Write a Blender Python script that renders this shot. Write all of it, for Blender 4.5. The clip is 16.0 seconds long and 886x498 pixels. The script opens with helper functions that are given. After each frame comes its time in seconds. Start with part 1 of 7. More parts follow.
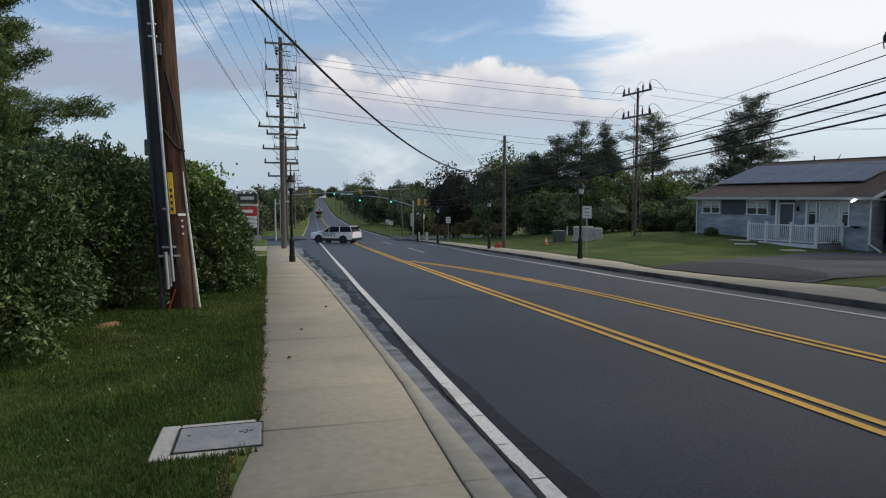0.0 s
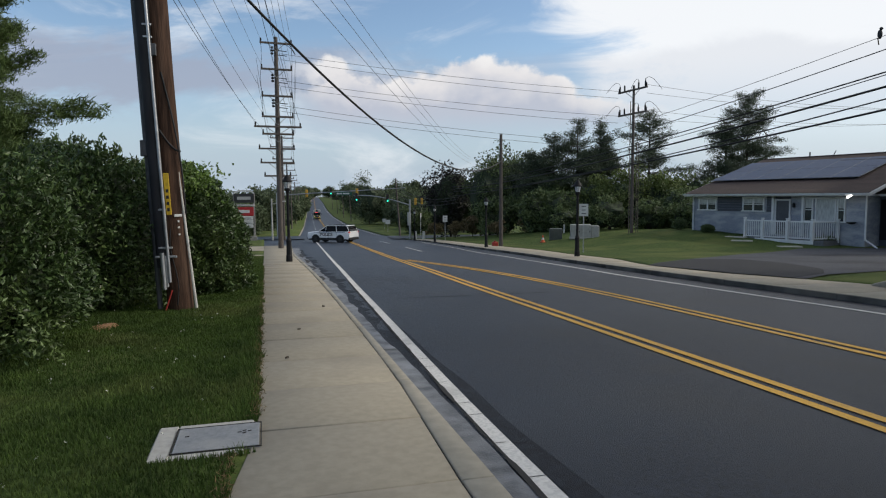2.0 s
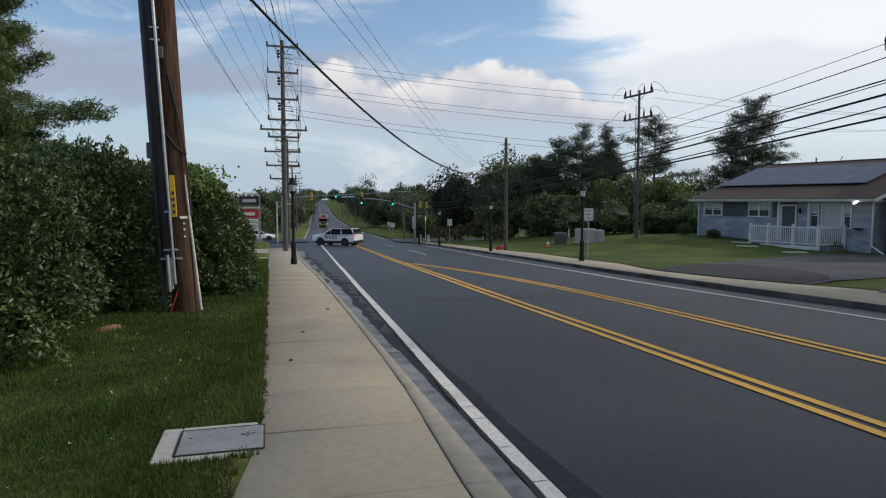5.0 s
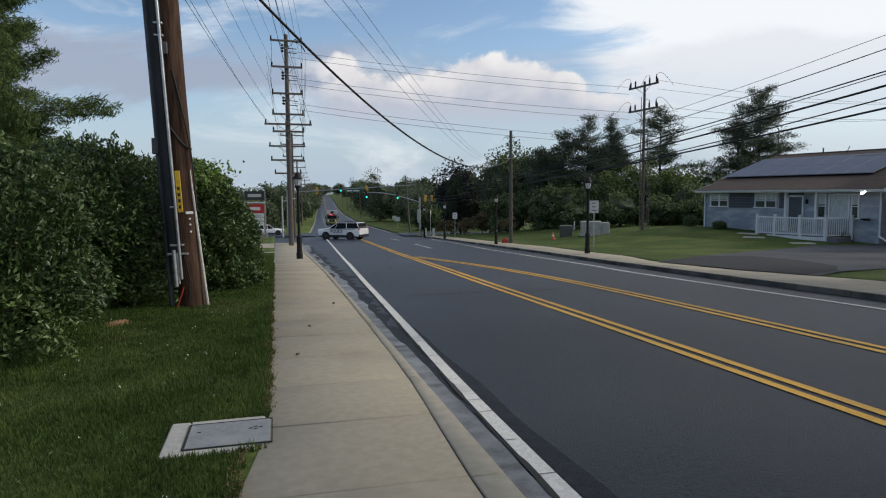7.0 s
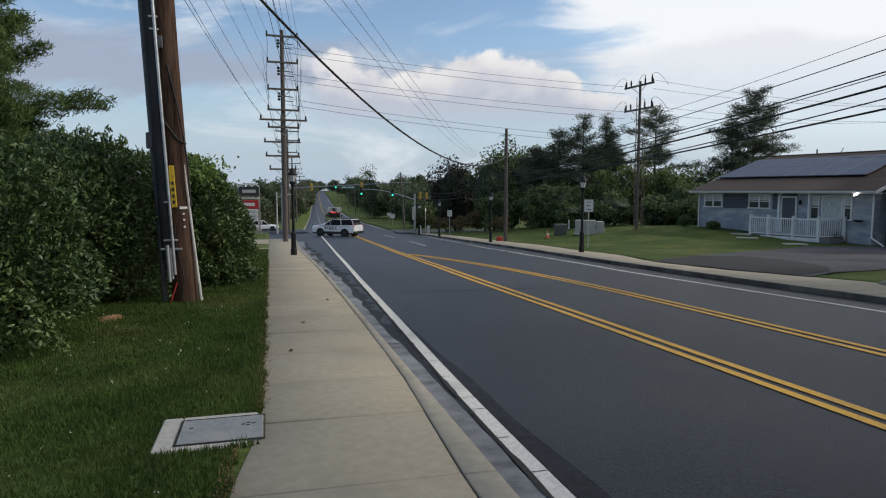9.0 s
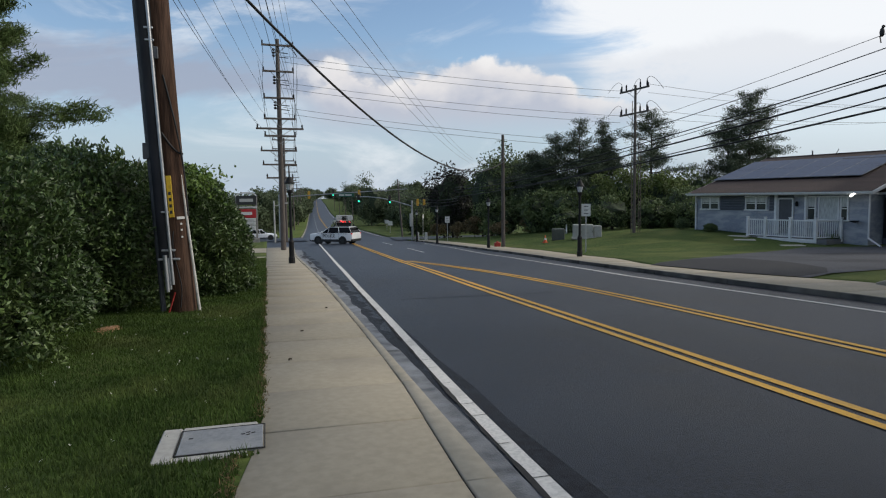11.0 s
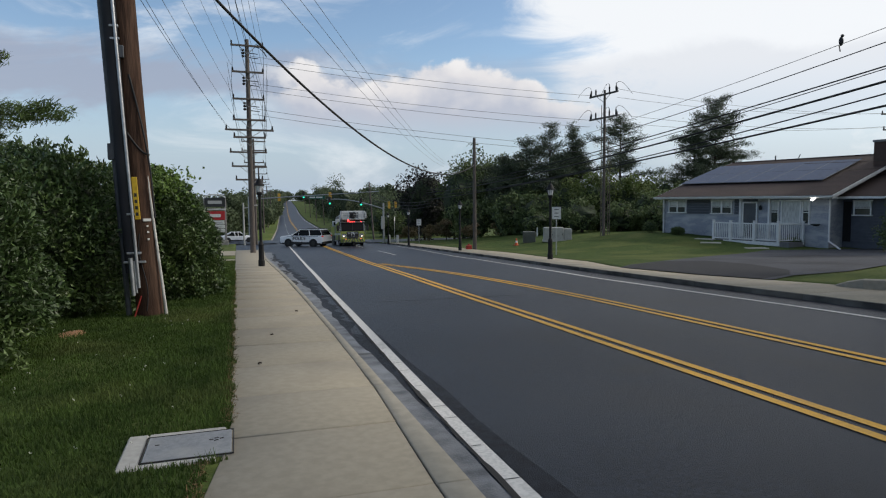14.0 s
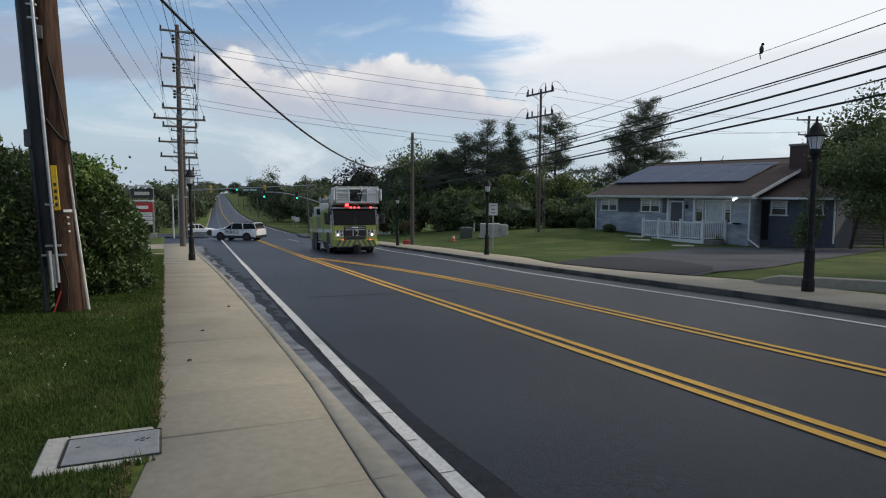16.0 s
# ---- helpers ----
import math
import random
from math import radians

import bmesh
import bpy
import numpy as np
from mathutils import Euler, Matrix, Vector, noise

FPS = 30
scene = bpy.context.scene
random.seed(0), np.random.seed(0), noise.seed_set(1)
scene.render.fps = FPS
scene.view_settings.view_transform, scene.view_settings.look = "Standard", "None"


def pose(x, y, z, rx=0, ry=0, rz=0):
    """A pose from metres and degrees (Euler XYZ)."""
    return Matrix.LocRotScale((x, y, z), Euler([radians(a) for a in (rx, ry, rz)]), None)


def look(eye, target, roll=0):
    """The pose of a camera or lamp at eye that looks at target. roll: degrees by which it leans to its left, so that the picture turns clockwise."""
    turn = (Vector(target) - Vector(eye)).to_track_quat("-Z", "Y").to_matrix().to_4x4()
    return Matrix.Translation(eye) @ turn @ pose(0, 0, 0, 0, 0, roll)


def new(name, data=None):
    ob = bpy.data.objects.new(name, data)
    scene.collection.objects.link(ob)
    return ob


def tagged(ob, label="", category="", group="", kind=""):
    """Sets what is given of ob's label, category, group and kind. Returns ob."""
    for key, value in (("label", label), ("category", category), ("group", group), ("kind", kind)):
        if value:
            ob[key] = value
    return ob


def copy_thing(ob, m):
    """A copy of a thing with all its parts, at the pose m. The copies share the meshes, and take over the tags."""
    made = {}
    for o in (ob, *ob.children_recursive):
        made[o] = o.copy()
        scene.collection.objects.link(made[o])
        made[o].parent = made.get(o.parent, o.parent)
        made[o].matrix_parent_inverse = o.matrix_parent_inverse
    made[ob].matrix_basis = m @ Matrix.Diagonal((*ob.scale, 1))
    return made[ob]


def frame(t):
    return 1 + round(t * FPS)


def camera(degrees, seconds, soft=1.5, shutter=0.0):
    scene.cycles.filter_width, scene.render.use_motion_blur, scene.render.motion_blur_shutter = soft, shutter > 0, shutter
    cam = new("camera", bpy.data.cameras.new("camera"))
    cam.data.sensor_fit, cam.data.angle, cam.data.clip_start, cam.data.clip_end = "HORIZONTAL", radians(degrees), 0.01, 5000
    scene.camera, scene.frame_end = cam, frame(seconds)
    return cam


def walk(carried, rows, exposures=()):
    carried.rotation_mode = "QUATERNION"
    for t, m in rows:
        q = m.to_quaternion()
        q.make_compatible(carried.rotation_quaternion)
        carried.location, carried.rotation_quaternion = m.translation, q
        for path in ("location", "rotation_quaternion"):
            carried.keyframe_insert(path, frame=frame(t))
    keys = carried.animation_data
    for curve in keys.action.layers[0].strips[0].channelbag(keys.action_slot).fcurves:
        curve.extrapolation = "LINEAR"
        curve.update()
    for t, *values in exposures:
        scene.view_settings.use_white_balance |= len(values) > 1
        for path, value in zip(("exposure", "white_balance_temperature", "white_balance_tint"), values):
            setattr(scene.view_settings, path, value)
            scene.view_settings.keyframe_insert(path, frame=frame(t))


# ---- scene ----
cam = camera(69.04, 16.0, soft=1.15)
EYE = (0.0, 0.0, 1.6)
PATH = [
    (0, 85.44, 0.00, -15.20), (0.5, 85.40, 0.10, -15.11), (1, 85.30, 0.07, -15.12), (1.5, 85.36, 0.30, -15.32),
    (2, 85.33, 0.40, -15.49), (2.5, 85.45, 0.44, -15.53), (3, 85.31, 0.33, -15.24), (3.5, 85.46, 0.22, -15.05),
    (4, 85.72, 0.19, -14.89), (4.2, 85.86, 0.10, -15.08), (6.5, 85.08, 0.29, -14.78), (7, 85.07, 0.51, -14.62),
    (7.5, 85.08, 0.49, -14.72), (8, 85.13, 0.48, -15.06), (8.5, 84.76, -0.10, -15.03), (9, 84.85, -0.05, -15.06),
    (9.2, 85.05, 0.42, -14.68), (11.5, 85.49, 0.78, -15.67), (12, 85.65, 0.70, -16.17), (12.5, 85.72, 0.71, -16.52),
    (13, 85.72, 0.86, -16.81), (13.5, 85.73, 0.79, -17.44), (14, 85.62, 0.54, -17.82), (14.5, 85.68, 0.37, -18.92),
    (15, 85.32, 0.37, -19.97), (15.5, 85.27, 0.07, -21.72), (16, 85.18, -0.33, -23.33),
]
walk(cam, [(t, pose(*EYE, rx, ry, rz)) for t, rx, ry, rz in PATH])

# ---- light: late afternoon, thin bright cloud, sun low and ahead to the east side of the road ----
SUN_EL, SUN_AZ = radians(28), radians(96)
world = bpy.data.worlds.new("sky")
scene.world = world
world.use_nodes = True
wn = world.node_tree
wn.nodes.clear()


def wnode(kind, **props):
    n = wn.nodes.new(kind)
    for k, val in props.items():
        n.inputs[k].default_value = val
    return n


def wlink(a, b):
    wn.links.new(a, b)


def wmath(op, a, b=None, clamp=False):
    n = wn.nodes.new("ShaderNodeMath")
    n.operation, n.use_clamp = op, clamp
    for i, s in enumerate((a, b)):
        if s is None:
            continue
        if isinstance(s, (int, float)):
            n.inputs[i].default_value = s
        else:
            wlink(s, n.inputs[i])
    return n.outputs[0]


def wramp(src, stops):
    n = wn.nodes.new("ShaderNodeValToRGB")
    el = n.color_ramp.elements
    while len(el) < len(stops):
        el.new(0.5)
    for e, (p, c) in zip(el, stops):
        e.position, e.color = p, (*c, 1) if isinstance(c, tuple) else (c, c, c, 1)
    wlink(src, n.inputs[0])
    return n.outputs[0]


def wmix(fac, a, b):
    n = wn.nodes.new("ShaderNodeMix")
    n.data_type = "RGBA"
    for s, i in ((fac, 0), (a, 6), (b, 7)):
        if isinstance(s, tuple):
            n.inputs[i].default_value = (*s, 1)
        elif isinstance(s, (int, float)):
            n.inputs[i].default_value = s
        else:
            wlink(s, n.inputs[i])
    return n.outputs[2]


sky = wn.nodes.new("ShaderNodeTexSky")
sky.sky_type, sky.sun_disc, sky.sun_elevation, sky.sun_rotation = "NISHITA", False, SUN_EL, SUN_AZ
sky.air_density, sky.dust_density, sky.ozone_density = 1.0, 0.5, 2.0
coord = wn.nodes.new("ShaderNodeTexCoord")
sep = wn.nodes.new("ShaderNodeSeparateXYZ")
wlink(coord.outputs["Generated"], sep.inputs[0])
elev = wmath("ARCSINE", sep.outputs[2])
azim = wmath("ARCTAN2", sep.outputs[0], sep.outputs[1])
flat = wn.nodes.new("ShaderNodeCombineXYZ")
wlink(azim, flat.inputs[0])
wlink(wmath("MULTIPLY", elev, 2.6), flat.inputs[1])


flat_iso = wn.nodes.new("ShaderNodeCombineXYZ")
wlink(azim, flat_iso.inputs[0])
wlink(wmath("MULTIPLY", elev, 1.35), flat_iso.inputs[1])


def wnoise(scale, detail, rough, offset, dist=0.0, src=flat):
    m = wn.nodes.new("ShaderNodeMapping")
    m.inputs["Location"].default_value = offset
    wlink(src.outputs[0], m.inputs[0])
    n = wnode("ShaderNodeTexNoise", Scale=scale, Detail=detail, Roughness=rough, Distortion=dist)
    wlink(m.outputs[0], n.inputs["Vector"])
    return n.outputs["Fac"]


def bump_at(src, centre, width):
    """1 at centre, falling to 0 at a distance of width."""
    return wmath("SUBTRACT", 1.0, wmath("DIVIDE", wmath("ABSOLUTE", wmath("SUBTRACT", src, centre)), width), True)


def wstep(src, lo, hi):
    """0 below lo, 1 above hi, smooth between; lo may be the larger."""
    n = wn.nodes.new("ShaderNodeMapRange")
    n.interpolation_type = "SMOOTHSTEP"
    n.inputs["From Min"].default_value, n.inputs["From Max"].default_value = lo, hi
    wlink(src, n.inputs[0])
    return n.outputs[0]


def wall_of(*factors):
    out = factors[0]
    for f in factors[1:]:
        out = wmath("MULTIPLY", out, f)
    return out


scaled = wn.nodes.new("ShaderNodeVectorMath")
scaled.operation = "SCALE"
scaled.inputs["Scale"].default_value = 0.145
wlink(sky.outputs[0], scaled.inputs[0])
soft_n = wnoise(2.2, 7, 0.6, (3.1, 0.4, 0), 0.5)
streak = wnoise(3.0, 8, 0.62, (1.4, 5.2, 0), 0.8)
billow = wnoise(5.5, 3, 0.5, (1.3, 2.2, 0), 0.1, flat_iso)
puff = wnoise(17.0, 8, 0.58, (4.3, 0.7, 0), 0.1, flat_iso)
# pale air towards the horizon
air = wmix(wstep(elev, 0.24, -0.02), scaled.outputs[0], (0.435, 0.535, 0.655))
# thin streaks high up, and a bright broken sheet towards the sun's side
thin = wall_of(wstep(streak, 0.47, 0.70), 0.55)
sheet_line = wmath("ADD", wmath("ADD", azim, wmath("MULTIPLY", elev, 0.85)), wmath("MULTIPLY", wmath("SUBTRACT", streak, 0.5), 0.55))
sheet = wmath("MULTIPLY", wstep(sheet_line, 0.60, 0.74), wmath("ADD", 0.22, wall_of(wstep(elev, 0.05, 0.20), 0.74)))
high = wmix(wmath("MAXIMUM", thin, sheet), air, (0.93, 0.95, 0.975))
# low lavender-grey layer, thickest away from the sun
layer = wall_of(wstep(wmath("ADD", wmath("MULTIPLY", soft_n, 0.9), wmath("MULTIPLY", bump_at(elev, 0.165, 0.085), 0.42)), 0.60, 0.76), wstep(elev, 0.25, 0.20),
                wmath("SUBTRACT", 1.0, wall_of(wstep(azim, 0.05, 0.55), 0.75)), 0.80)
greyed = wmix(layer, high, (0.365, 0.405, 0.515))
# a bank of cumulus: depth is how far a place lies below the uneven cloud top
top_line = wmath("ADD", wmath("ADD", 0.186, wmath("MULTIPLY", wmath("SUBTRACT", billow, 0.5), 0.16)), wmath("MULTIPLY", wmath("SUBTRACT", puff, 0.5), 0.075))
depth = wmath("SUBTRACT", wmath("SUBTRACT", top_line, wmath("MULTIPLY", wstep(azim, 0.34, 0.62), 0.045)), elev)
heap = wall_of(wstep(depth, -0.002, 0.014), wstep(elev, 0.07, 0.13), wstep(azim, 0.01, 0.11), wstep(azim, 0.66, 0.46), 0.95)
shade = wmath("ADD", depth, wmath("MULTIPLY", wmath("SUBTRACT", puff, 0.5), -0.13))
heap_lit = wramp(wmath("MULTIPLY", wmath("ADD", shade, 0.03), 8.0), [(0.08, (0.96, 0.94, 0.92)), (0.36, (0.80, 0.78, 0.79)), (0.62, (0.52, 0.55, 0.64)), (1.0, (0.49, 0.56, 0.66))])
clouds = wmix(heap, greyed, heap_lit)
back = wnode("ShaderNodeBackground", Strength=1.0)
wlink(clouds, back.inputs[0])
wout = wn.nodes.new("ShaderNodeOutputWorld")
wlink(back.outputs[0], wout.inputs[0])

sun_data = bpy.data.lights.new("sun", "SUN")
sun_data.energy, sun_data.angle, sun_data.color = 2.1, radians(4), (1.0, 0.93, 0.82)
sun = new("sun", sun_data)
sun_dir = Vector((math.sin(SUN_AZ) * math.cos(SUN_EL), math.cos(SUN_AZ) * math.cos(SUN_EL), math.sin(SUN_EL)))
sun.matrix_world = look(sun_dir * 60, (0, 0, 0))
scene.view_settings.exposure = 0.0


# ---- materials ----
def material(name, base, rough=0.7, metal=0.0, second=None, scale=6.0, detail=6.0, spread=(0.35, 0.65), bump=0.0, bump_scale=40.0,
             stain=None, wear=None, wear_scale=0.2, stain_scale=0.7, stain_spread=(0.5, 0.75), object_random=0.0, island_random=0.0, stretch=(1, 1, 1),
             glow=None, glow_strength=0.0, translucent=0.0, spec=0.5, coat=0.0, alpha_trans=0.0):
    """A procedural surface: base and second colour mixed by fine noise, a larger stain over them, and a bump."""
    m = bpy.data.materials.new(name)
    m.use_nodes = True
    nt = m.node_tree
    b = nt.nodes["Principled BSDF"]
    link = nt.links.new
    b.inputs["Roughness"].default_value, b.inputs["Metallic"].default_value = rough, metal
    b.inputs["Specular IOR Level"].default_value = spec
    b.inputs["Coat Weight"].default_value = coat
    tc = nt.nodes.new("ShaderNodeTexCoord")
    mp = nt.nodes.new("ShaderNodeMapping")
    mp.inputs["Scale"].default_value = stretch
    link(tc.outputs["Object"], mp.inputs[0])

    def noisy(sc, lo, hi, dt=detail):
        n = nt.nodes.new("ShaderNodeTexNoise")
        n.inputs["Scale"].default_value, n.inputs["Detail"].default_value = sc, dt
        link(mp.outputs[0], n.inputs["Vector"])
        r = nt.nodes.new("ShaderNodeMapRange")
        r.inputs["From Min"].default_value, r.inputs["From Max"].default_value = lo, hi
        link(n.outputs["Fac"], r.inputs[0])
        return r.outputs[0], n.outputs["Fac"]

    def mixed(fac, a, c):
        n = nt.nodes.new("ShaderNodeMix")
        n.data_type = "RGBA"
        link(fac, n.inputs[0])
        for s, i in ((a, 6), (c, 7)):
            if isinstance(s, tuple):
                n.inputs[i].default_value = (*s, 1)
            else:
                link(s, n.inputs[i])
        return n.outputs[2]

    second = second or tuple(c * 0.8 for c in base)
    fac, raw = noisy(scale, *spread)
    col = mixed(fac, base, second)
    if stain:
        fac, _ = noisy(stain_scale, *stain_spread, 4.0)
        col = mixed(fac, col, stain)
    if wear:
        fac, _ = noisy(wear_scale, 0.40, 0.68, 3.0)
        col = mixed(fac, col, wear)
    if object_random or island_random:
        if island_random:
            src = nt.nodes.new("ShaderNodeNewGeometry").outputs["Random Per Island"]
        else:
            src = nt.nodes.new("ShaderNodeObjectInfo").outputs["Random"]
        amount = object_random or island_random
        r = nt.nodes.new("ShaderNodeMapRange")
        r.inputs["To Min"].default_value, r.inputs["To Max"].default_value = 1 - amount, 1 + amount
        link(src, r.inputs[0])
        hsv = nt.nodes.new("ShaderNodeHueSaturation")
        link(r.outputs[0], hsv.inputs["Value"])
        link(col, hsv.inputs["Color"])
        col = hsv.outputs[0]
    link(col, b.inputs["Base Color"])
    if bump:
        _, h = noisy(bump_scale, 0, 1)
        n = nt.nodes.new("ShaderNodeBump")
        n.inputs["Strength"].default_value, n.inputs["Distance"].default_value = bump, 0.02
        link(h, n.inputs["Height"])
        link(n.outputs[0], b.inputs["Normal"])
    if glow:
        b.inputs["Emission Color"].default_value, b.inputs["Emission Strength"].default_value = (*glow, 1), glow_strength
    if translucent:
        tl = nt.nodes.new("ShaderNodeBsdfTranslucent")
        link(col, tl.inputs[0])
        mx = nt.nodes.new("ShaderNodeMixShader")
        mx.inputs[0].default_value = translucent
        link(b.outputs[0], mx.inputs[1])
        link(tl.outputs[0], mx.inputs[2])
        link(mx.outputs[0], nt.nodes["Material Output"].inputs[0])
    return m


M = {}
M["asphalt"] = material("asphalt", (0.0205, 0.0280, 0.0440), 0.46, second=(0.0025, 0.0038, 0.0066), scale=34, detail=10, spread=(0.38, 0.62), bump=0.5, bump_scale=110,
                        stain=(0.011, 0.0105, 0.0110), stain_scale=0.9, stain_spread=(0.50, 0.80), wear=(0.0235, 0.0295, 0.041), wear_scale=0.22, spec=0.17)
M["asphalt_new"] = material("asphalt_dark", (0.019, 0.0225, 0.030), 0.6, second=(0.008, 0.009, 0.012), scale=12, bump=0.4, bump_scale=120, spec=0.12)
M["drive"] = material("asphalt_drive", (0.080, 0.083, 0.094), 0.92, second=(0.050, 0.052, 0.060), scale=40, bump=0.3, bump_scale=90, stain=(0.034, 0.034, 0.037), stain_scale=0.3, spec=0.2)
M["concrete"] = material("concrete", (0.325, 0.285, 0.215), 0.9, second=(0.280, 0.246, 0.184), scale=14, bump=0.15, bump_scale=150, stain=(0.225, 0.197, 0.152),
                         stain_scale=0.8, stain_spread=(0.5, 0.8), object_random=0.03)
M["kerb"] = material("concrete_kerb", (0.315, 0.285, 0.225), 0.88, second=(0.265, 0.24, 0.19), scale=9, bump=0.2, bump_scale=120, stain=(0.20, 0.185, 0.15), stain_scale=1.6, stain_spread=(0.55, 0.85))
M["gutter"] = material("gutter_concrete", (0.15, 0.155, 0.16), 0.6, second=(0.060, 0.064, 0.072), scale=5.5, spread=(0.40, 0.66), bump=0.25, bump_scale=60,
                       stain=(0.22, 0.23, 0.245), stain_scale=2.2, stain_spread=(0.48, 0.70))
M["kerb_dirty"] = material("concrete_kerb_dirty", (0.085, 0.080, 0.068), 0.9, second=(0.035, 0.032, 0.028), scale=3, bump=0.3, bump_scale=60, stain=(0.15, 0.14, 0.12), stain_scale=0.5, stain_spread=(0.52, 0.7))
M["drive_apron"] = material("asphalt_apron", (0.040, 0.040, 0.043), 0.92, second=(0.026, 0.026, 0.028), scale=30, bump=0.3, bump_scale=90, spec=0.2)
M["crack"] = material("tar_crack", (0.022, 0.021, 0.02), 0.9, scale=30)
M["white_paint"] = material("road_white", (0.62, 0.60, 0.56), 0.7, second=(0.42, 0.41, 0.385), scale=35, spread=(0.42, 0.75), stain=(0.34, 0.33, 0.31), stain_scale=2.5, stain_spread=(0.55, 0.8))
M["yellow_paint"] = material("road_yellow", (0.62, 0.33, 0.02), 0.65, second=(0.45, 0.24, 0.02), scale=30, spread=(0.45, 0.8), stain=(0.36, 0.21, 0.05), stain_scale=2.0, stain_spread=(0.55, 0.85))
M["lawn"] = material("lawn", (0.074, 0.108, 0.028), 0.95, second=(0.034, 0.054, 0.014), scale=9, detail=10, spread=(0.36, 0.64), bump=1.0, bump_scale=30,
                     stain=(0.105, 0.118, 0.036), stain_scale=0.35, stain_spread=(0.46, 0.68), spec=0.1)
M["blade"] = material("grass_blade", (0.070, 0.112, 0.024), 0.8, second=(0.036, 0.064, 0.014), scale=2.0, island_random=0.4, translucent=0.3, spec=0.2,
                      stain=(0.12, 0.135, 0.045), stain_scale=0.6, stain_spread=(0.5, 0.8))
M["soil"] = material("bare_soil", (0.34, 0.17, 0.08), 0.95, second=(0.22, 0.12, 0.06), scale=18, bump=0.6, bump_scale=50)


# ---- building helpers ----
def part(name, bm, mat, parent=None, label="", smooth=False):
    me = bpy.data.meshes.new(name)
    bm.normal_update()
    bm.to_mesh(me)
    bm.free()
    for m in mat if isinstance(mat, (list, tuple)) else (mat,):
        me.materials.append(m)
    if smooth:
        me.polygons.foreach_set("use_smooth", [True] * len(me.polygons))
        me.set_sharp_from_angle(angle=radians(40))
    ob = new(name, me)
    if parent:
        ob.parent = parent
    if label:
        tagged(ob, label)
    return ob


def thing(name, label, category, m=None, group="", kind=""):
    ob = new(name)
    ob.empty_display_size = 0.2
    if m is not None:
        ob.matrix_world = m
    return tagged(ob, label, category, group, kind)


def raw(name, verts, faces, mat, parent=None, label="", smooth=False):
    """A mesh object straight from arrays; faces all of one size."""
    verts, faces = np.asarray(verts, np.float32), np.asarray(faces, np.int32)
    me = bpy.data.meshes.new(name)
    me.vertices.add(len(verts))
    me.vertices.foreach_set("co", verts.ravel())
    k = faces.shape[1]
    me.loops.add(faces.size)
    me.loops.foreach_set("vertex_index", faces.ravel())
    me.polygons.add(len(faces))
    me.polygons.foreach_set("loop_start", np.arange(len(faces), dtype=np.int32) * k)
    me.update(calc_edges=True)
    me.materials.append(mat)
    if smooth:
        me.polygons.foreach_set("use_smooth", [True] * len(faces))
    ob = new(name, me)
    if parent:
        ob.parent = parent
    if label:
        tagged(ob, label)
    return ob


def box(bm, c, s, rot=(0, 0, 0), bevel=0.0, taper=None):
    """A box by centre and full size, turned by degrees, its edges rounded; taper scales the top in x and y."""
    r = bmesh.ops.create_cube(bm, size=1.0)
    vs = r["verts"]
    for v in vs:
        if taper and v.co.z > 0:
            v.co.x *= taper[0]
            v.co.y *= taper[1]
        v.co = Vector((v.co.x * s[0], v.co.y * s[1], v.co.z * s[2]))
    if bevel:
        es = list({e for v in vs for e in v.link_edges})
        vs = list({v for f in bmesh.ops.bevel(bm, geom=es, offset=bevel, segments=1, affect="EDGES", profile=0.5)["faces"] for v in f.verts})
    bmesh.ops.transform(bm, matrix=pose(*c, *rot), verts=vs)
    return vs


def rod(bm, a, b, r0, r1=None, n=10, caps=True):
    a, b = Vector(a), Vector(b)
    r1 = r0 if r1 is None else r1
    res = bmesh.ops.create_cone(bm, cap_ends=caps, segments=n, radius1=r0, radius2=max(r1, 1e-4), depth=(b - a).length)
    bmesh.ops.transform(bm, matrix=Matrix.Translation((a + b) / 2) @ (b - a).to_track_quat("Z", "Y").to_matrix().to_4x4(), verts=res["verts"])
    return res["verts"]


def lathe(bm, profile, n=16, at=(0, 0, 0)):
    """Turns (radius, height) pairs round the z axis."""
    rings = []
    for r, z in profile:
        rings.append([bm.verts.new((at[0] + r * math.cos(2 * math.pi * i / n), at[1] + r * math.sin(2 * math.pi * i / n), at[2] + z)) for i in range(n)])
    for p, q in zip(rings, rings[1:]):
        for i in range(n):
            bm.faces.new((p[i], p[(i + 1) % n], q[(i + 1) % n], q[i]))
    bm.faces.new(rings[0][::-1])
    bm.faces.new(rings[-1])


def slab(bm, pts, depth, axis="y"):
    """Extrudes an outline; the outline lies in xz (axis y), xy (axis z) or yz (axis x), centred on that axis."""
    def at(p, k):
        return {"y": (p[0], k, p[1]), "z": (p[0], p[1], k), "x": (k, p[0], p[1])}[axis]
    lo = [bm.verts.new(at(p, -depth / 2)) for p in pts]
    hi = [bm.verts.new(at(p, depth / 2)) for p in pts]
    fs = [bm.faces.new(lo), bm.faces.new(hi[::-1])]
    for i in range(len(pts)):
        j = (i + 1) % len(pts)
        fs.append(bm.faces.new((lo[i], hi[i], hi[j], lo[j])))
    bmesh.ops.recalc_face_normals(bm, faces=fs)
    return lo + hi


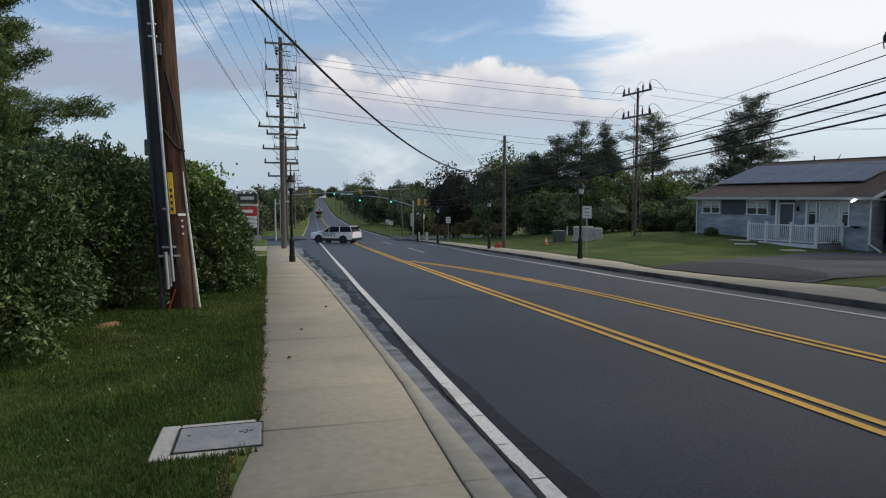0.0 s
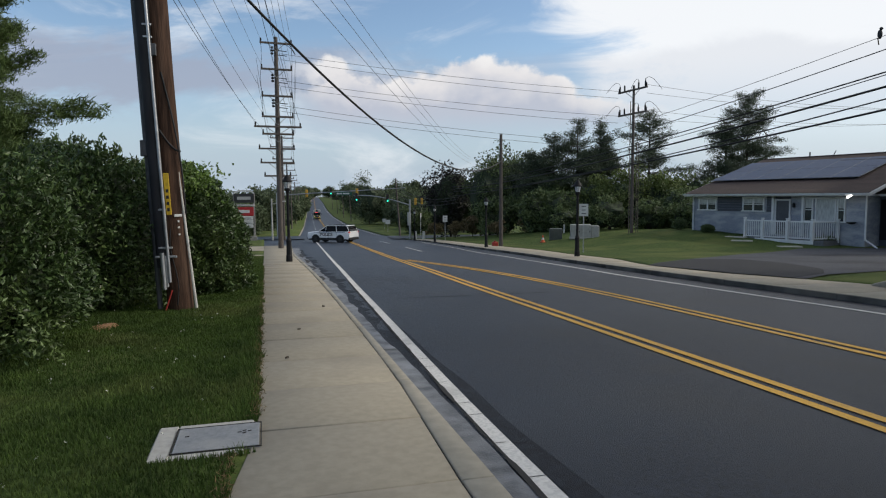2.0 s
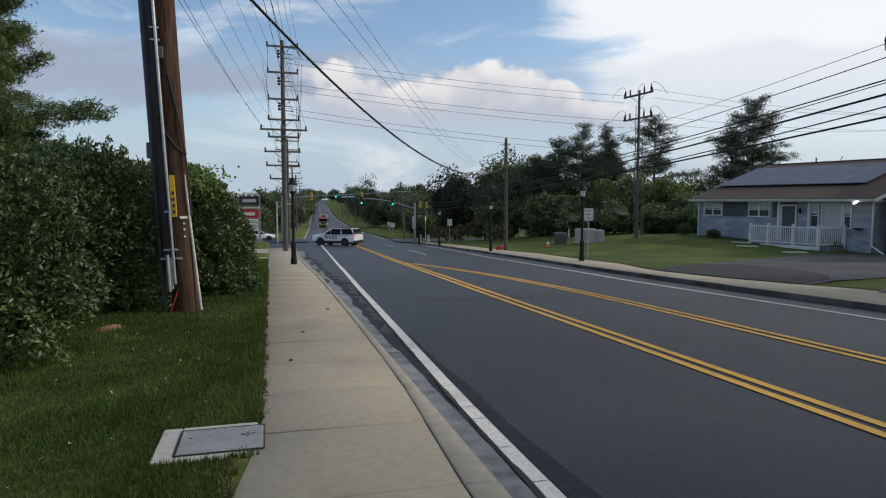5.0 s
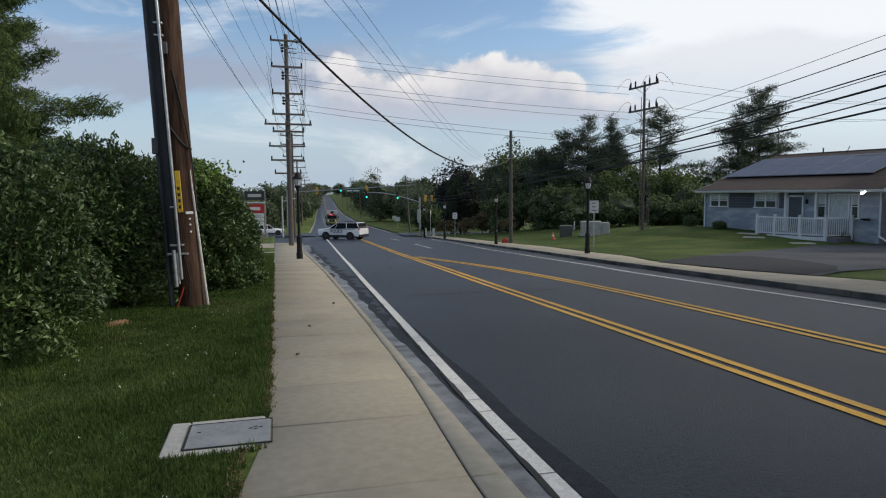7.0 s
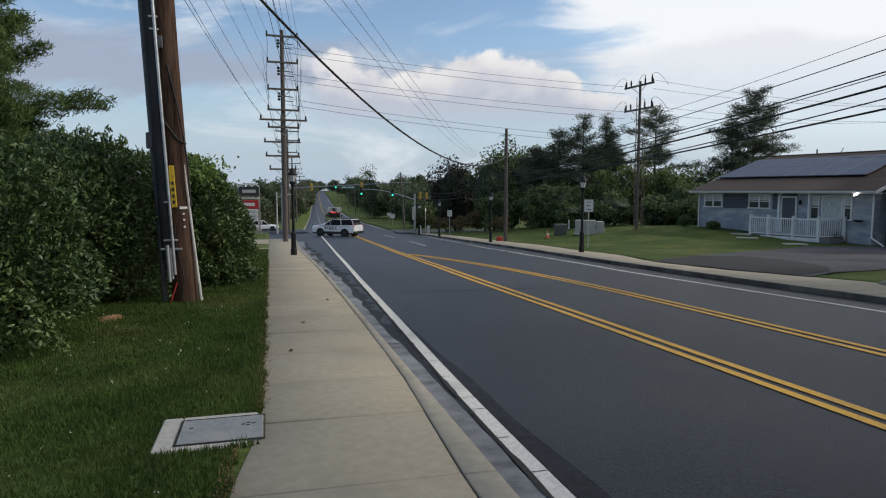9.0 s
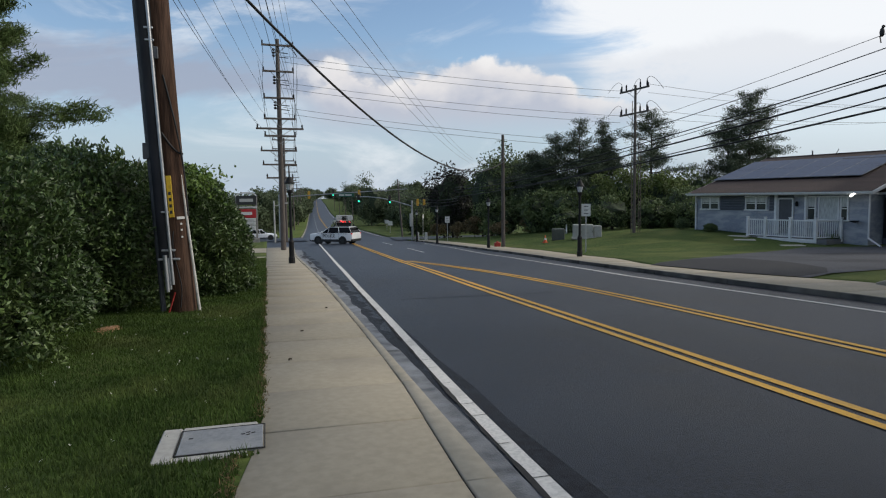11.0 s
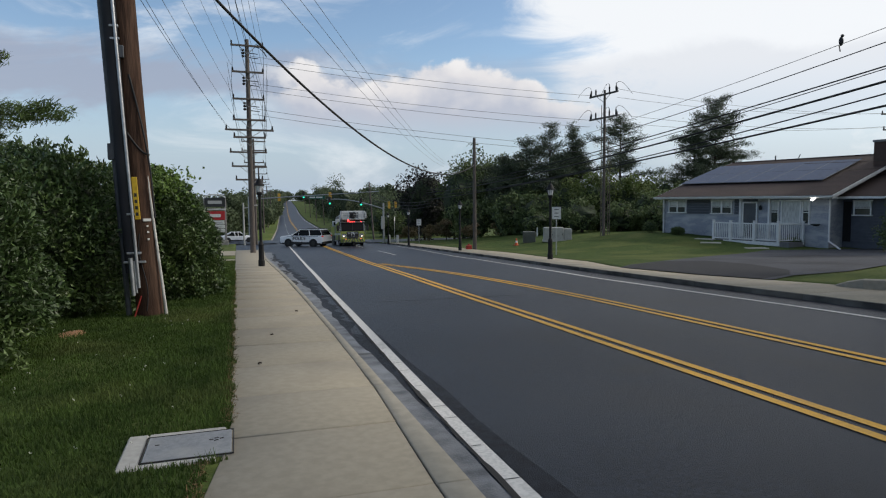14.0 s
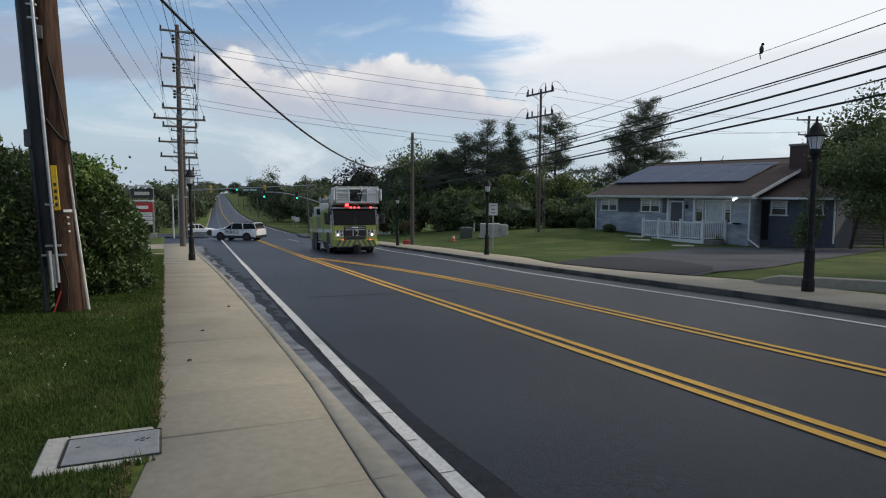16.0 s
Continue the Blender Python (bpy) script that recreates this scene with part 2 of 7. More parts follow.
def tube_arrays(points, r, n=5):
    pts = np.array(points, float)
    d = np.gradient(pts, axis=0)
    d /= np.linalg.norm(d, axis=1)[:, None]
    side = np.cross(d, (0, 0, 1.0))
    ln = np.linalg.norm(side, axis=1)[:, None]
    side = np.where(ln > 1e-3, side / np.maximum(ln, 1e-3), (1.0, 0, 0))
    up = np.cross(side, d)
    ang = np.arange(n) * 2 * np.pi / n
    vs = (pts[:, None] + r * (np.cos(ang)[None, :, None] * side[:, None] + np.sin(ang)[None, :, None] * up[:, None])).reshape(-1, 3)
    fs = []
    for i in range(len(pts) - 1):
        for k in range(n):
            a, b = i * n + k, i * n + (k + 1) % n
            fs.append((a, b, b + n, a + n))
    return vs, fs


# ---- the lie of the land ----
LAND_S = [-80, 0, 12, 20, 26, 30.5, 45, 63, 73, 82, 110, 175, 270, 350, 500, 900, 1500]
LAND_Z = [2.2, 0, -.32, -.56, -.9, -1.2, -1.88, -2.68, -3.1, -3.6, -4.6, -6.0, -6.4, -5.6, -2.2, 1.6, 2.0]
_s = np.arange(-80, 1500, 0.5)
_z = np.interp(_s, LAND_S, LAND_Z)
_w = np.exp(-np.linspace(-2, 2, 41) ** 2)
_z = np.convolve(np.pad(_z, 20, mode="edge"), _w / _w.sum(), "valid")


def smooth_step(a, b, v):
    v = np.clip((v - a) / (b - a), 0, 1)
    return v * v * (3 - 2 * v)


def land(x, y):
    """Height of the pavement and lawn level; the road lies ROAD_DROP below it."""
    s = y + 0.27 * np.clip(x, -20, 30)
    return np.interp(s, _s, _z) + 1.1 * smooth_step(17, 30, x) * smooth_step(26, 41, y) * (1 - smooth_step(55, 90, y))


ROAD_DROP = 0.12


def line_of(ys, xs):
    yy = np.arange(-40, 1500, 0.5)
    xx = np.interp(yy, ys, xs)
    w = np.exp(-np.linspace(-2, 2, 11) ** 2)
    xx = np.convolve(np.pad(xx, 5, mode="edge"), w / w.sum(), "valid")
    return lambda y: np.interp(y, yy, xx)


kerb_left = line_of([-40, 4, 22, 40, 60, 100, 181, 270, 378, 600, 900, 1500], [1.25, 1.32, 1.38, 1.6, 2.3, 5.0, 10.6, 16.6, 24, 40, 62, 105])
edge_left = line_of([-40, 3.5, 5.9, 8.57, 10.85, 15.74, 19.8, 25.0, 31.8, 37.24, 43.6, 50.9, 60.9, 75], [1.62, 1.65, 1.71, 1.82, 1.91, 2.10, 2.31, 2.63, 3.08, 3.40, 3.77, 4.18, 4.73, 5.5])
yellow_a = line_of([-40, 4, 8, 12.5, 14.4, 17.1, 21.7, 25.7, 30.9, 38.3, 45.9, 53.5, 61, 100, 180, 270, 378, 600, 900, 1500], [4.6, 4.75, 4.79, 4.81, 4.84, 4.92, 5.19, 5.57, 6.0, 6.54, 7.06, 7.56, 8.08, 10.8, 15.6, 21.0, 28.2, 44, 66, 109])
yellow_b = line_of([-40, 5.9, 8.4, 11.8, 14.2, 17.5, 21.3, 24.6, 28.5, 32], [7.6, 7.05, 7.05, 7.03, 6.94, 6.75, 6.52, 6.35, 6.12, 6.05])
edge_right = line_of([-40.0, 8.3, 11.7, 16.1, 20.9, 30.2, 34.5, 46.8, 62, 100, 181, 270, 378, 600], [10.2, 9.93, 9.72, 9.61, 10.17, 11.63, 11.9, 13.44, 14.7, 16.8, 21, 26, 33, 49])
kerb_right = line_of([-40.0, 9.1, 12.7, 16.2, 20.2, 29.3, 34.9, 52.5, 75, 110, 181, 270, 378, 600, 900, 1500], [10.9, 10.84, 10.57, 10.59, 10.95, 12.76, 13.43, 15.05, 16.6, 18.8, 22.3, 27.5, 34.4, 50, 72, 115])
walk_right = line_of([-40.0, 10.9, 14.3, 18.0, 23.4, 35.6, 42.3, 54.7, 75], [12.7, 13.01, 11.89, 11.73, 13.69, 15.84, 16.25, 17.27, 18.4])

ys_all = np.concatenate([np.arange(-30, 60, 1.0), np.arange(60, 130, 2.5), np.arange(130, 420, 10.0), np.arange(420, 1500, 45.0)])


def strip(name, xa, xb, ya, yb, off, mat, parent=None, label="", step=0.5, thick=0.0, rise=0.0, across=1):
    """A sheet between two lines that follows the land; with thick it has side faces."""
    ys = np.unique(np.concatenate([[ya, yb], np.arange(ya, min(yb, 130), step), ys_all[(ys_all > ya) & (ys_all < yb)]]))
    a = np.array([xa(y) if callable(xa) else xa for y in ys])
    b = np.array([xb(y) if callable(xb) else xb for y in ys])
    cols = [(a + (b - a) * k / across, off + rise * np.maximum(ys - 15, 0)) for k in range(across + 1)]
    if thick:
        cols = [(a, off - thick)] + cols + [(b, off - thick)]
    vs = np.stack([np.stack([x, ys, land(x, ys) + o + 0 * ys], 1) for x, o in cols], 1).reshape(-1, 3)
    k = len(cols)
    fs = [(i * k + j, i * k + j + 1, (i + 1) * k + j + 1, (i + 1) * k + j) for i in range(len(ys) - 1) for j in range(k - 1)]
    return raw(name, vs, fs, mat, parent, label)


def patch(name, outline, off, mat, label="", category="", kind="structure", cell=1.0):
    """A flat-lying sheet of any outline, cut into cells and laid on the land."""
    bm = bmesh.new()
    bm.faces.new([bm.verts.new((x, y, 0)) for x, y in outline])
    for ax in (0, 1):
        lo, hi = min(p[ax] for p in outline), max(p[ax] for p in outline)
        n = Vector((1, 0, 0)) if ax == 0 else Vector((0, 1, 0))
        for q in np.arange(lo + cell, hi, cell):
            bmesh.ops.bisect_plane(bm, geom=bm.verts[:] + bm.edges[:] + bm.faces[:], plane_co=n * q, plane_no=n)
    for v in bm.verts:
        v.co.z = float(land(v.co.x, v.co.y)) + off
    bmesh.ops.recalc_face_normals(bm, faces=bm.faces[:])
    if sum(f.normal.z for f in bm.faces) < 0:
        bmesh.ops.reverse_faces(bm, faces=bm.faces[:])
    ob = part(name, bm, mat)
    return tagged(ob, label, category, kind=kind)


# ---- ground, road, pavements ----
left_x = [-600, -300, -150, -80, -45, -28, -18, -12, -9, -7, -5.5, -4.5, -3.7, -3, -2.4, -1.9, -1.4, -0.9, -0.5, -0.11]
right_dx = [0.02, 0.6, 1.4, 2.5, 4, 6, 8, 10, 12.5, 15, 18, 22, 28, 38, 55, 90, 160, 300, 600]
gv = []
rng = np.random.default_rng(5)
for y in ys_all:
    xo = float(walk_right(y)) if y < 75 else float(kerb_right(y)) + 0.2
    xl = -0.11 if y < 95 else float(kerb_left(y)) - 0.2
    row = [(min(x, xl) if x > -1 else x, 0.0) for x in left_x[:-1]] + [(xl, 0.0), (xl + 0.02, -0.5), (xo - 0.02, -0.5)] + [(xo + d, 0.0) for d in right_dx]
    for x, dz in row:
        gv.append((x, y, float(land(x, y)) - 0.012 + dz + (0.03 * noise.noise((x * 0.8, y * 0.8, 0)) if dz == 0 and (x < -0.6 or x > xo + 1) else 0)))
ncol = len(left_x) + 2 + len(right_dx)
gf = [(i * ncol + j, i * ncol + j + 1, (i + 1) * ncol + j + 1, (i + 1) * ncol + j) for i in range(len(ys_all) - 1) for j in range(ncol - 1)]
tagged(raw("ground", gv, gf, M["lawn"], smooth=True), "green mown lawn and verge sloping down with the road", "ground", kind="structure")

tagged(strip("road", lambda y: kerb_left(y) - 0.05 if y < 51.9 or y > 101 else -0.3, lambda y: kerb_right(y) + 0.05, -30, 1480, -ROAD_DROP, M["asphalt"], step=0.5, across=14), "worn grey asphalt road with painted lines", "road", kind="structure")
lines = thing("road_marking", "worn white and yellow painted road lines on asphalt", "road marking", kind="structure")


def stripe(xf, w, ya, yb, mat, name="stripe"):
    strip(name, lambda y: xf(y) - w / 2, lambda y: xf(y) + w / 2, ya, yb, -ROAD_DROP + 0.009, mat, lines, rise=0.0006)


stripe(edge_left, 0.125, -20, 75, M["white_paint"], "white_edge_line")
for k in (-0.11, 0.11):
    stripe(lambda y: yellow_a(y) + k, 0.115, -20, 900, M["yellow_paint"], "yellow_line")
    stripe(lambda y: yellow_b(y) + k, 0.115, -20, 28.5, M["yellow_paint"], "yellow_line")
stripe(edge_right, 0.12, -20, 60, M["white_paint"], "white_edge_line")
for ya in (39, 58):
    stripe(lambda y: 0.52 * yellow_a(y) + 0.48 * edge_right(y), 0.12, ya, ya + 9, M["white_paint"], "lane_dash")
for ya in np.arange(80, 330, 12.0):
    stripe(lambda y: 0.5 * yellow_a(y) + 0.5 * kerb_left(y), 0.13, ya, ya + 5, M["white_paint"], "lane_dash")
stripe(lambda y: kerb_right(y) - 0.7, 0.13, 100, 420, M["white_paint"], "white_edge_line")

# ---- pavements in slabs, kerbs, gutter ----
crack_left = line_of([-40, 3.4, 6.0, 12, 22, 40, 60], [0.98, 1.07, 1.22, 1.25, 1.25, 1.45, 2.1])
pave_left_edge = lambda y: np.interp(y, [-10, 4.38, 4.42, 5.1, 6.5], [-0.27, -0.27, -0.10, -0.10, -0.10])


def slabs(name, label, x0, x1, ys, mat, gap=0.004, thick=0.14, top=0.0, side=0.008, piece="slab"):
    base = thing(name, label, "pavement", kind="structure")
    fs = [(0, 1, 2, 3), (4, 5, 1, 0), (5, 6, 2, 1), (6, 7, 3, 2), (7, 4, 0, 3), (8, 9, 5, 4), (9, 10, 6, 5), (10, 11, 7, 6), (11, 8, 4, 7)]
    r = random.Random(3)
    for ya, yb in zip(ys, ys[1:]):
        lift = r.uniform(-0.004, 0.004)
        cs = [(x0(ya) + side / 2, ya + gap), (x1(ya) - side / 2, ya + gap), (x1(yb) - side / 2, yb - gap), (x0(yb) + side / 2, yb - gap)]
        cx, cy = sum(c[0] for c in cs) / 4, sum(c[1] for c in cs) / 4
        vs = []
        for inset, dz in ((0.009, 0), (0, -0.009), (0, -thick)):
            for x, y in cs:
                vs.append((x + inset * (1 if x < cx else -1), y + inset * (1 if y < cy else -1), float(land(x, y)) + top + lift + dz))
        raw(piece, vs, fs, mat, base)
    return base


pave_ys = [3.62 - 1.25 * k for k in range(6, 0, -1)] + [3.62, 4.86, 5.98, 7.2, 8.45] + [9.7 + 1.25 * k for k in range(36)]
slabs("pavement_west", "sandy grey concrete pavement slabs with tooled joints", pave_left_edge, crack_left, pave_ys, M["concrete"])
slabs("kerb_west", "worn pale concrete kerb along the road", lambda y: crack_left(y) + 0.003, kerb_left, [-5.7, -2.6, 0.5, 3.6, 6.0, 9.1, 12.2, 15.3, 18.4, 21.5, 24.6, 27.7, 30.8, 33.9, 37, 40, 43, 46, 49, 52],
      M["kerb"], thick=0.3, piece="kerb_stone")
tagged(strip("joint_bed_west", lambda y: pave_left_edge(y) + 0.01, kerb_left, -4, 52, -0.016, M["crack"]), "dark filled joints under concrete slabs", "pavement", kind="structure")
slabs("pavement_east", "sandy grey concrete pavement slabs across the road", lambda y: kerb_right(y) + 0.055, walk_right, list(np.arange(-8, 76, 1.5)), M["concrete"])
slabs("kerb_east", "dirt-blackened concrete kerb of the far pavement", kerb_right, lambda y: kerb_right(y) + 0.06, list(np.arange(-8, 77, 3.0)), M["kerb_dirty"], thick=0.3, piece="kerb_stone", side=0.0)
slabs("kerb_far", "pale concrete kerb along the distant road", lambda y: kerb_left(y) - 0.2, kerb_left, list(np.arange(101, 330, 12.0)), M["kerb"], thick=0.3, piece="kerb_stone", side=0.0)
def ragged(y, amount, seed):
    return amount * (noise.noise((y * 0.55, seed, 0)) + 0.6 * noise.noise((y * 1.7, seed, 3)) + 0.35 * noise.noise((y * 4.3, seed, 7)))


gutter_out = lambda y: kerb_left(y) + np.interp(y, [-5, 6, 12, 30, 48], [0.25, 0.24, 0.26, 0.42, 0.5]) + ragged(y, 0.09 if y > 8 else 0.02, 1.3)
tagged(strip("gutter_west", lambda y: kerb_left(y) - 0.01, gutter_out, -6, 50, -ROAD_DROP + 0.006, M["gutter"], step=0.2), "damp stained concrete gutter beside the kerb", "gutter", kind="structure")
tagged(strip("road_patch", lambda y: gutter_out(y) - 0.06, lambda y: max(gutter_out(y) + 0.05, min(edge_left(y) - 0.09, gutter_out(y) + 0.20 + ragged(y, 0.34, 5.1))), 5.5, 46, -ROAD_DROP + 0.003, M["asphalt_new"], step=0.2),
       "dark crumbled asphalt beside the gutter", "road patch", kind="structure")
for k, (y0, ln, w0) in enumerate(((17.2, 2.6, 0.10), (21.5, 3.6, 0.13), (27.0, 4.5, 0.18), (33.5, 6.0, 0.2))):
    tagged(strip("road_patch", lambda y: gutter_out(y) - 0.20 + ragged(y, 0.12, 8.0 + k), lambda y: gutter_out(y) - 0.18 + w0 * math.sin(math.pi * min(1, max(0, (y - y0) / ln))) + ragged(y, 0.12, 8.0 + k), y0, y0 + ln, -ROAD_DROP + 0.010, M["crack"], step=0.15),
           "damp black streak along the gutter", "road patch", kind="structure")
r = random.Random(11)
crk = np.cumsum([0] + [r.uniform(0.08, 0.22) for _ in range(130)]) + 1.2
jit = [r.uniform(-0.006, 0.006) for _ in crk]
wid = [r.choice((0.004, 0.006, 0.009, 0.014, 0.024)) for _ in crk]
crack_x = lambda y: edge_left(y) - 0.082 + np.interp(y, crk, jit)
tagged(strip("road_crack", lambda y: crack_x(y) - np.interp(y, crk, wid), lambda y: crack_x(y) + np.interp(y, crk, wid), 1.2, 17, -ROAD_DROP + 0.013, M["crack"], step=0.08),
       "black open crack beside the white line", "road crack", kind="structure")
for k, y0 in enumerate((2.35, 3.3, 3.75, 4.4, 5.1, 5.45, 6.2, 6.9, 7.3, 8.2)):
    tagged(strip("road_crack", lambda y: edge_left(y) - 0.07, lambda y: edge_left(y) - 0.07 + (0.15 if k % 3 else 0.09), y0, y0 + 0.009, -ROAD_DROP + 0.0125, M["crack"], step=0.02),
           "thin dark crack across the white line", "road crack", kind="structure")
tagged(strip("road_patch", lambda y: edge_left(y) + 0.08, lambda y: edge_left(y) + 0.08 + (0.17 + 0.03 * np.sin(y * 2.3)) * np.interp(y, [4.5, 9.5], [1, 0.05]), -6, 9.5, -ROAD_DROP + 0.003, M["asphalt_new"]),
       "darker strip of fresh asphalt beside the white line", "road patch", kind="structure")
for y0, x0, x1 in ((12.9, 2.6, 6.0),):
    tagged(strip("road_seam", x0, x1, y0, y0 + 0.07, -ROAD_DROP + 0.003, M["asphalt_new"], step=0.05), "dark transverse seam in the asphalt", "road seam", kind="structure")

# side street and crossing at the signals, lot behind the sign
patch("road_side", [(-70, 84), (5.0, 84), (5.2, 101), (-70, 101)], 0.01, M["asphalt"], "grey asphalt side street at the signals", "road", cell=4)
patch("road_cross", [(15.5, 79), (70, 86), (70, 97), (17.5, 95)], 0.01, M["asphalt"], "grey asphalt cross street east of the signals", "road", cell=4)
patch("car_park", [(-70, 58), (-9, 58), (-4.2, 66), (-3.2, 84), (-70, 84)], 0.008, M["asphalt"], "asphalt lot behind the sign", "car park", cell=4)
patch("path_west", [(-3.5, 33.4), (-0.11, 33.2), (-0.11, 35.3), (-3.5, 35.1)], 0.006, M["concrete"], "short concrete path joining the pavement", "path")
patch("path_bend", [(-2.3, 43), (-0.11, 41.8), (-0.11, 52), (-2.8, 52), (-4.6, 62), (-6, 61.5)], 0.006, M["concrete"], "concrete path bending from the pavement", "path")
# drive to the house
patch("driveway", [(12.45, 12.45), (12.3, 13.0), (11.92, 14.3), (11.84, 16.0), (11.78, 18.0), (12.95, 19.2), (15.8, 21.3), (21.2, 25.0), (28.1, 28.6), (33, 27.6), (36.4, 26.6), (36.0, 22.5), (24, 17.0), (16.3, 13.6), (13.9, 13.2)], 0.014, M["drive"],
      "cracked grey asphalt driveway to the house", "driveway")

patch("driveway_apron", [(12.35, 12.75), (11.95, 14.3), (11.86, 16.0), (11.82, 18.0), (12.95, 19.1), (15.6, 21.0), (17.2, 20.4), (16.4, 17.2), (15.2, 14.6), (14.0, 13.4)], 0.022, M["drive_apron"], "darker asphalt apron of the driveway", "driveway", cell=1.0)

# utility vault in the lawn
M["vault"] = material("vault_polymer", (0.235, 0.245, 0.255), 0.75, second=(0.18, 0.19, 0.2), scale=30, bump=0.3, bump_scale=200, stain=(0.30, 0.30, 0.29), stain_scale=3)
M["apron"] = material("vault_concrete", (0.40, 0.385, 0.35), 0.85, second=(0.32, 0.31, 0.28), scale=18, bump=0.2, bump_scale=120)
vault = thing("utility_vault", "grey polymer utility vault cover in a pale concrete collar", "vault", pose(-0.42, 4.77, float(land(-0.42, 4.77))))
bm = bmesh.new()
for c, s in (((-0.31, 0, -0.05), (0.14, 0.66, 0.12)), ((0.03, 0.285, -0.05), (0.54, 0.09, 0.12)), ((0.0, -0.29, -0.05), (0.48, 0.08, 0.12))):
    box(bm, c, s, bevel=0.012)
part("collar", bm, M["apron"], vault)
bm = bmesh.new()
box(bm, (0.055, 0.0, -0.04), (0.57, 0.47, 0.112), bevel=0.006)
lid = part("cover", bm, M["vault"], vault)
bm = bmesh.new()
for a, b in (((-0.24, -0.245, 0.0), (-0.24, 0.245, 0.0)), ((0.352, -0.245, 0.0), (0.352, 0.245, 0.0)), ((-0.24, 0.243, 0), (0.35, 0.243, 0)), ((-0.24, -0.243, 0), (0.35, -0.243, 0))):
    a, b = Vector(a), Vector(b)
    box(bm, ((a + b) / 2 + Vector((0, 0, 0.012))), (max(abs(b.x - a.x), 0.007), max(abs(b.y - a.y), 0.007), 0.008))
part("joint", bm, M["crack"], vault)
for x, y in ((0.20, 0.05), (0.235, 0.03), (0.27, 0.06), (0.235, 0.075), (-0.16, 0.06)):
    bm = bmesh.new()
    box(bm, (x, y, 0.0178), (0.028, 0.010, 0.004), (0, 0, 30 * (x > 0.22)))
    part("lid_mark", bm, M["crack"], vault)

# bare patch by the shrub
bm = bmesh.new()
lathe(bm, [(0.30, -0.03), (0.22, 0.004), (0.1, 0.018), (0.02, 0.022)], 14)
for v in bm.verts:
    v.co.x *= 0.75
    v.co.y *= 1.6 if v.co.x > 0 else 1.2
    v.co.z += 0.015 * noise.noise(v.co * 6)
ob = part("soil_mound", bm, M["soil"], smooth=True)
ob.matrix_world = pose(-2.3, 10.2, float(land(-2.3, 10.2)))
tagged(ob, "small mound of bare orange soil on the lawn", "soil mound")

# ---- planting ----
M["leaf_hedge"] = material("leaf_hedge", (0.070, 0.112, 0.034), 0.42, second=(0.034, 0.060, 0.019), scale=3, island_random=0.5, translucent=0.15, spec=0.35, stain=(0.14, 0.19, 0.055), stain_scale=0.9, stain_spread=(0.55, 0.8))
M["leaf_bright"] = material("leaf_bright", (0.15, 0.23, 0.05), 0.45, second=(0.085, 0.14, 0.03), scale=3, island_random=0.4, translucent=0.25, spec=0.4)
M["leaf_wood"] = material("leaf_woodland", (0.115, 0.152, 0.060), 0.6, second=(0.072, 0.102, 0.040), scale=0.5, island_random=0.4, translucent=0.2, spec=0.25)
M["leaf_light"] = material("leaf_light_green", (0.150, 0.190, 0.060), 0.6, second=(0.075, 0.105, 0.03), scale=0.5, island_random=0.35, translucent=0.25, spec=0.25)
M["leaf_purple"] = material("leaf_purple_maple", (0.036, 0.036, 0.030), 0.6, second=(0.022, 0.020, 0.019), scale=0.5, island_random=0.35, translucent=0.12, spec=0.25)
M["needle"] = material("pine_needle", (0.095, 0.118, 0.075), 0.6, second=(0.05, 0.068, 0.04), scale=0.6, island_random=0.4, translucent=0.15, spec=0.2)
M["needle_near"] = material("pine_needle_near", (0.105, 0.150, 0.048), 0.6, second=(0.056, 0.086, 0.030), scale=0.6, island_random=0.4, translucent=0.2, spec=0.2)
M["leaf_dry"] = material("leaf_dry", (0.19, 0.145, 0.085), 0.8, second=(0.11, 0.10, 0.05), scale=0.6, island_random=0.4, translucent=0.15, spec=0.1)
# paler copy of the woodland leaf, with distance haze mixed into its colour
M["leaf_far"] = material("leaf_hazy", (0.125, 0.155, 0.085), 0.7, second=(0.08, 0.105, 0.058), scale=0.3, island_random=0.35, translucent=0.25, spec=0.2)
M["bark"] = material("bark", (0.060, 0.045, 0.034), 0.95, second=(0.03, 0.023, 0.018), scale=6, stretch=(3, 3, 0.7), bump=0.6, bump_scale=12)
# near-black green: the shade deep inside a crown, put into the colour
M["shade_core"] = material("crown_inner_shade", (0.040, 0.058, 0.023), 0.9, second=(0.01, 0.016, 0.007), scale=4, bump=0.8, bump_scale=8)


def leaves(name, pos, length, width, mat, parent, rng, facing=None, up=0.0, droop=0.25):
    """Pointed, folded leaves (two triangles each) at the given places. facing: rough outward directions."""
    n = len(pos)
    d = rng.normal(size=(n, 3))
    if facing is not None:
        d = d * 0.75 + facing
    d[:, 2] += up
    d /= np.linalg.norm(d, axis=1)[:, None]
    side = np.cross(d, rng.normal(size=(n, 3)))
    side /= np.linalg.norm(side, axis=1)[:, None]
    nor = np.cross(d, side)
    ln = (length * rng.uniform(0.65, 1.3, n))[:, None]
    wd = (width * rng.uniform(0.7, 1.25, n))[:, None]
    base = pos - d * ln * 0.5
    v = np.stack([base, base + d * ln * 0.5 + side * wd * 0.5 + nor * wd * droop, base + d * ln, base + d * ln * 0.5 - side * wd * 0.5 + nor * wd * droop], 1).reshape(-1, 3)
    k = np.arange(n)[:, None] * 4
    f = np.concatenate([k + (0, 1, 2), k + (0, 2, 3)], 1).reshape(-1, 3)
    return raw(name, v, f, mat, parent)


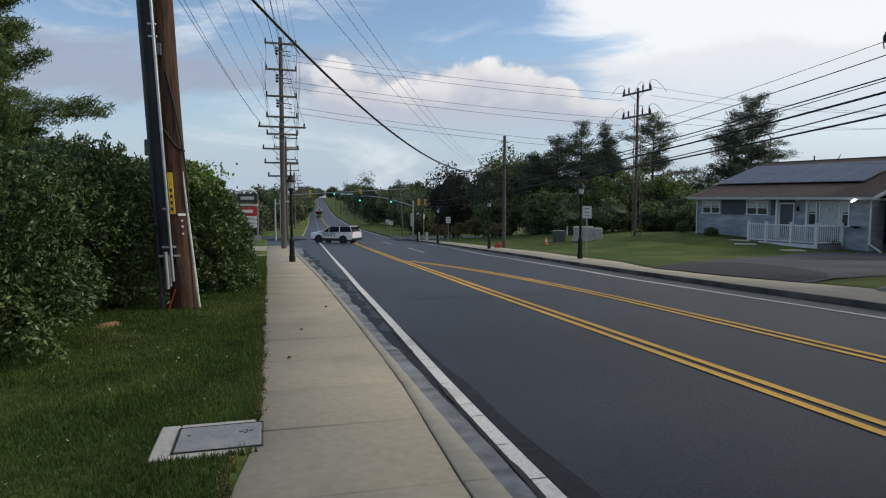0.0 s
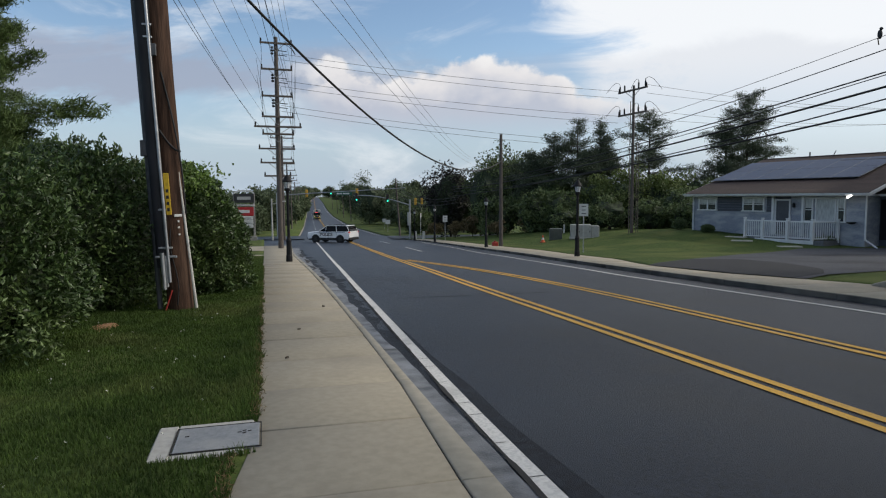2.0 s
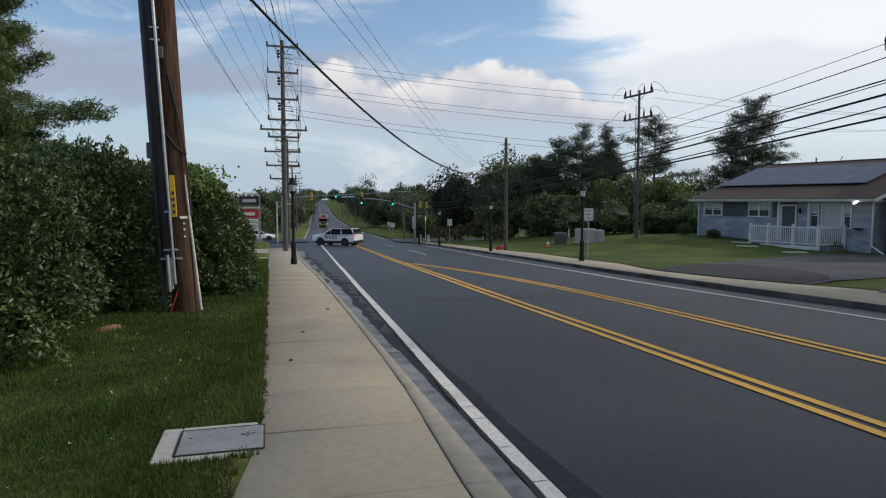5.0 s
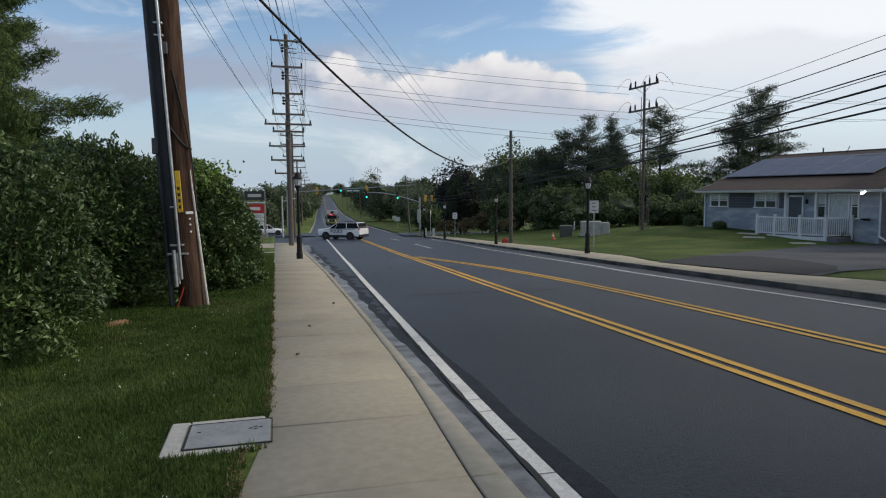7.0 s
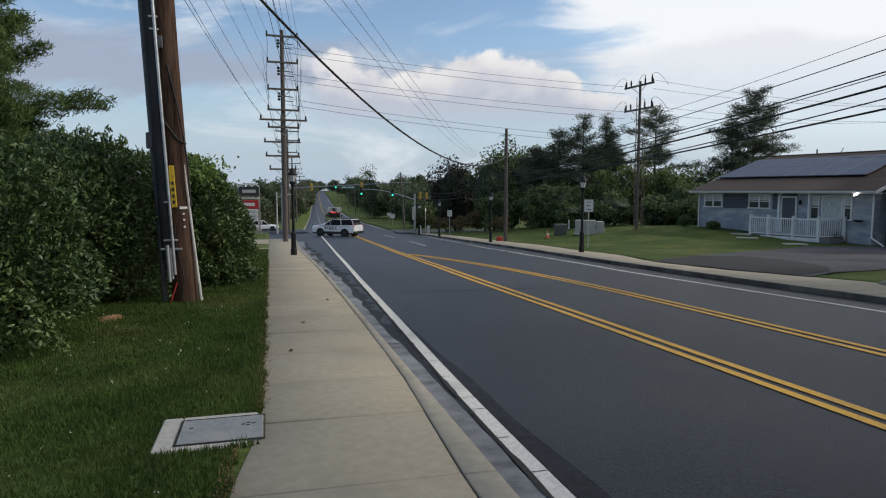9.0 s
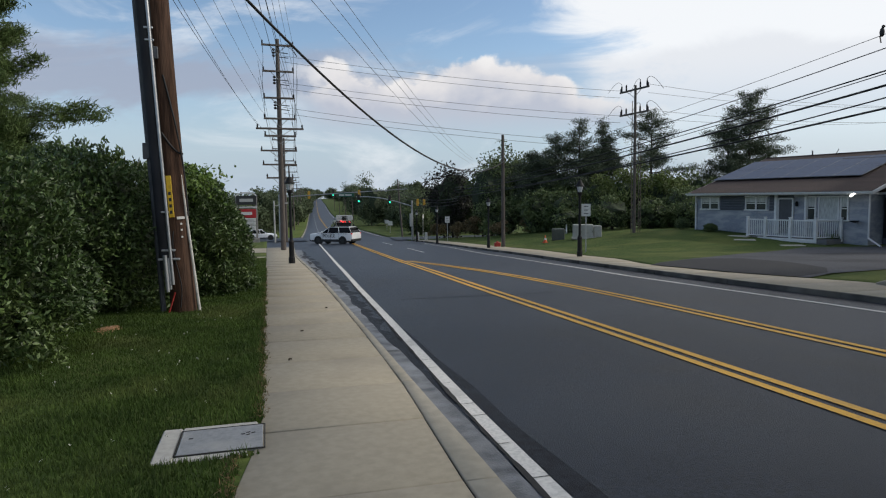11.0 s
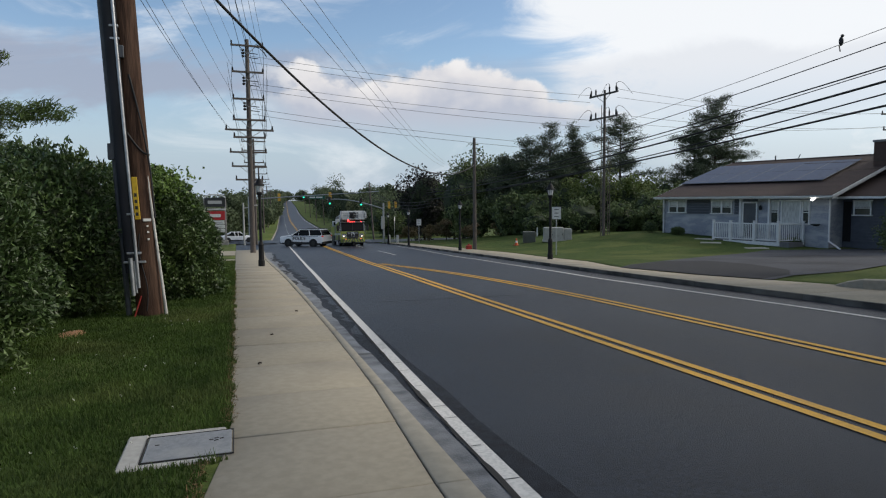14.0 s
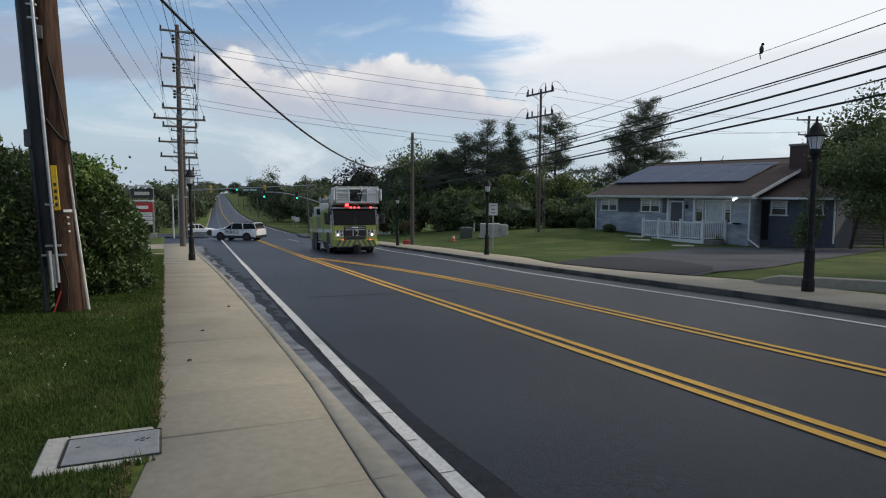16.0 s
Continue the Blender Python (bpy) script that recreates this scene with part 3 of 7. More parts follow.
def lumpy(radii, seed, amp=0.18, freq=1.3, sub=4, squash=0.0):
    bm = bmesh.new()
    bmesh.ops.create_icosphere(bm, subdivisions=sub, radius=1.0)
    off = Vector((seed * 3.1, seed * 1.7, seed * 0.9))
    for v in bm.verts:
        k = 1 + amp * noise.noise(v.co * freq + off) + amp * 0.5 * noise.noise(v.co * freq * 3 + off)
        v.co = Vector((v.co.x * radii[0], v.co.y * radii[1], v.co.z * radii[2])) * k
    return bm


def form(z, taper):
    """How much wider than an egg a shrub is at the height z (-1 to 1): full at the foot, narrower at the top by taper."""
    z = np.clip(z, -0.97, 0.97)
    return np.where(z < 0, np.minimum(np.sqrt((1 - z ** 6) / (1 - z ** 2)), 2.6), 1 + 0.08 * z - taper * np.maximum(z, -0.2))


def shrub(name, label, x, y, radii, count, mat, seed, leaf=(0.105, 0.042), lift=0.0, sprigs=30, lean=(0, 0), taper=0.0):
    """A dense shrub: stems, a core coloured dark as inner shade and a shell of leaves with stray sprigs."""
    rng = np.random.default_rng(seed)
    s = thing(name, label, "shrub", ground_at(x, y))
    bm = bmesh.new()
    r = random.Random(seed)
    for k in range(6):
        a = r.uniform(0, 6.28)
        rod(bm, (0.1 * math.cos(a), 0.1 * math.sin(a), -0.1), (radii[0] * 0.5 * math.cos(a), radii[1] * 0.5 * math.sin(a), radii[2] * 1.1), 0.03, 0.012, 6)
    part("stem", bm, M["bark"], s)
    cz = radii[2] * 0.96 + lift
    # solid filler blob, coloured as the shade between the leaves
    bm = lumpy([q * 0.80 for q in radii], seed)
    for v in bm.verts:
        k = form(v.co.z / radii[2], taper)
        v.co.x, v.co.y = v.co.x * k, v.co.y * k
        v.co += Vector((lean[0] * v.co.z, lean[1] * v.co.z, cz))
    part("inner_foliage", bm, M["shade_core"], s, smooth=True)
    u = rng.normal(size=(count, 3))
    u /= np.linalg.norm(u, axis=1)[:, None]
    off = Vector((seed * 3.1, seed * 1.7, seed * 0.9))
    amp = np.array([1 + 0.18 * noise.noise(Vector(q) * 1.3 + off) + 0.09 * noise.noise(Vector(q) * 3.9 + off) + 0.15 * noise.noise(Vector(q) * 6.5 + off) + 0.09 * noise.noise(Vector(q) * 15 + off) for q in u])
    rad = amp * (1.03 - 0.20 * rng.random(count) ** 1.5)
    pos = u * rad[:, None] * np.array(radii)
    out = [pos]
    face = [u]
    for k in range(sprigs):
        q = rng.normal(size=3)
        q[2] = abs(q[2]) * 1.2 - 0.2
        q /= np.linalg.norm(q)
        tip = q * np.array(radii) * 0.98
        t = rng.random(26)[:, None]
        way = q * 0.5 + np.array((0, 0, 0.8))
        way /= np.linalg.norm(way)
        out.append(tip + way * t * rng.uniform(0.12, 0.34) + rng.normal(size=(26, 3)) * 0.035)
        face.append(np.tile(way, (26, 1)))
    pos, face = np.concatenate(out), np.concatenate(face)
    pos[:, :2] *= form(pos[:, 2] / radii[2], taper)[:, None]
    pos[:, 0] += lean[0] * pos[:, 2]
    pos[:, 1] += lean[1] * pos[:, 2]
    pos[:, 2] += cz
    keep = pos[:, 2] > 0.04
    leaves("foliage", pos[keep], leaf[0], leaf[1], mat, s, rng, face[keep] * 0.7, 0.25)
    return s


def ground_at(x, y, dz=0.0):
    return pose(x, y, float(land(x, y)) + dz)


HEDGE = "dense dark green broadleaf shrub with glossy leaves"
shrub("shrub", HEDGE + " at the lawn edge", -3.62, 8.55, (1.40, 1.27, 1.30), 44000, M["leaf_hedge"], 1, leaf=(0.088, 0.036))
shrub("shrub", HEDGE + " beside the pole", -3.05, 12.6, (1.28, 1.2, 1.45), 26000, M["leaf_hedge"], 2)
shrub("shrub", HEDGE + " behind its neighbours", -5.9, 11.2, (1.8, 1.6, 1.42), 22000, M["leaf_hedge"], 3)
shrub("shrub", HEDGE + " low on the lawn", -5.4, 7.6, (1.3, 1.2, 1.25), 14000, M["leaf_hedge"], 4)
shrub("shrub", "rounded green shrub with lighter upright shoots beside the pavement", -1.42, 14.9, (1.0, 1.4, 1.30), 30000, M["leaf_hedge"], 5, sprigs=8, taper=0.42, lean=(-0.08, 0))
rng = np.random.default_rng(50)
extra = thing("climber", "pale green leafy shoots rising over the shrub", "climber", ground_at(-1.75, 14.3))
pos = rng.normal(size=(2600, 3)) * (0.34, 0.33, 0.24) + (0.05, 0, 2.30)
leaves("foliage", pos[np.abs(pos[:, 2] - 2.3) < 0.42], 0.10, 0.055, M["leaf_bright"], extra, rng, None, 0.5)
bm = bmesh.new()
for k in range(7):
    rod(bm, (0.08 * k - 0.25, 0, 0), (0.1 * k - 0.3, 0.05, 2.6 + 0.06 * (k % 3)), 0.014, 0.005, 5)
part("stem", bm, M["bark"], extra)
shrub("shrub", "dark green shrub further along the pavement", -2.3, 19.5, (1.3, 2.2, 1.2), 15000, M["leaf_hedge"], 6, leaf=(0.11, 0.05))


def tree(name, label, x, y, height, spread, mat, seed, leaf=0.34, count=6000, trunk=0.16, low=0.25, dz=0.0, depth=None, offset=(0, 0), clumps=46, core=0.0):
    """A broadleaf tree: tapered trunk, limbs, and a crown of leaf clumps with gaps."""
    rng = np.random.default_rng(seed)
    t = thing(name, label, "tree", ground_at(x, y, dz))
    bm = bmesh.new()
    top = Vector((offset[0] * 0.8, offset[1] * 0.8, height * 0.72))
    rod(bm, (0, 0, -0.3), top * 0.5, trunk, trunk * 0.7, 8)
    rod(bm, top * 0.5, top, trunk * 0.7, trunk * 0.25, 8)
    cz, rz = height * (1 + low) / 2, height * (1 - low) / 2
    rx, ry = spread / 2, (depth or spread) / 2
    cs = []
    for k in range(clumps):
        u = rng.normal(size=3)
        u /= np.linalg.norm(u)
        q = u * rng.uniform(0.25, 0.90) * (1 + 0.25 * noise.noise(Vector(u) * 2.2 + Vector((seed, 0, 0))))
        cs.append((q[0] * rx + offset[0], q[1] * ry + offset[1], cz + q[2] * rz))
        if k % 5 == 0:
            rod(bm, top * rng.uniform(0.4, 0.9), cs[-1], trunk * 0.28, trunk * 0.06, 5)
    part("trunk", bm, M["bark"], t)
    cs = np.array(cs)
    size = rng.uniform(0.6, 1.25, clumps)
    pick = rng.integers(0, clumps, count)
    u = rng.normal(size=(count, 3))
    u /= np.linalg.norm(u, axis=1)[:, None]
    rr = (size[pick] * rng.random(count) ** 0.55)[:, None] * np.array((rx, ry, rz * 0.85)) * 0.42
    leaves("crown", cs[pick] + u * rr, leaf, leaf * 0.62, mat, t, rng, u * 0.5, -0.1)
    # closed blob inside the crown, its dark colour stands for inner shade
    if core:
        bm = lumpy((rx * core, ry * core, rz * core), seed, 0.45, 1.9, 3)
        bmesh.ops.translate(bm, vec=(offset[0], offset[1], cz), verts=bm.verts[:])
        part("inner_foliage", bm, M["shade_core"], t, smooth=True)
    return t


def pine(label, x, y, height, reach, mat, seed, low=0.3, blade=(0.42, 0.06), tufts=9, per=13, whorl=0.62, dz=0.0, trunk=0.2, gappy=0.25, side=None):
    """A pine: straight trunk, whorls of level limbs, each with tufts of needles."""
    rng = np.random.default_rng(seed)
    r = random.Random(seed)
    t = thing("pine_tree", label, "tree", ground_at(x, y, dz))
    bm = bmesh.new()
    rod(bm, (0, 0, -0.3), (0, 0, height * 0.98), trunk, 0.03, 8)
    centres, ways = [], []
    z = height * low
    while z < height:
        k = max(0.0, (z / height - low) / (1 - low))
        ragged = r.uniform(0.45, 1.15)
        length = ragged * reach * 1.25 * (0.55 + 0.45 * math.sin(math.pi * min(1, 0.28 + k * 0.62))) * max(0.08, 1 - k) ** 0.62
        for j in range(r.choice((4, 5, 6))):
            if r.random() < gappy:
                continue
            a = r.uniform(0, 6.283) if side is None or r.random() < 0.5 else side + r.uniform(-0.6, 0.6)
            ln = length * r.uniform(0.5, 1.15)
            rise = ln * (0.04 + 0.5 * k ** 2) + r.uniform(-0.15, 0.15)
            tip = Vector((ln * math.cos(a), ln * math.sin(a), z + rise))
            rod(bm, (0, 0, z), tip, 0.045 * trunk / 0.2, 0.01, 5)
            count = max(2, round(tufts * min(1.0, ln / (0.8 * reach))))
            for q in range(count):
                s = 0.20 + 0.84 * ((q + r.random()) / count) ** 0.8
                w = 0.42 * ln * (1.06 - s) * min(1, s * 2.2) + 0.10
                off = r.uniform(-w, w)
                centres.append((tip.x * s - math.sin(a) * off, tip.y * s + math.cos(a) * off, z + rise * s + r.uniform(-0.22, 0.34)))
                ways.append((math.cos(a), math.sin(a), 0.45))
        z += whorl * r.uniform(0.7, 1.3)
    part("trunk", bm, M["bark"], t)
    centres, ways = np.repeat(np.array(centres), per, 0), np.repeat(np.array(ways), per, 0)
    pos = centres + rng.normal(size=centres.shape) * (0.30, 0.30, 0.14) * (blade[0] / 0.42)
    leaves("needles", pos, blade[0], blade[1], mat, t, rng, ways * 0.7, 0.25, 0.1)
    return t


pine("tall green pine rising behind the shrubs", -9.9, 25.5, 13.0, 3.45, M["needle_near"], 21, low=0.12, blade=(0.24, 0.032), tufts=36, per=46, whorl=0.34, trunk=0.22, gappy=0.0, side=-0.4)

# trees at the far side and in the distance: (x, y, height, spread, material, leaf)
WOOD = "green broadleaf tree in full leaf"
far_trees = [
    (-10, 122, 9.2, 9, "leaf_wood"), (-4.5, 130, 8.6, 9, "leaf_wood"), (0.3, 138, 9.4, 9, "leaf_wood"), (-16, 118, 10, 11, "leaf_wood"), (-3, 112, 6.0, 6, "leaf_wood"), (-24, 120, 11, 12, "leaf_wood"),
    (6.3, 190, 7.5, 7, "leaf_wood"), (9.5, 225, 8.0, 8, "leaf_wood"), (13.4, 270, 9.0, 9, "leaf_wood"), (17, 320, 10, 10, "leaf_wood"), (21, 380, 12, 11, "leaf_wood"), (3.6, 165, 6.5, 5, "leaf_wood"),
    (28.5, 181, 13.0, 12.5, "leaf_wood"), (36, 178, 10.5, 11, "leaf_wood"), (33, 156, 8.2, 9, "leaf_wood"), (38, 165, 9.6, 10, "leaf_wood"), (31.5, 134, 7.4, 9, "leaf_wood"), (36, 128, 7.8, 9, "leaf_wood"),
    (40, 140, 9.0, 10, "leaf_wood"), (31, 114, 6.6, 7.5, "leaf_wood"), (34.5, 108, 7.4, 8, "leaf_wood"), (45, 200, 12, 14, "leaf_wood"), (46, 240, 12, 13, "leaf_wood"), (42, 300, 13, 14, "leaf_wood"),
    (42, 250, 10, 10, "leaf_wood"), (46, 282, 10, 10, "leaf_wood"), (48, 320, 10, 10, "leaf_wood"), (52, 365, 11, 12, "leaf_wood"), (54, 415, 11, 12, "leaf_wood"), (58, 465, 11, 12, "leaf_wood"), (62, 530, 11, 14, "leaf_wood"), (66, 610, 11, 16, "leaf_wood"), (8, 245, 9, 8, "leaf_wood"), (11.5, 295, 10, 9, "leaf_wood"), (15.5, 350, 11, 10, "leaf_wood"), (20, 420, 12, 11, "leaf_wood"),
    (39, 210, 8, 9, "leaf_wood"), (43, 225, 9, 10, "leaf_wood"), (46, 260, 10, 12, "leaf_wood"), (50, 275, 9, 10, "leaf_wood"), (55, 300, 12, 14, "leaf_wood"), (48, 330, 9, 12, "leaf_wood"), (60, 360, 12, 14, "leaf_wood"), (54, 345, 9, 10, "leaf_wood"), (55, 420, 9, 12, "leaf_wood"),
    (50, 170, 10, 12, "leaf_wood"), (58, 215, 12, 14, "leaf_wood"), (70, 290, 14, 16, "leaf_wood"), (80, 400, 16, 18, "leaf_wood"), (-8, 200, 10, 12, "leaf_wood"), (-2, 260, 11, 13, "leaf_wood"), (4, 330, 12, 14, "leaf_wood"),
    (50, 380, 15, 16, "leaf_wood"), (62, 480, 16, 18, "leaf_wood"), (26, 470, 13, 13, "leaf_wood"), (36, 560, 14, 15, "leaf_wood"), (52, 720, 14, 16, "leaf_wood"), (74, 760, 15, 18, "leaf_wood"), (64, 860, 14, 20, "leaf_wood"), (84, 900, 14, 20, "leaf_wood"),
]
# beyond 105 m the leaves take the colour with haze painted in
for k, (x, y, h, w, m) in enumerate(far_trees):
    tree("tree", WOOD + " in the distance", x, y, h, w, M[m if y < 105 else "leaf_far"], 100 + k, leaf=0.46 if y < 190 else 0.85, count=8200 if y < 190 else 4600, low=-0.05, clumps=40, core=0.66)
near_trees = [
    (23.9, 82.5, 9.7, 7.4, "leaf_purple", "dark purple-leaved maple tree by the road", 0.34, 11000),
    (28.6, 84, 7.2, 6.5, "leaf_wood", WOOD + " behind the lawn", 0.36, 8000), (24.5, 106, 6.0, 6.5, "leaf_wood", WOOD + " by the cross street", 0.36, 7000),
    (25.6, 72, 9.6, 6.0, "leaf_wood", WOOD + " behind the lawn", 0.32, 9000), (28.7, 74, 10.6, 6.4, "leaf_wood", WOOD + " behind the lawn", 0.32, 9000), (31.0, 70.5, 9.4, 6, "leaf_wood", WOOD + " behind the lawn", 0.32, 8000),
    (26.8, 60.5, 4.4, 5, "leaf_wood", "low " + WOOD, 0.3, 6000), (24.6, 66, 4.8, 5.0, "leaf_wood", "low " + WOOD, 0.3, 6000), (27.7, 57.0, 4.2, 4.6, "leaf_wood", "low " + WOOD, 0.3, 6000), (30.2, 64, 6.2, 6, "leaf_wood", "low " + WOOD, 0.3, 6500),
    (30.9, 56.4, 5.2, 5, "leaf_light", "bushy green tree beside the double-arm pole", 0.28, 7000), (33.2, 54.4, 5.8, 5.0, "leaf_light", "light green bushy tree behind the pole", 0.27, 8000), (35.8, 53.6, 5.2, 5.0, "leaf_light", "light green bushy tree behind the pole", 0.27, 8000),
    (35.2, 49.2, 3.6, 4.2, "leaf_wood", "bushy green tree by the house", 0.25, 6000), (37.5, 51.5, 4.0, 4.6, "leaf_wood", "bushy green tree by the house", 0.25, 6000), (40.5, 54, 5.0, 5.5, "leaf_wood", "bushy green tree by the house", 0.28, 6000),
    (47, 65.5, 6.2, 5.5, "leaf_light", "light green tree behind the house", 0.3, 6000), (43.5, 62.5, 5.2, 6.5, "leaf_light", "light green tree behind the house", 0.3, 6000), (50, 60, 5.2, 6.0, "leaf_light", "light green tree behind the house", 0.3, 5000), (56, 58, 5.6, 7, "leaf_wood", WOOD + " behind the house", 0.3, 5000),
    (31.8, 48.6, 2.7, 3.6, "leaf_wood", "bushy green shrub tree by the pole", 0.22, 4600), (29.2, 50.6, 3.0, 3.8, "leaf_wood", "bushy green shrub tree by the pole", 0.22, 4600), (34.0, 46.0, 2.6, 3.2, "leaf_wood", "bushy green shrub tree by the house", 0.22, 4000), (26.3, 53.4, 2.4, 3.4, "leaf_wood", "bushy green shrub tree behind the boxes", 0.22, 4000),
]
for k, (x, y, h, w, m, lab, lf, n) in enumerate(near_trees):
    tree("tree", lab, x, y, h, w, M[m], 200 + k, leaf=lf, count=n, low=0.05 if h > 7 else -0.12, core=0.66)
for k, (x, y, h) in enumerate(((21.4, 72, 2.3), (23.2, 71, 2.5), (24.9, 69.5, 2.2), (22.6, 61, 1.9), (26.6, 63, 2.0), (20.4, 78, 2.2))):
    tree("shrub", "brownish dry shrub at the edge of the lawn", x, y, h, 2.2, M["leaf_dry"], 300 + k, leaf=0.17, count=2600, low=0.05, clumps=18, trunk=0.05)
PINE = "tall dark pine with layered level branches"
for k, (x, y, h, w, lo, gap) in enumerate(((30.2, 64.2, 10.2, 4.4, 0.12, 0.3), (32.4, 63.0, 11.4, 4.6, 0.12, 0.3), (35.3, 63.4, 12.0, 3.2, 0.12, 0.3), (37.2, 66, 9.6, 3.6, 0.15, 0.35), (40.2, 61.6, 12.3, 5.4, 0.22, 0.5), (28.2, 66.0, 8.6, 3.8, 0.12, 0.3))):
    pine(PINE + " behind the shrubs", x, y, h, w, M["needle"], 400 + k, low=lo, tufts=30, per=14, whorl=0.46, gappy=gap * 0.6, blade=(0.40, 0.05))
pine(PINE + " behind the house", 51.4, 60.0, 13.9, 7.0, M["needle"], 420, low=0.18, tufts=44, per=16, whorl=0.44, gappy=0.2, blade=(0.40, 0.05))
pine(PINE + " behind the house", 54.4, 60.6, 10.6, 6.6, M["needle"], 421, low=0.25, tufts=18, per=12, whorl=0.75, gappy=0.45, blade=(0.40, 0.05))
pine(PINE + " behind the house", 49.0, 60.4, 11.4, 4.8, M["needle"], 422, low=0.2, tufts=30, per=14, whorl=0.46, gappy=0.2, blade=(0.40, 0.05))
tree("tree", "leafy tree overhanging the driveway beside the house", 34.0, 23.2, 7.3, 6.6, M["leaf_wood"], 500, leaf=0.19, count=15000, low=0.16, offset=(0.9, -0.8), clumps=70, trunk=0.10)
tree("shrub", "dark straggling small tree in front of the wing", 31.9, 24.0, 3.4, 1.9, M["leaf_wood"], 503, leaf=0.14, count=2200, low=-0.05, clumps=26, trunk=0.05)
# three trees added out of view, only to block sun from the near road
tree("tree", "unseen tall green tree added to shade the road from the east lawn", 25.5, 7.6, 13.5, 10.5, M["leaf_wood"], 504, leaf=0.34, count=9000, low=0.18, trunk=0.24)
tree("tree", "unseen tall green tree added to shade the road from the east lawn", 23.5, -1.0, 14.0, 11, M["leaf_wood"], 505, leaf=0.34, count=9000, low=0.18, trunk=0.24)
tree("tree", "unseen tall green tree added to shade the road from the east lawn", 30.5, 3.5, 15.0, 11, M["leaf_wood"], 506, leaf=0.36, count=8000, low=0.18, trunk=0.26)
tree("tree", "tall green tree behind the fence", 41.5, 27.8, 9.6, 8, M["leaf_wood"], 501, leaf=0.24, count=12000, low=0.1, core=0.6)
tree("tree", "tall green tree behind the fence", 52, 30, 8.6, 8, M["leaf_wood"], 502, leaf=0.28, count=8000, low=0.1)
shrub("shrub", "small dark clipped shrub against the house wall", 29.2, 37.6, (0.42, 0.42, 0.26), 1600, M["leaf_wood"], 31, leaf=(0.1, 0.05), sprigs=0)
shrub("shrub", "small dark shrub against the house wall", 29.4, 41.0, (0.5, 0.5, 0.42), 1600, M["leaf_wood"], 32, leaf=(0.1, 0.05), sprigs=0)
shrub("shrub", "low grassy plants against the porch", 31.7, 30.2, (0.9, 0.4, 0.25), 1800, M["leaf_light"], 33, leaf=(0.14, 0.03), sprigs=10)


# ---- grass on the near lawn ----
def grass(name, label, x0, x1, y0, y1, count, h, seed, thin=1.0, keep=None):
    rng = np.random.default_rng(seed)
    x, y = rng.uniform(x0, x1, count), y0 + (y1 - y0) * rng.random(count) ** thin
    if keep is not None:
        m = keep(x, y)
        x, y = x[m], y[m]
    n = len(x)
    hh = h * rng.uniform(0.5, 1.35, n)
    a = rng.uniform(0, 6.283, n)
    ln = rng.uniform(0.1, 0.75, n) * hh
    w = rng.uniform(0.0035, 0.0065, n) * (1 + (y - 3) * 0.10)
    b = np.stack([x, y, land(x, y) - 0.015], 1)
    sd = np.stack([-np.sin(a), np.cos(a), 0 * a], 1) * w[:, None]
    tip = b + np.stack([np.cos(a) * ln, np.sin(a) * ln, hh], 1)
    v = np.stack([b - sd, b + sd, tip], 1).reshape(-1, 3)
    f = np.arange(3 * n).reshape(-1, 3)
    return tagged(raw(name, v, f, M["blade"]), label, "grass", kind="stuff")


def off_vault(x, y):
    e = np.interp(y, [2.6, 4.38, 4.42, 9], [-0.27, -0.27, -0.10, -0.10])
    return ~((x > -0.80) & (x < 0.0) & (y > 4.45) & (y < 5.10)) & (x < e + 0.012 + 0.030 * np.sin(y * 7.3) * np.sin(y * 2.1 + 1) + 0.02 * np.sin(y * 17.0))


grass("lawn_grass", "green uneven mown grass on the near lawn", -4.6, -0.02, 2.6, 15.5, 230000, 0.042, 7, 1.25, off_vault)
grass("lawn_grass", "longer ragged grass along the pavement edge", -0.30, 0.03, 2.6, 22, 20000, 0.075, 8, 1.2, off_vault)
grass("lawn_grass", "coarse grass along the verge further on", -2.6, -0.1, 15, 33, 30000, 0.07, 9, 1.1)
M["dry"] = material("grass_dry", (0.20, 0.13, 0.06), 0.9, second=(0.12, 0.09, 0.04), scale=3, island_random=0.4)
M["clover"] = material("clover_flower", (0.62, 0.62, 0.55), 0.8)
rng = np.random.default_rng(77)
n = 70
cx, cy = rng.uniform(-3.4, -0.4, n), rng.uniform(3.5, 12, n)
pos = np.stack([cx, cy, land(cx, cy) + 0.055], 1)
pos = np.repeat(pos, 4, 0) + rng.normal(size=(n * 4, 3)) * 0.006
tagged(leaves("clover_flowers", pos, 0.013, 0.011, M["clover"], None, rng), "tiny white clover flowers scattered over the lawn", "flowers", kind="stuff")

rng = np.random.default_rng(78)
n = 2400
ey = 2.6 + 20 * rng.random(n) ** 1.3
ex = np.interp(ey, [2.6, 4.38, 4.42, 9], [-0.27, -0.27, -0.10, -0.10]) + rng.normal(size=n) * 0.028
keep = ~((ex > -0.82) & (ey > 4.40) & (ey < 5.16))
pos = np.stack([ex, ey, land(ex, ey) + 0.012 + 0.02 * rng.random(n)], 1)[keep]
tagged(leaves("dry_grass", pos, 0.05, 0.007, M["dry"], None, rng, None, 0.3), "dry brown grass clippings along the pavement edge", "grass", kind="stuff")

M["dead_leaf"] = material("dead_leaf", (0.07, 0.05, 0.035), 0.9)
rng = np.random.default_rng(64)
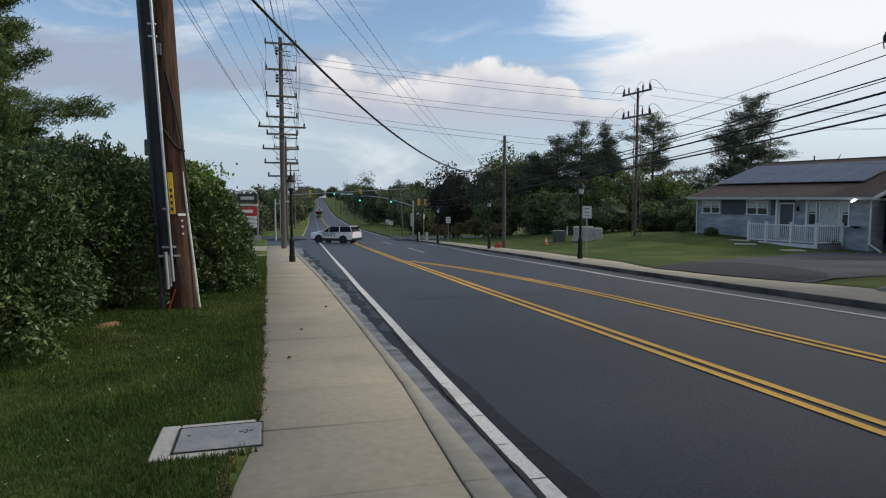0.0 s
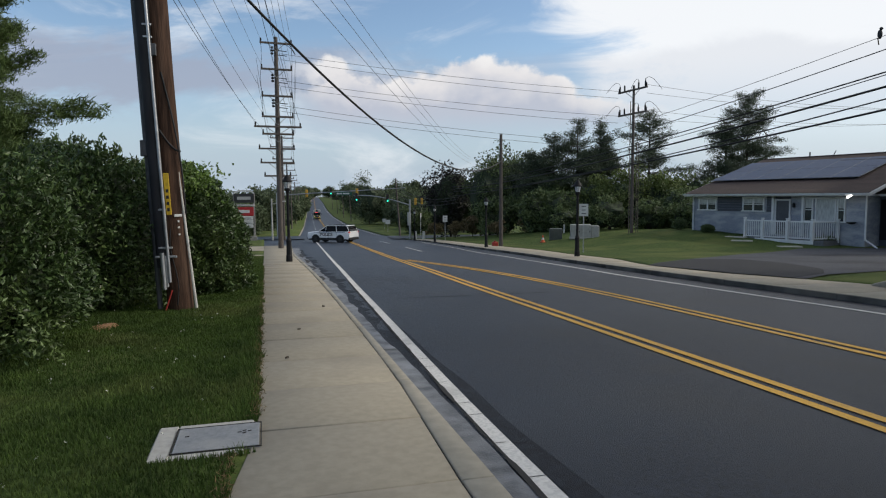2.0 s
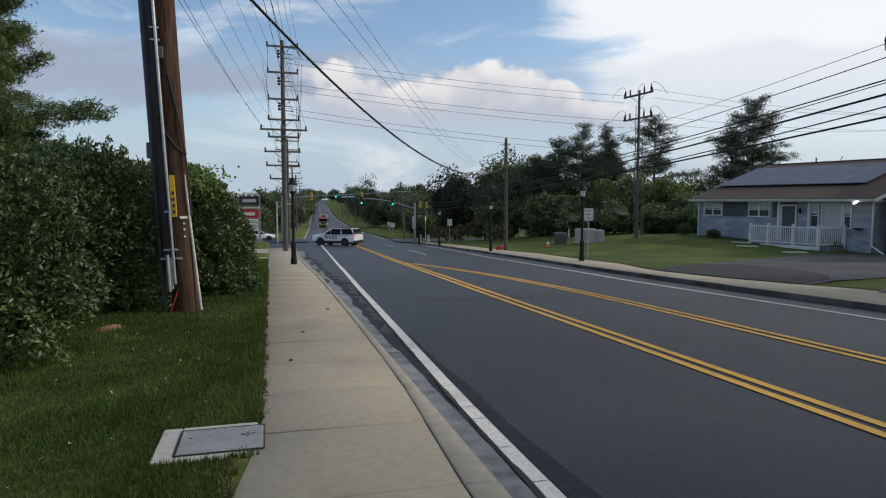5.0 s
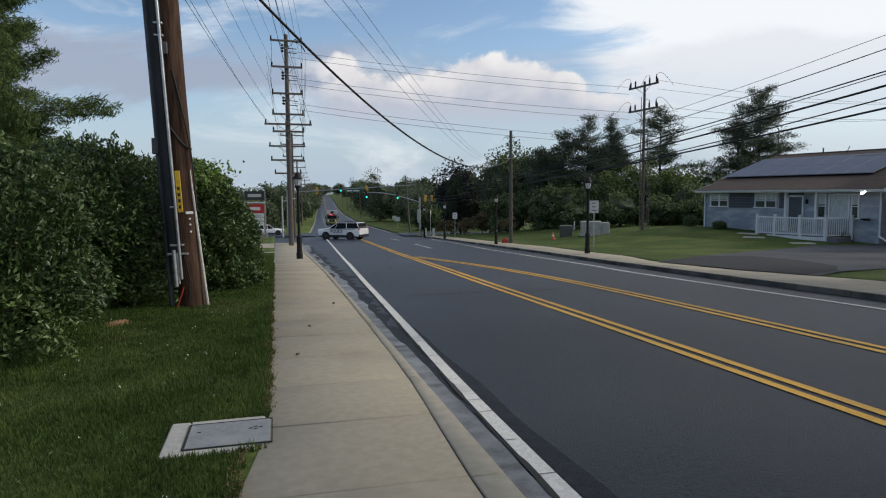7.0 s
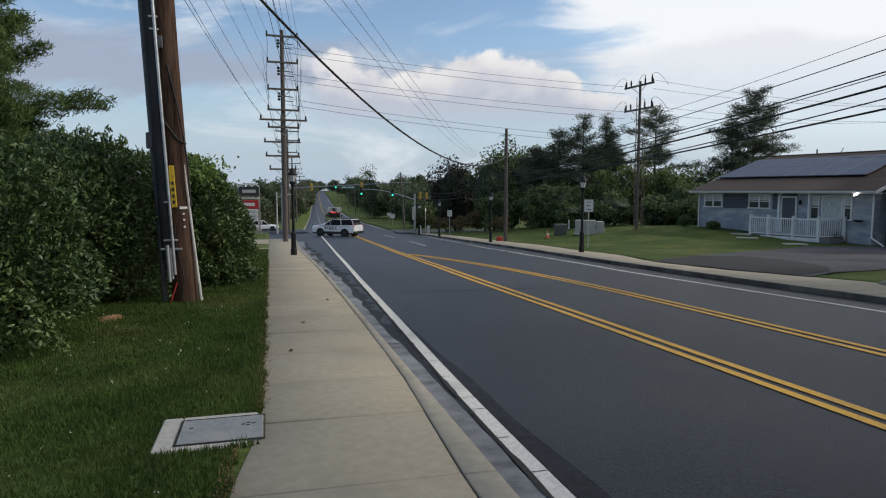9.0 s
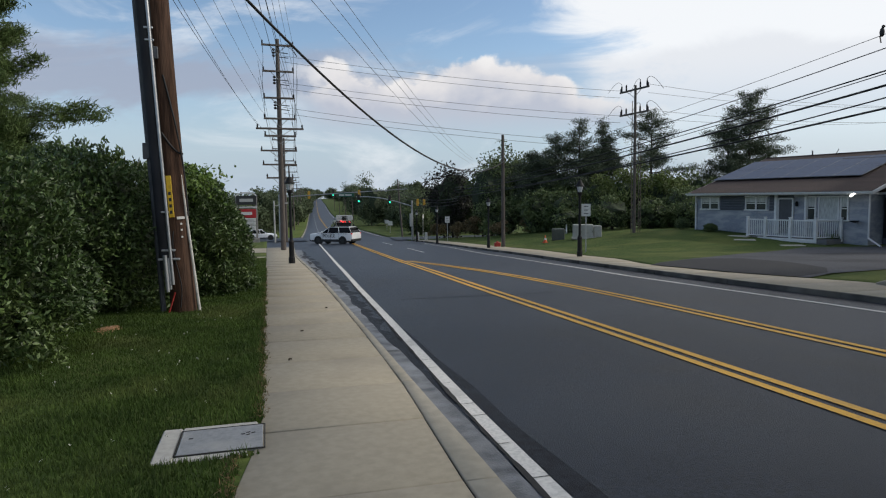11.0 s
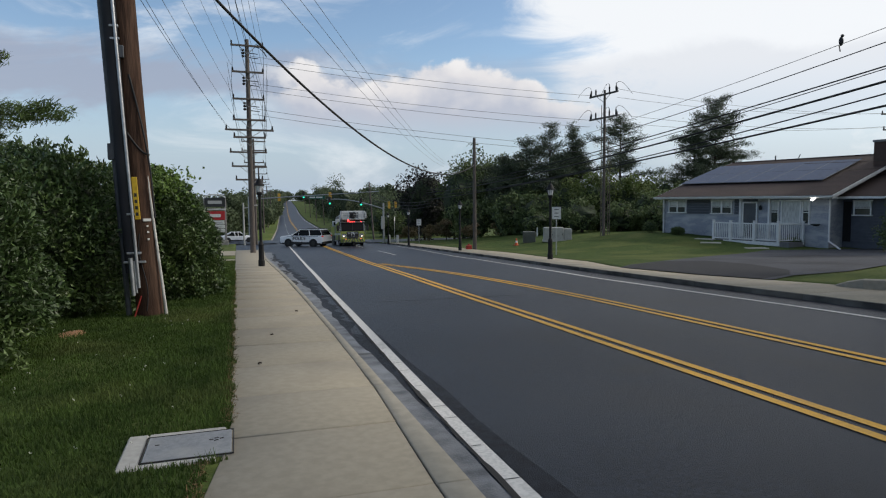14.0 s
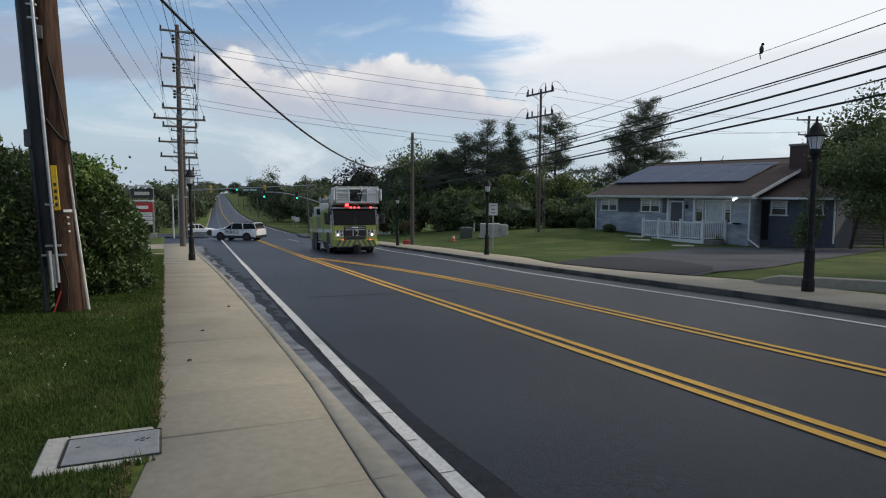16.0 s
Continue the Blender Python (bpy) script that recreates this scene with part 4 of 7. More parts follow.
for x, y, ln in ((0.42, 9.1, 0.03), (0.95, 11.3, 0.04), (0.2, 7.3, 0.025)):
    pos = np.array([(x + ln * (k / 5 - 0.5), y + 0.02 * (k % 2), float(land(x, y)) + 0.012) for k in range(6)])
    tagged(leaves("leaf_litter", pos, max(0.03, ln / 3), 0.03, M["dead_leaf"], None, rng), "small brown fallen leaves on the pavement", "leaf litter", kind="stuff")

# ---- street furniture ----
M["black"] = material("black_metal", (0.009, 0.009, 0.010), 0.6, second=(0.014, 0.014, 0.015), scale=12, spec=0.22)
M["glass_lamp"] = material("lamp_glass", (0.62, 0.64, 0.66), 0.25, second=(0.5, 0.52, 0.54), scale=8)
M["pole_wood"] = material("pole_wood", (0.082, 0.046, 0.030), 0.95, second=(0.032, 0.018, 0.013), scale=5, stretch=(6, 6, 0.5), bump=0.6, bump_scale=14, stain=(0.10, 0.062, 0.044), stain_scale=0.9, spec=0.2)
M["pole_grey"] = material("pole_wood_grey", (0.13, 0.11, 0.095), 0.9, second=(0.075, 0.062, 0.055), scale=5, stretch=(6, 6, 0.5), bump=0.5, bump_scale=14)
M["steel"] = material("galvanised", (0.42, 0.43, 0.44), 0.42, 0.7, second=(0.30, 0.31, 0.32), scale=9)
M["grey_pipe"] = material("grey_pvc", (0.075, 0.08, 0.088), 0.65, second=(0.05, 0.054, 0.06), scale=6)
M["guard"] = material("cable_guard", (0.016, 0.017, 0.020), 0.75, second=(0.026, 0.027, 0.031), scale=5, stretch=(1, 1, 0.3), spec=0.2)
M["yellow_tag"] = material("yellow_plastic", (0.62, 0.40, 0.015), 0.55, second=(0.5, 0.32, 0.015), scale=14)
M["white_pipe"] = material("white_plastic", (0.55, 0.54, 0.50), 0.6, second=(0.42, 0.41, 0.38), scale=7)
M["red_tag"] = material("red_plastic", (0.35, 0.03, 0.02), 0.6)
M["wire"] = material("wire_black", (0.010, 0.010, 0.011), 0.7)
M["wire_grey"] = material("wire_aluminium", (0.11, 0.115, 0.12), 0.6)
M["sign_back"] = material("sign_metal", (0.44, 0.44, 0.42), 0.5, second=(0.36, 0.36, 0.35), scale=10)
M["sign_white"] = material("sign_white", (0.62, 0.62, 0.60), 0.5)
M["cabinet"] = material("cabinet_paint", (0.36, 0.36, 0.33), 0.55, second=(0.30, 0.30, 0.28), scale=4)
M["cabinet_dark"] = material("cabinet_green", (0.10, 0.11, 0.095), 0.6, second=(0.08, 0.088, 0.075), scale=4)
M["orange"] = material("cone_orange", (0.62, 0.10, 0.02), 0.5)
M["signal_yellow"] = material("signal_yellow", (0.50, 0.29, 0.03), 0.5)
M["signal_black"] = material("signal_black", (0.015, 0.016, 0.016), 0.5)
M["green_glow"] = material("signal_green", (0.02, 0.4, 0.25), 0.4, glow=(0.03, 0.75, 0.45), glow_strength=2.2)
M["lens_off"] = material("signal_lens_dark", (0.05, 0.02, 0.015), 0.3)
M["green_sign"] = material("street_sign_green", (0.01, 0.10, 0.06), 0.5)


def ground(x, y, dz=0.0, rz=0.0):
    return pose(x, y, float(land(x, y)) + dz, 0, 0, rz)


def street_lamp(m):
    lamp = thing("street_lamp", "black cast lamp post with a glazed lantern", "street lamp", m, "street lamps")
    bm = bmesh.new()
    lathe(bm, [(0.125, -0.15), (0.125, 0.22), (0.105, 0.27), (0.098, 0.80), (0.108, 0.84), (0.088, 0.90), (0.062, 0.96)], 10)
    part("base", bm, M["black"], lamp)
    bm = bmesh.new()
    lathe(bm, [(0.058, 0.9), (0.054, 2.70), (0.075, 2.72), (0.075, 2.76)], 12)
    part("shaft", bm, M["black"], lamp, smooth=True)
    bm = bmesh.new()
    lathe(bm, [(0.05, 2.74), (0.10, 2.80), (0.115, 2.86), (0.10, 2.90)], 12)
    part("collar", bm, M["black"], lamp, smooth=True)
    bm = bmesh.new()
    lathe(bm, [(0.095, 2.895), (0.155, 3.15)], 8)
    glass = part("lantern", bm, M["glass_lamp"], lamp, "frosted tapered lantern glass")
    bm = bmesh.new()
    for i in range(8):
        a = 2 * math.pi * i / 8
        rod(bm, (0.098 * math.cos(a), 0.098 * math.sin(a), 2.89), (0.158 * math.cos(a), 0.158 * math.sin(a), 3.155), 0.006, n=4)
    part("glazing_bar", bm, M["black"], glass)
    bm = bmesh.new()
    lathe(bm, [(0.195, 3.14), (0.20, 3.17), (0.13, 3.26), (0.115, 3.32), (0.06, 3.40), (0.022, 3.44), (0.03, 3.47), (0.008, 3.55)], 12)
    part("hood", bm, M["black"], lamp, smooth=True)
    return lamp


lamp_first = street_lamp(ground(0.90, 26.1))
for x, y in ((12.1, 9.08), (13.55, 26.3), (14.75, 42.1), (15.6, 59.3), (16.2, 70.5)):
    copy_thing(lamp_first, ground(x, y))


def along(a, b, t):
    return Vector(a).lerp(Vector(b), t)


def utility_pole(m, height, r0, mat, arms, label, lean=(0, 0), name="utility_pole"):
    """arms: (height, length, turn in degrees) of each crossarm; insulators stand at its ends."""
    p = thing(name, label, "utility pole", m, "utility poles")
    top = Vector((lean[0] * height, lean[1] * height, height))
    bm = bmesh.new()
    rod(bm, (0, 0, -0.4), top, r0, r0 * 0.68, 12)
    part("shaft", bm, mat, p, smooth=True)
    for z, length, turn in arms:
        c = top * (z / height)
        d = Vector((math.cos(radians(turn)), math.sin(radians(turn)), 0))
        off = Vector((d.y, -d.x, 0)) * (r0 * 0.9)
        bm = bmesh.new()
        box(bm, c + off, (length, 0.10, 0.13), (0, 0, turn), 0.01)
        arm = part("crossarm", bm, mat, p)
        bm = bmesh.new()
        for s in (-1, 1):
            rod(bm, c + off + d * (s * length * 0.27), c - Vector((0, 0, 0.55)) + off * 0.9, 0.022, n=5)
        part("brace", bm, M["steel"], p)
        for s in (-1, 1):
            bm = bmesh.new()
            lathe(bm, [(0.03, 0.05), (0.07, 0.10), (0.04, 0.14), (0.075, 0.18), (0.04, 0.22), (0.06, 0.27), (0.02, 0.31)], 8, c + off + d * (s * length * 0.47))
            part("insulator", bm, M["wire"], arm)
    return p


def wire(a, b, sag=0.5, r=0.012, mat="wire", n=22, label="black overhead wire strung between poles"):
    a, b = Vector(a), Vector(b)
    pts = [a.lerp(b, t) - Vector((0, 0, 4 * sag * t * (1 - t))) for t in np.linspace(0, 1, n)]
    vs, fs = tube_arrays(pts, r)
    return tagged(raw("overhead_wire", vs, fs, M[mat]), label, "overhead wire", "overhead wires")


# the near pole, leaning, with its risers
NEAR = (-1.44, 11.87, float(land(-1.44, 11.87)))
near = thing("utility_pole", "brown weathered leaning utility pole with black cable guard and risers", "utility pole", pose(*NEAR, 0, 0, 0), "utility poles")
LEAN = Vector((-0.043, 0.02, 1.0))
bm = bmesh.new()
rod(bm, LEAN * -0.4, LEAN * 13.2, 0.215, 0.15, 20)
bmesh.ops.subdivide_edges(bm, edges=[e for e in bm.edges if abs(e.verts[0].co.z - e.verts[1].co.z) > 5], cuts=40)
for v in bm.verts:
    k = 1 + 0.05 * noise.noise(Vector((v.co.x * 9, v.co.y * 9, v.co.z * 0.4)))
    c = LEAN * v.co.z
    v.co = c + (v.co - c) * k
part("shaft", bm, M["pole_wood"], near, smooth=True)
bm = bmesh.new()
lo, hi = LEAN * 0.75 + Vector((-0.19, -0.17, 0)), LEAN * 9.5 + Vector((-0.20, -0.14, 0))
rod(bm, lo, hi, 0.105, 0.125, 14)
part("cable_guard", bm, M["guard"], near, "black half-round cable guard", smooth=True)
bm = bmesh.new()
rod(bm, LEAN * -0.1 + Vector((-0.33, 0.02, 0)), LEAN * 9.0 + Vector((-0.345, 0.0, 0)), 0.045, n=8)
part("channel", bm, M["grey_pipe"], near, "grey conduit", smooth=True)
bm = bmesh.new()
rod(bm, LEAN * 0.5 + Vector((-0.10, -0.27, 0)), LEAN * 9.6 + Vector((-0.135, -0.27, 0)), 0.026, n=10)
part("riser", bm, M["steel"], near, "bright galvanised riser pipe", smooth=True)
bm = bmesh.new()
rod(bm, LEAN * 0.38 + Vector((-0.19, -0.28, 0)), LEAN * 1.0 + Vector((-0.19, -0.28, 0)), 0.034, n=10)
rod(bm, LEAN * 0.42 + Vector((-0.145, -0.27, 0)), LEAN * 0.95 + Vector((-0.145, -0.27, 0)), 0.024, n=8)
part("short_riser", bm, M["steel"], near, smooth=True)
for z, w in ((0.93, 0.34), (1.08, 0.22), (1.72, 0.12), (4.55, 0.14), (4.75, 0.14)):
    bm = bmesh.new()
    box(bm, LEAN * z + Vector((-0.13, -0.26, 0)), (w, 0.05, 0.035), bevel=0.006)
    part("strap", bm, M["steel"], near)
bm = bmesh.new()
box(bm, LEAN * 4.35 + Vector((-0.06, -0.245, 0)), (0.09, 0.05, 0.2), bevel=0.01)
part("small_box", bm, M["grey_pipe"], near)
bm = bmesh.new()
box(bm, LEAN * 2.75 + Vector((-0.36, -0.06, 0)), (0.11, 0.1, 0.27), bevel=0.012)
part("junction_box", bm, M["grey_pipe"], near, "grey junction box")
bm = bmesh.new()
box(bm, LEAN * 1.98 + Vector((-0.035, -0.225, 0)), (0.085, 0.022, 0.70), (1.2, -2.4, 0), 0.006)
tag = part("marker", bm, M["yellow_tag"], near, "yellow vertical marker strip with dark worn lettering")
for k in range(6):
    bm = bmesh.new()
    box(bm, LEAN * (1.72 + 0.105 * k) + Vector((-0.035, -0.238, 0)), (0.04, 0.004, 0.055))
    part("lettering_bar", bm, M["signal_black"], tag)
bm = bmesh.new()
box(bm, LEAN * 1.62 + Vector((0.1, -0.19, 0)), (0.13, 0.02, 0.045), (0, 0, 28), 0.004)
part("tag", bm, M["sign_white"], near, "pale metal tag")
for z in (1.52, 1.42, 1.30):
    bm = bmesh.new()
    box(bm, LEAN * z + Vector((0.10, -0.195, 0)), (0.03, 0.012, 0.03), (0, 0, 28))
    part("tag", bm, M["sign_white"], near)
bm = bmesh.new()
rod(bm, Vector((0.27, -0.10, -0.05)), LEAN * 2.35 + Vector((0.15, -0.10, 0)), 0.026, 0.02, 8)
part("guy_guard", bm, M["white_pipe"], near, "pale plastic guard")
bm = bmesh.new()
rod(bm, (-0.21, -0.24, 0.02), (-0.10, -0.22, 0.36), 0.012, n=6)
part("ground_rod", bm, M["red_tag"], near, "red ground lead")
loop = []
for t in np.linspace(0, 1, 26):
    z = 4.0 - 2.35 * t
    loop.append(LEAN * z + Vector((0.02 + 0.20 * math.sin(min(t * 1.25, 1) * math.pi * 0.5), -0.20 + 0.05 * t, 0)))
vs, fs = tube_arrays(loop, 0.016, 6)
raw("cable", vs, fs, M["wire"], near, "black cable")
vs, fs = tube_arrays([LEAN * (3.05 - 0.35 * math.sin(math.pi * t * 0.5)) + Vector((-0.08 + 0.30 * t, -0.24 + 0.1 * t, 0)) for t in np.linspace(0, 1, 10)], 0.018, 6)
raw("cable", vs, fs, M["wire"], near, "black cable")
vs, fs = tube_arrays([LEAN * (0.1 + 1.3 * t) + Vector((-0.02 + 0.04 * math.sin(6 * t), -0.225, 0)) for t in np.linspace(0, 1, 14)], 0.010, 5)
raw("cable", vs, fs, M["wire"], near, "thin dark lead")


def near_at(z, dx=0.0, dy=0.0):
    return Vector(NEAR) + LEAN * (z - NEAR[2]) + Vector((dx, dy, 0))


# the line of poles along the pavement
P1 = Vector((1.06, 46.5, float(land(1.06, 46.5))))
P1_ARMS = [(14.05, 2.15, 4), (12.3, 2.1, 4), (10.5, 2.1, 4), (9.1, 2.15, 6), (8.42, 3.2, 4), (7.92, 2.15, 6)]
utility_pole(Matrix.Translation(P1), 14.5, 0.19, M["pole_grey"], P1_ARMS, "tall grey wooden utility pole with stacked crossarms", (0.001, 0.0))
for z in (13.3, 11.45, 9.75):
    d = thing("dead_end_clamp", "dark insulator clamps strapped to the tall pole", "insulator", Matrix.Translation(P1))
    bm = bmesh.new()
    for k in range(3):
        lathe(bm, [(0.05, 0), (0.10, 0.04), (0.10, 0.12), (0.05, 0.16)], 8, (-0.25, -0.05, z + 0.2 * k))
    box(bm, (-0.14, -0.05, z + 0.3), (0.2, 0.06, 0.07))
    part("insulator", bm, M["wire"], d)
    for k in (0, 1):
        bm = bmesh.new()
        rod(bm, (0.12, -0.03, z + 0.3 * k), (0.72, -0.03, z - 0.05 + 0.3 * k), 0.028, n=6)
        part("strain_rod", bm, M["wire"], d)
for dx, z0, z1 in ((-1.0, 9.2, 14.3), (1.0, 8.0, 14.3), (0.86, 7.0, 11.0)):
    pts = [P1 + Vector((dx + 0.05 * math.sin(9 * t) + (0.12 * t if dx > 0 else 0), -0.1, z1 + (z0 - z1) * t)) for t in np.linspace(0, 1, 14)]
    vs, fs = tube_arrays(pts, 0.016, 5)
    tagged(raw("jumper_wire", vs, fs, M["wire"]), "dark jumper wire hanging down the crossarms", "overhead wire", "overhead wires")
pts = [P1 + Vector((0.55 + 0.75 * math.sin(math.pi * t), -0.12, 14.2 - 0.75 * math.sin(math.pi * t) ** 2 - 0.2 * t)) for t in np.linspace(0, 1, 14)]
vs, fs = tube_arrays(pts, 0.02, 5)
tagged(raw("jumper_wire", vs, fs, M["wire"]), "looped dark jumper wire on a crossarm", "overhead wire", "overhead wires")
ROW = [(2.35, 84, 13.0), (4.15, 118, 12.6), (6.0, 152, 12.4), (8.9, 195, 12.2), (12.3, 245, 12.0), (17.0, 310, 11.8), (23.5, 390, 11.5)]
for k, (x, y, h) in enumerate(ROW):
    utility_pole(ground(x, y), h, 0.17, M["pole_grey"], [(h - 0.3, 2.9, 4), (h - 1.4, 2.9, 4), (h - 2.9, 2.4, 4)], "grey wooden utility pole with crossarms down the road", (-0.01 * (k % 2), 0))


utility_pole(ground(1.10, 51.0), 9.4, 0.12, M["pole_grey"], [(7.45, 2.7, 4), (6.4, 2.5, 4), (5.4, 2.0, 4)], "shorter grey wooden pole close behind the tall one", (-0.006, 0))


def arm_end(p, z, length, s, lean=0.001):
    return Vector((p[0] + lean * z + s * length * 0.47, p[1], p[2] + z + 0.3))


for z, length, t in P1_ARMS:
    for s in (-1, 1):
        wire(arm_end(P1, z, length, s), near_at(P1.z + z + 1.75, s * 1.2), 0.35, 0.009, "wire_grey" if z > 9 else "wire", label="thin overhead wire along the pole line")
prev = (P1.x, P1.y, P1.z, 14.5)
for x, y, h in ROW[:5]:
    zb = float(land(x, y))
    for dz, length in ((0.3, 2.9), (1.4, 2.9), (2.9, 2.4)):
        for s in (-1, 1):
            wire((prev[0] + s * length * 0.45, prev[1], prev[2] + prev[3] - dz - 1.2 * (prev[3] > 14)), (x + s * length * 0.45, y, zb + h - dz + 0.3), 0.5, 0.012, "wire_grey", 10,
                 label="thin overhead wire along the pole line")
    prev = (x, y, zb, h)

# poles across the road
HP = Vector((26.22, 42.3, float(land(26.22, 42.3))))
utility_pole(Matrix.Translation(HP), 10.75, 0.125, M["pole_grey"], [(10.42, 3.3, -84), (8.72, 3.3, -84)], "grey wooden double-arm utility pole among shrubs")
hp2 = thing("riser_mast", "slim wooden pole with grey risers beside the double-arm pole", "utility pole", Matrix.Translation(HP))
for k, (dx, h) in enumerate(((-0.32, 9.6), (0.26, 7.2), (0.42, 6.6))):
    bm = bmesh.new()
    rod(bm, (dx, -0.12, -0.2), (dx, -0.12, h), 0.026, n=6)
    part("riser", bm, M["pole_grey"], hp2)
for z in (10.42, 8.72):
    d = Vector((math.cos(radians(-84)), math.sin(radians(-84)), 0))
    for a in (-1.45, -0.9, 0.7, 1.45):
        post = HP + d * a + Vector((-0.11, 0, z + 0.06))
        bm = bmesh.new()
        lathe(bm, [(0.035, 0), (0.06, 0.05), (0.06, 0.34), (0.03, 0.42), (0.02, 0.56 if a > 0 else 0.44)], 8)
        ob = part("arm_insulator", bm, M["wire"])
        ob.matrix_world = Matrix.Translation(post)
        tagged(ob, "dark post insulator standing on a crossarm", "insulator", "post insulators")
    for a, b, side in ((-1.45, -1.45, -1.25), (1.45, 1.45, 1.25), (0.7, -0.9, 0.25)):
        p0, p1 = HP + d * a + Vector((-0.1, 0, z + 0.55)), HP + d * b + Vector((side, 0, z - 0.1))
        pts = [p0.lerp(p1, t) + Vector((0, 0, 0.36 * math.sin(math.pi * t ** 0.7))) for t in np.linspace(0, 1, 14)]
        vs, fs = tube_arrays(pts, 0.014, 5)
        tagged(raw("jumper_wire", vs, fs, M["wire"]), "looped dark jumper wire on a crossarm", "overhead wire", "overhead wires")
for z1, z2 in ((13.4, 10.4), (13.0, 9.9), (11.6, 8.6), (11.2, 8.1), (9.9, 6.6), (9.5, 6.2)):
    wire((P1.x + 0.3, P1.y, P1.z + z1), HP + Vector((-0.9, 0.6, z2)), 0.25, 0.013, "wire_grey", label="thin overhead wire across the road")
for z, zz in ((10.6, 12.4), (10.0, 11.7), (8.8, 10.5), (8.2, 9.9)):
    wire(HP + Vector((0.1, -1.5, z)), (57.0, 43.6, float(land(57.0, 43.6)) + (9.9 if z > 9 else 8.7) + 0.3 * (zz % 1)), 0.5, 0.012, "wire_grey", label="thin overhead wire from the double-arm pole")

for x, y in ((27.4, 212), (29.3, 248), (32.6, 300), (36.5, 360)):
    utility_pole(ground(x, y), 9.2, 0.15, M["pole_grey"], [(8.8, 2.4, 4)], "grey wooden utility pole beside the distant road", (-0.05, 0))
BARE = Vector((16.4, 43.6, float(land(16.4, 43.6))))
utility_pole(Matrix.Translation(BARE), 8.0, 0.15, M["pole_grey"], [], "bare grey wooden pole without crossarms")
utility_pole(ground(19.6, 95.0), 8.6, 0.15, M["pole_grey"], [], "leaning grey wooden pole by the signals", (-0.07, 0.0))
utility_pole(ground(57.0, 43.6), 10.4, 0.16, M["pole_grey"], [(10.0, 2.6, -20), (8.6, 2.2, -20)], "grey wooden utility pole behind the house")
wire(near_at(6.75, -0.06, -0.1), BARE + Vector((0, -0.1, 6.1)), 2.25, 0.034, label="thick black cable slung across the road", n=40)
for z0, x0, zz in ((8.0, 0.2, 5.5), (8.6, 0.35, 5.9), (9.1, 0.5, 6.2)):
    wire(near_at(z0, x0), (24.0, 74.0, zz), 0.9, 0.009, "wire_grey", label="thin overhead wire across the road")
# cables along the east side
for z_near, z_mid, z_far, r_, x_ in ((6.15, 5.29, 4.2, 0.009, 17.0), (5.75, 4.85, 3.7, 0.015, 17.0), (5.10, 4.25, 2.7, 0.022, 17.0), (5.02, 4.10, 2.6, 0.014, 17.0), (4.68, 3.85, 2.4, 0.036, 17.0), (4.33, 3.42, 2.1, 0.022, 17.0), (4.02, 3.30, 1.8, 0.034, 17.0)):
    c = np.polyfit([14.4, 25.0, 56.0], [z_near, z_mid, z_far], 2)
    pts = [(x_ + 0.02 * y, y, float(np.polyval(c, y))) for y in np.linspace(-8, 62, 40)]
    vs, fs = tube_arrays(pts, r_, 6)
    tagged(raw("overhead_wire", vs, fs, M["wire"]), "heavy black cable sagging along the far pavement", "overhead wire", "overhead wires")
for dz in (0, -0.5, -1.1):
    wire((18.5, 62, 1.5 + dz * 0.5), (19.4, 95, 3.0 + dz), 0.8, 0.03, label="heavy black cable sagging toward the signals")
wire((30, 28, 3.4), (70, 30, 6.4), 0.4, 0.012, label="thin overhead wire above the house")
wire((30, 26, 2.9), (70, 26, 6.6), 0.4, 0.012, label="thin overhead wire above the house")


# ---- traffic signals ----
def signal_head(m, housing, front, lit):
    """front 1: lenses face the viewer's side (-y), else the back shows."""
    s = thing("traffic_signal", "three-light traffic signal head on a mast arm" if front > 0 else "yellow traffic signal head seen from behind", "traffic signal", m, "traffic signals")
    bm = bmesh.new()
    box(bm, (0, 0, 0), (0.36, 0.22, 1.08), bevel=0.03)
    part("housing", bm, M[housing], s)
    for k, z in enumerate((0.34, 0, -0.34)):
        bm = bmesh.new()
        rod(bm, (0, -0.10 * front, z), (0, -0.128 * front, z), 0.11, n=14)
        part("lens", bm, M["green_glow"] if lit and k == 2 else M["lens_off"], s)
        bm = bmesh.new()
        for i in range(9):
            a0, a1 = math.pi * (i / 9), math.pi * ((i + 1) / 9)
            q = [(0.145 * math.cos(a0), z + 0.145 * math.sin(a0)), (0.145 * math.cos(a1), z + 0.145 * math.sin(a1))]
            vs = [bm.verts.new((q[j][0], y * front, q[j][1])) for j, y in ((0, -0.1), (1, -0.1), (1, -0.32), (0, -0.32))]
            bm.faces.new(vs)
        part("visor", bm, M[housing], s)
    return s


mast = thing("signal_mast", "galvanised traffic signal mast arm over the road", "signal mast", ground(1.8, 95.5))
zl = 2.0 - float(land(1.8, 95.5))
bm = bmesh.new()
rod(bm, (0, 0, -0.3), (0, 0, zl + 0.3), 0.15, 0.11, 10)
part("post", bm, M["steel"], mast)
bm = bmesh.new()
rod(bm, (0, 0, zl - 0.1), (17.5, -6.0, zl + 0.85), 0.08, 0.05, 8)
part("arm", bm, M["steel"], mast)
for x, y, z, h, fr, lit in ((5.9, 94.3, 2.15, "signal_yellow", -1, 0), (9.2, 93.1, 2.45, "signal_black", 1, 1), (12.75, 91.8, 2.25, "signal_yellow", -1, 0)):
    signal_head(pose(x, y, z), h, fr, lit)
bm = bmesh.new()
box(bm, (0, 0, 0), (2.3, 0.04, 0.5), bevel=0.01)
ob = part("street_sign", bm, M["green_sign"])
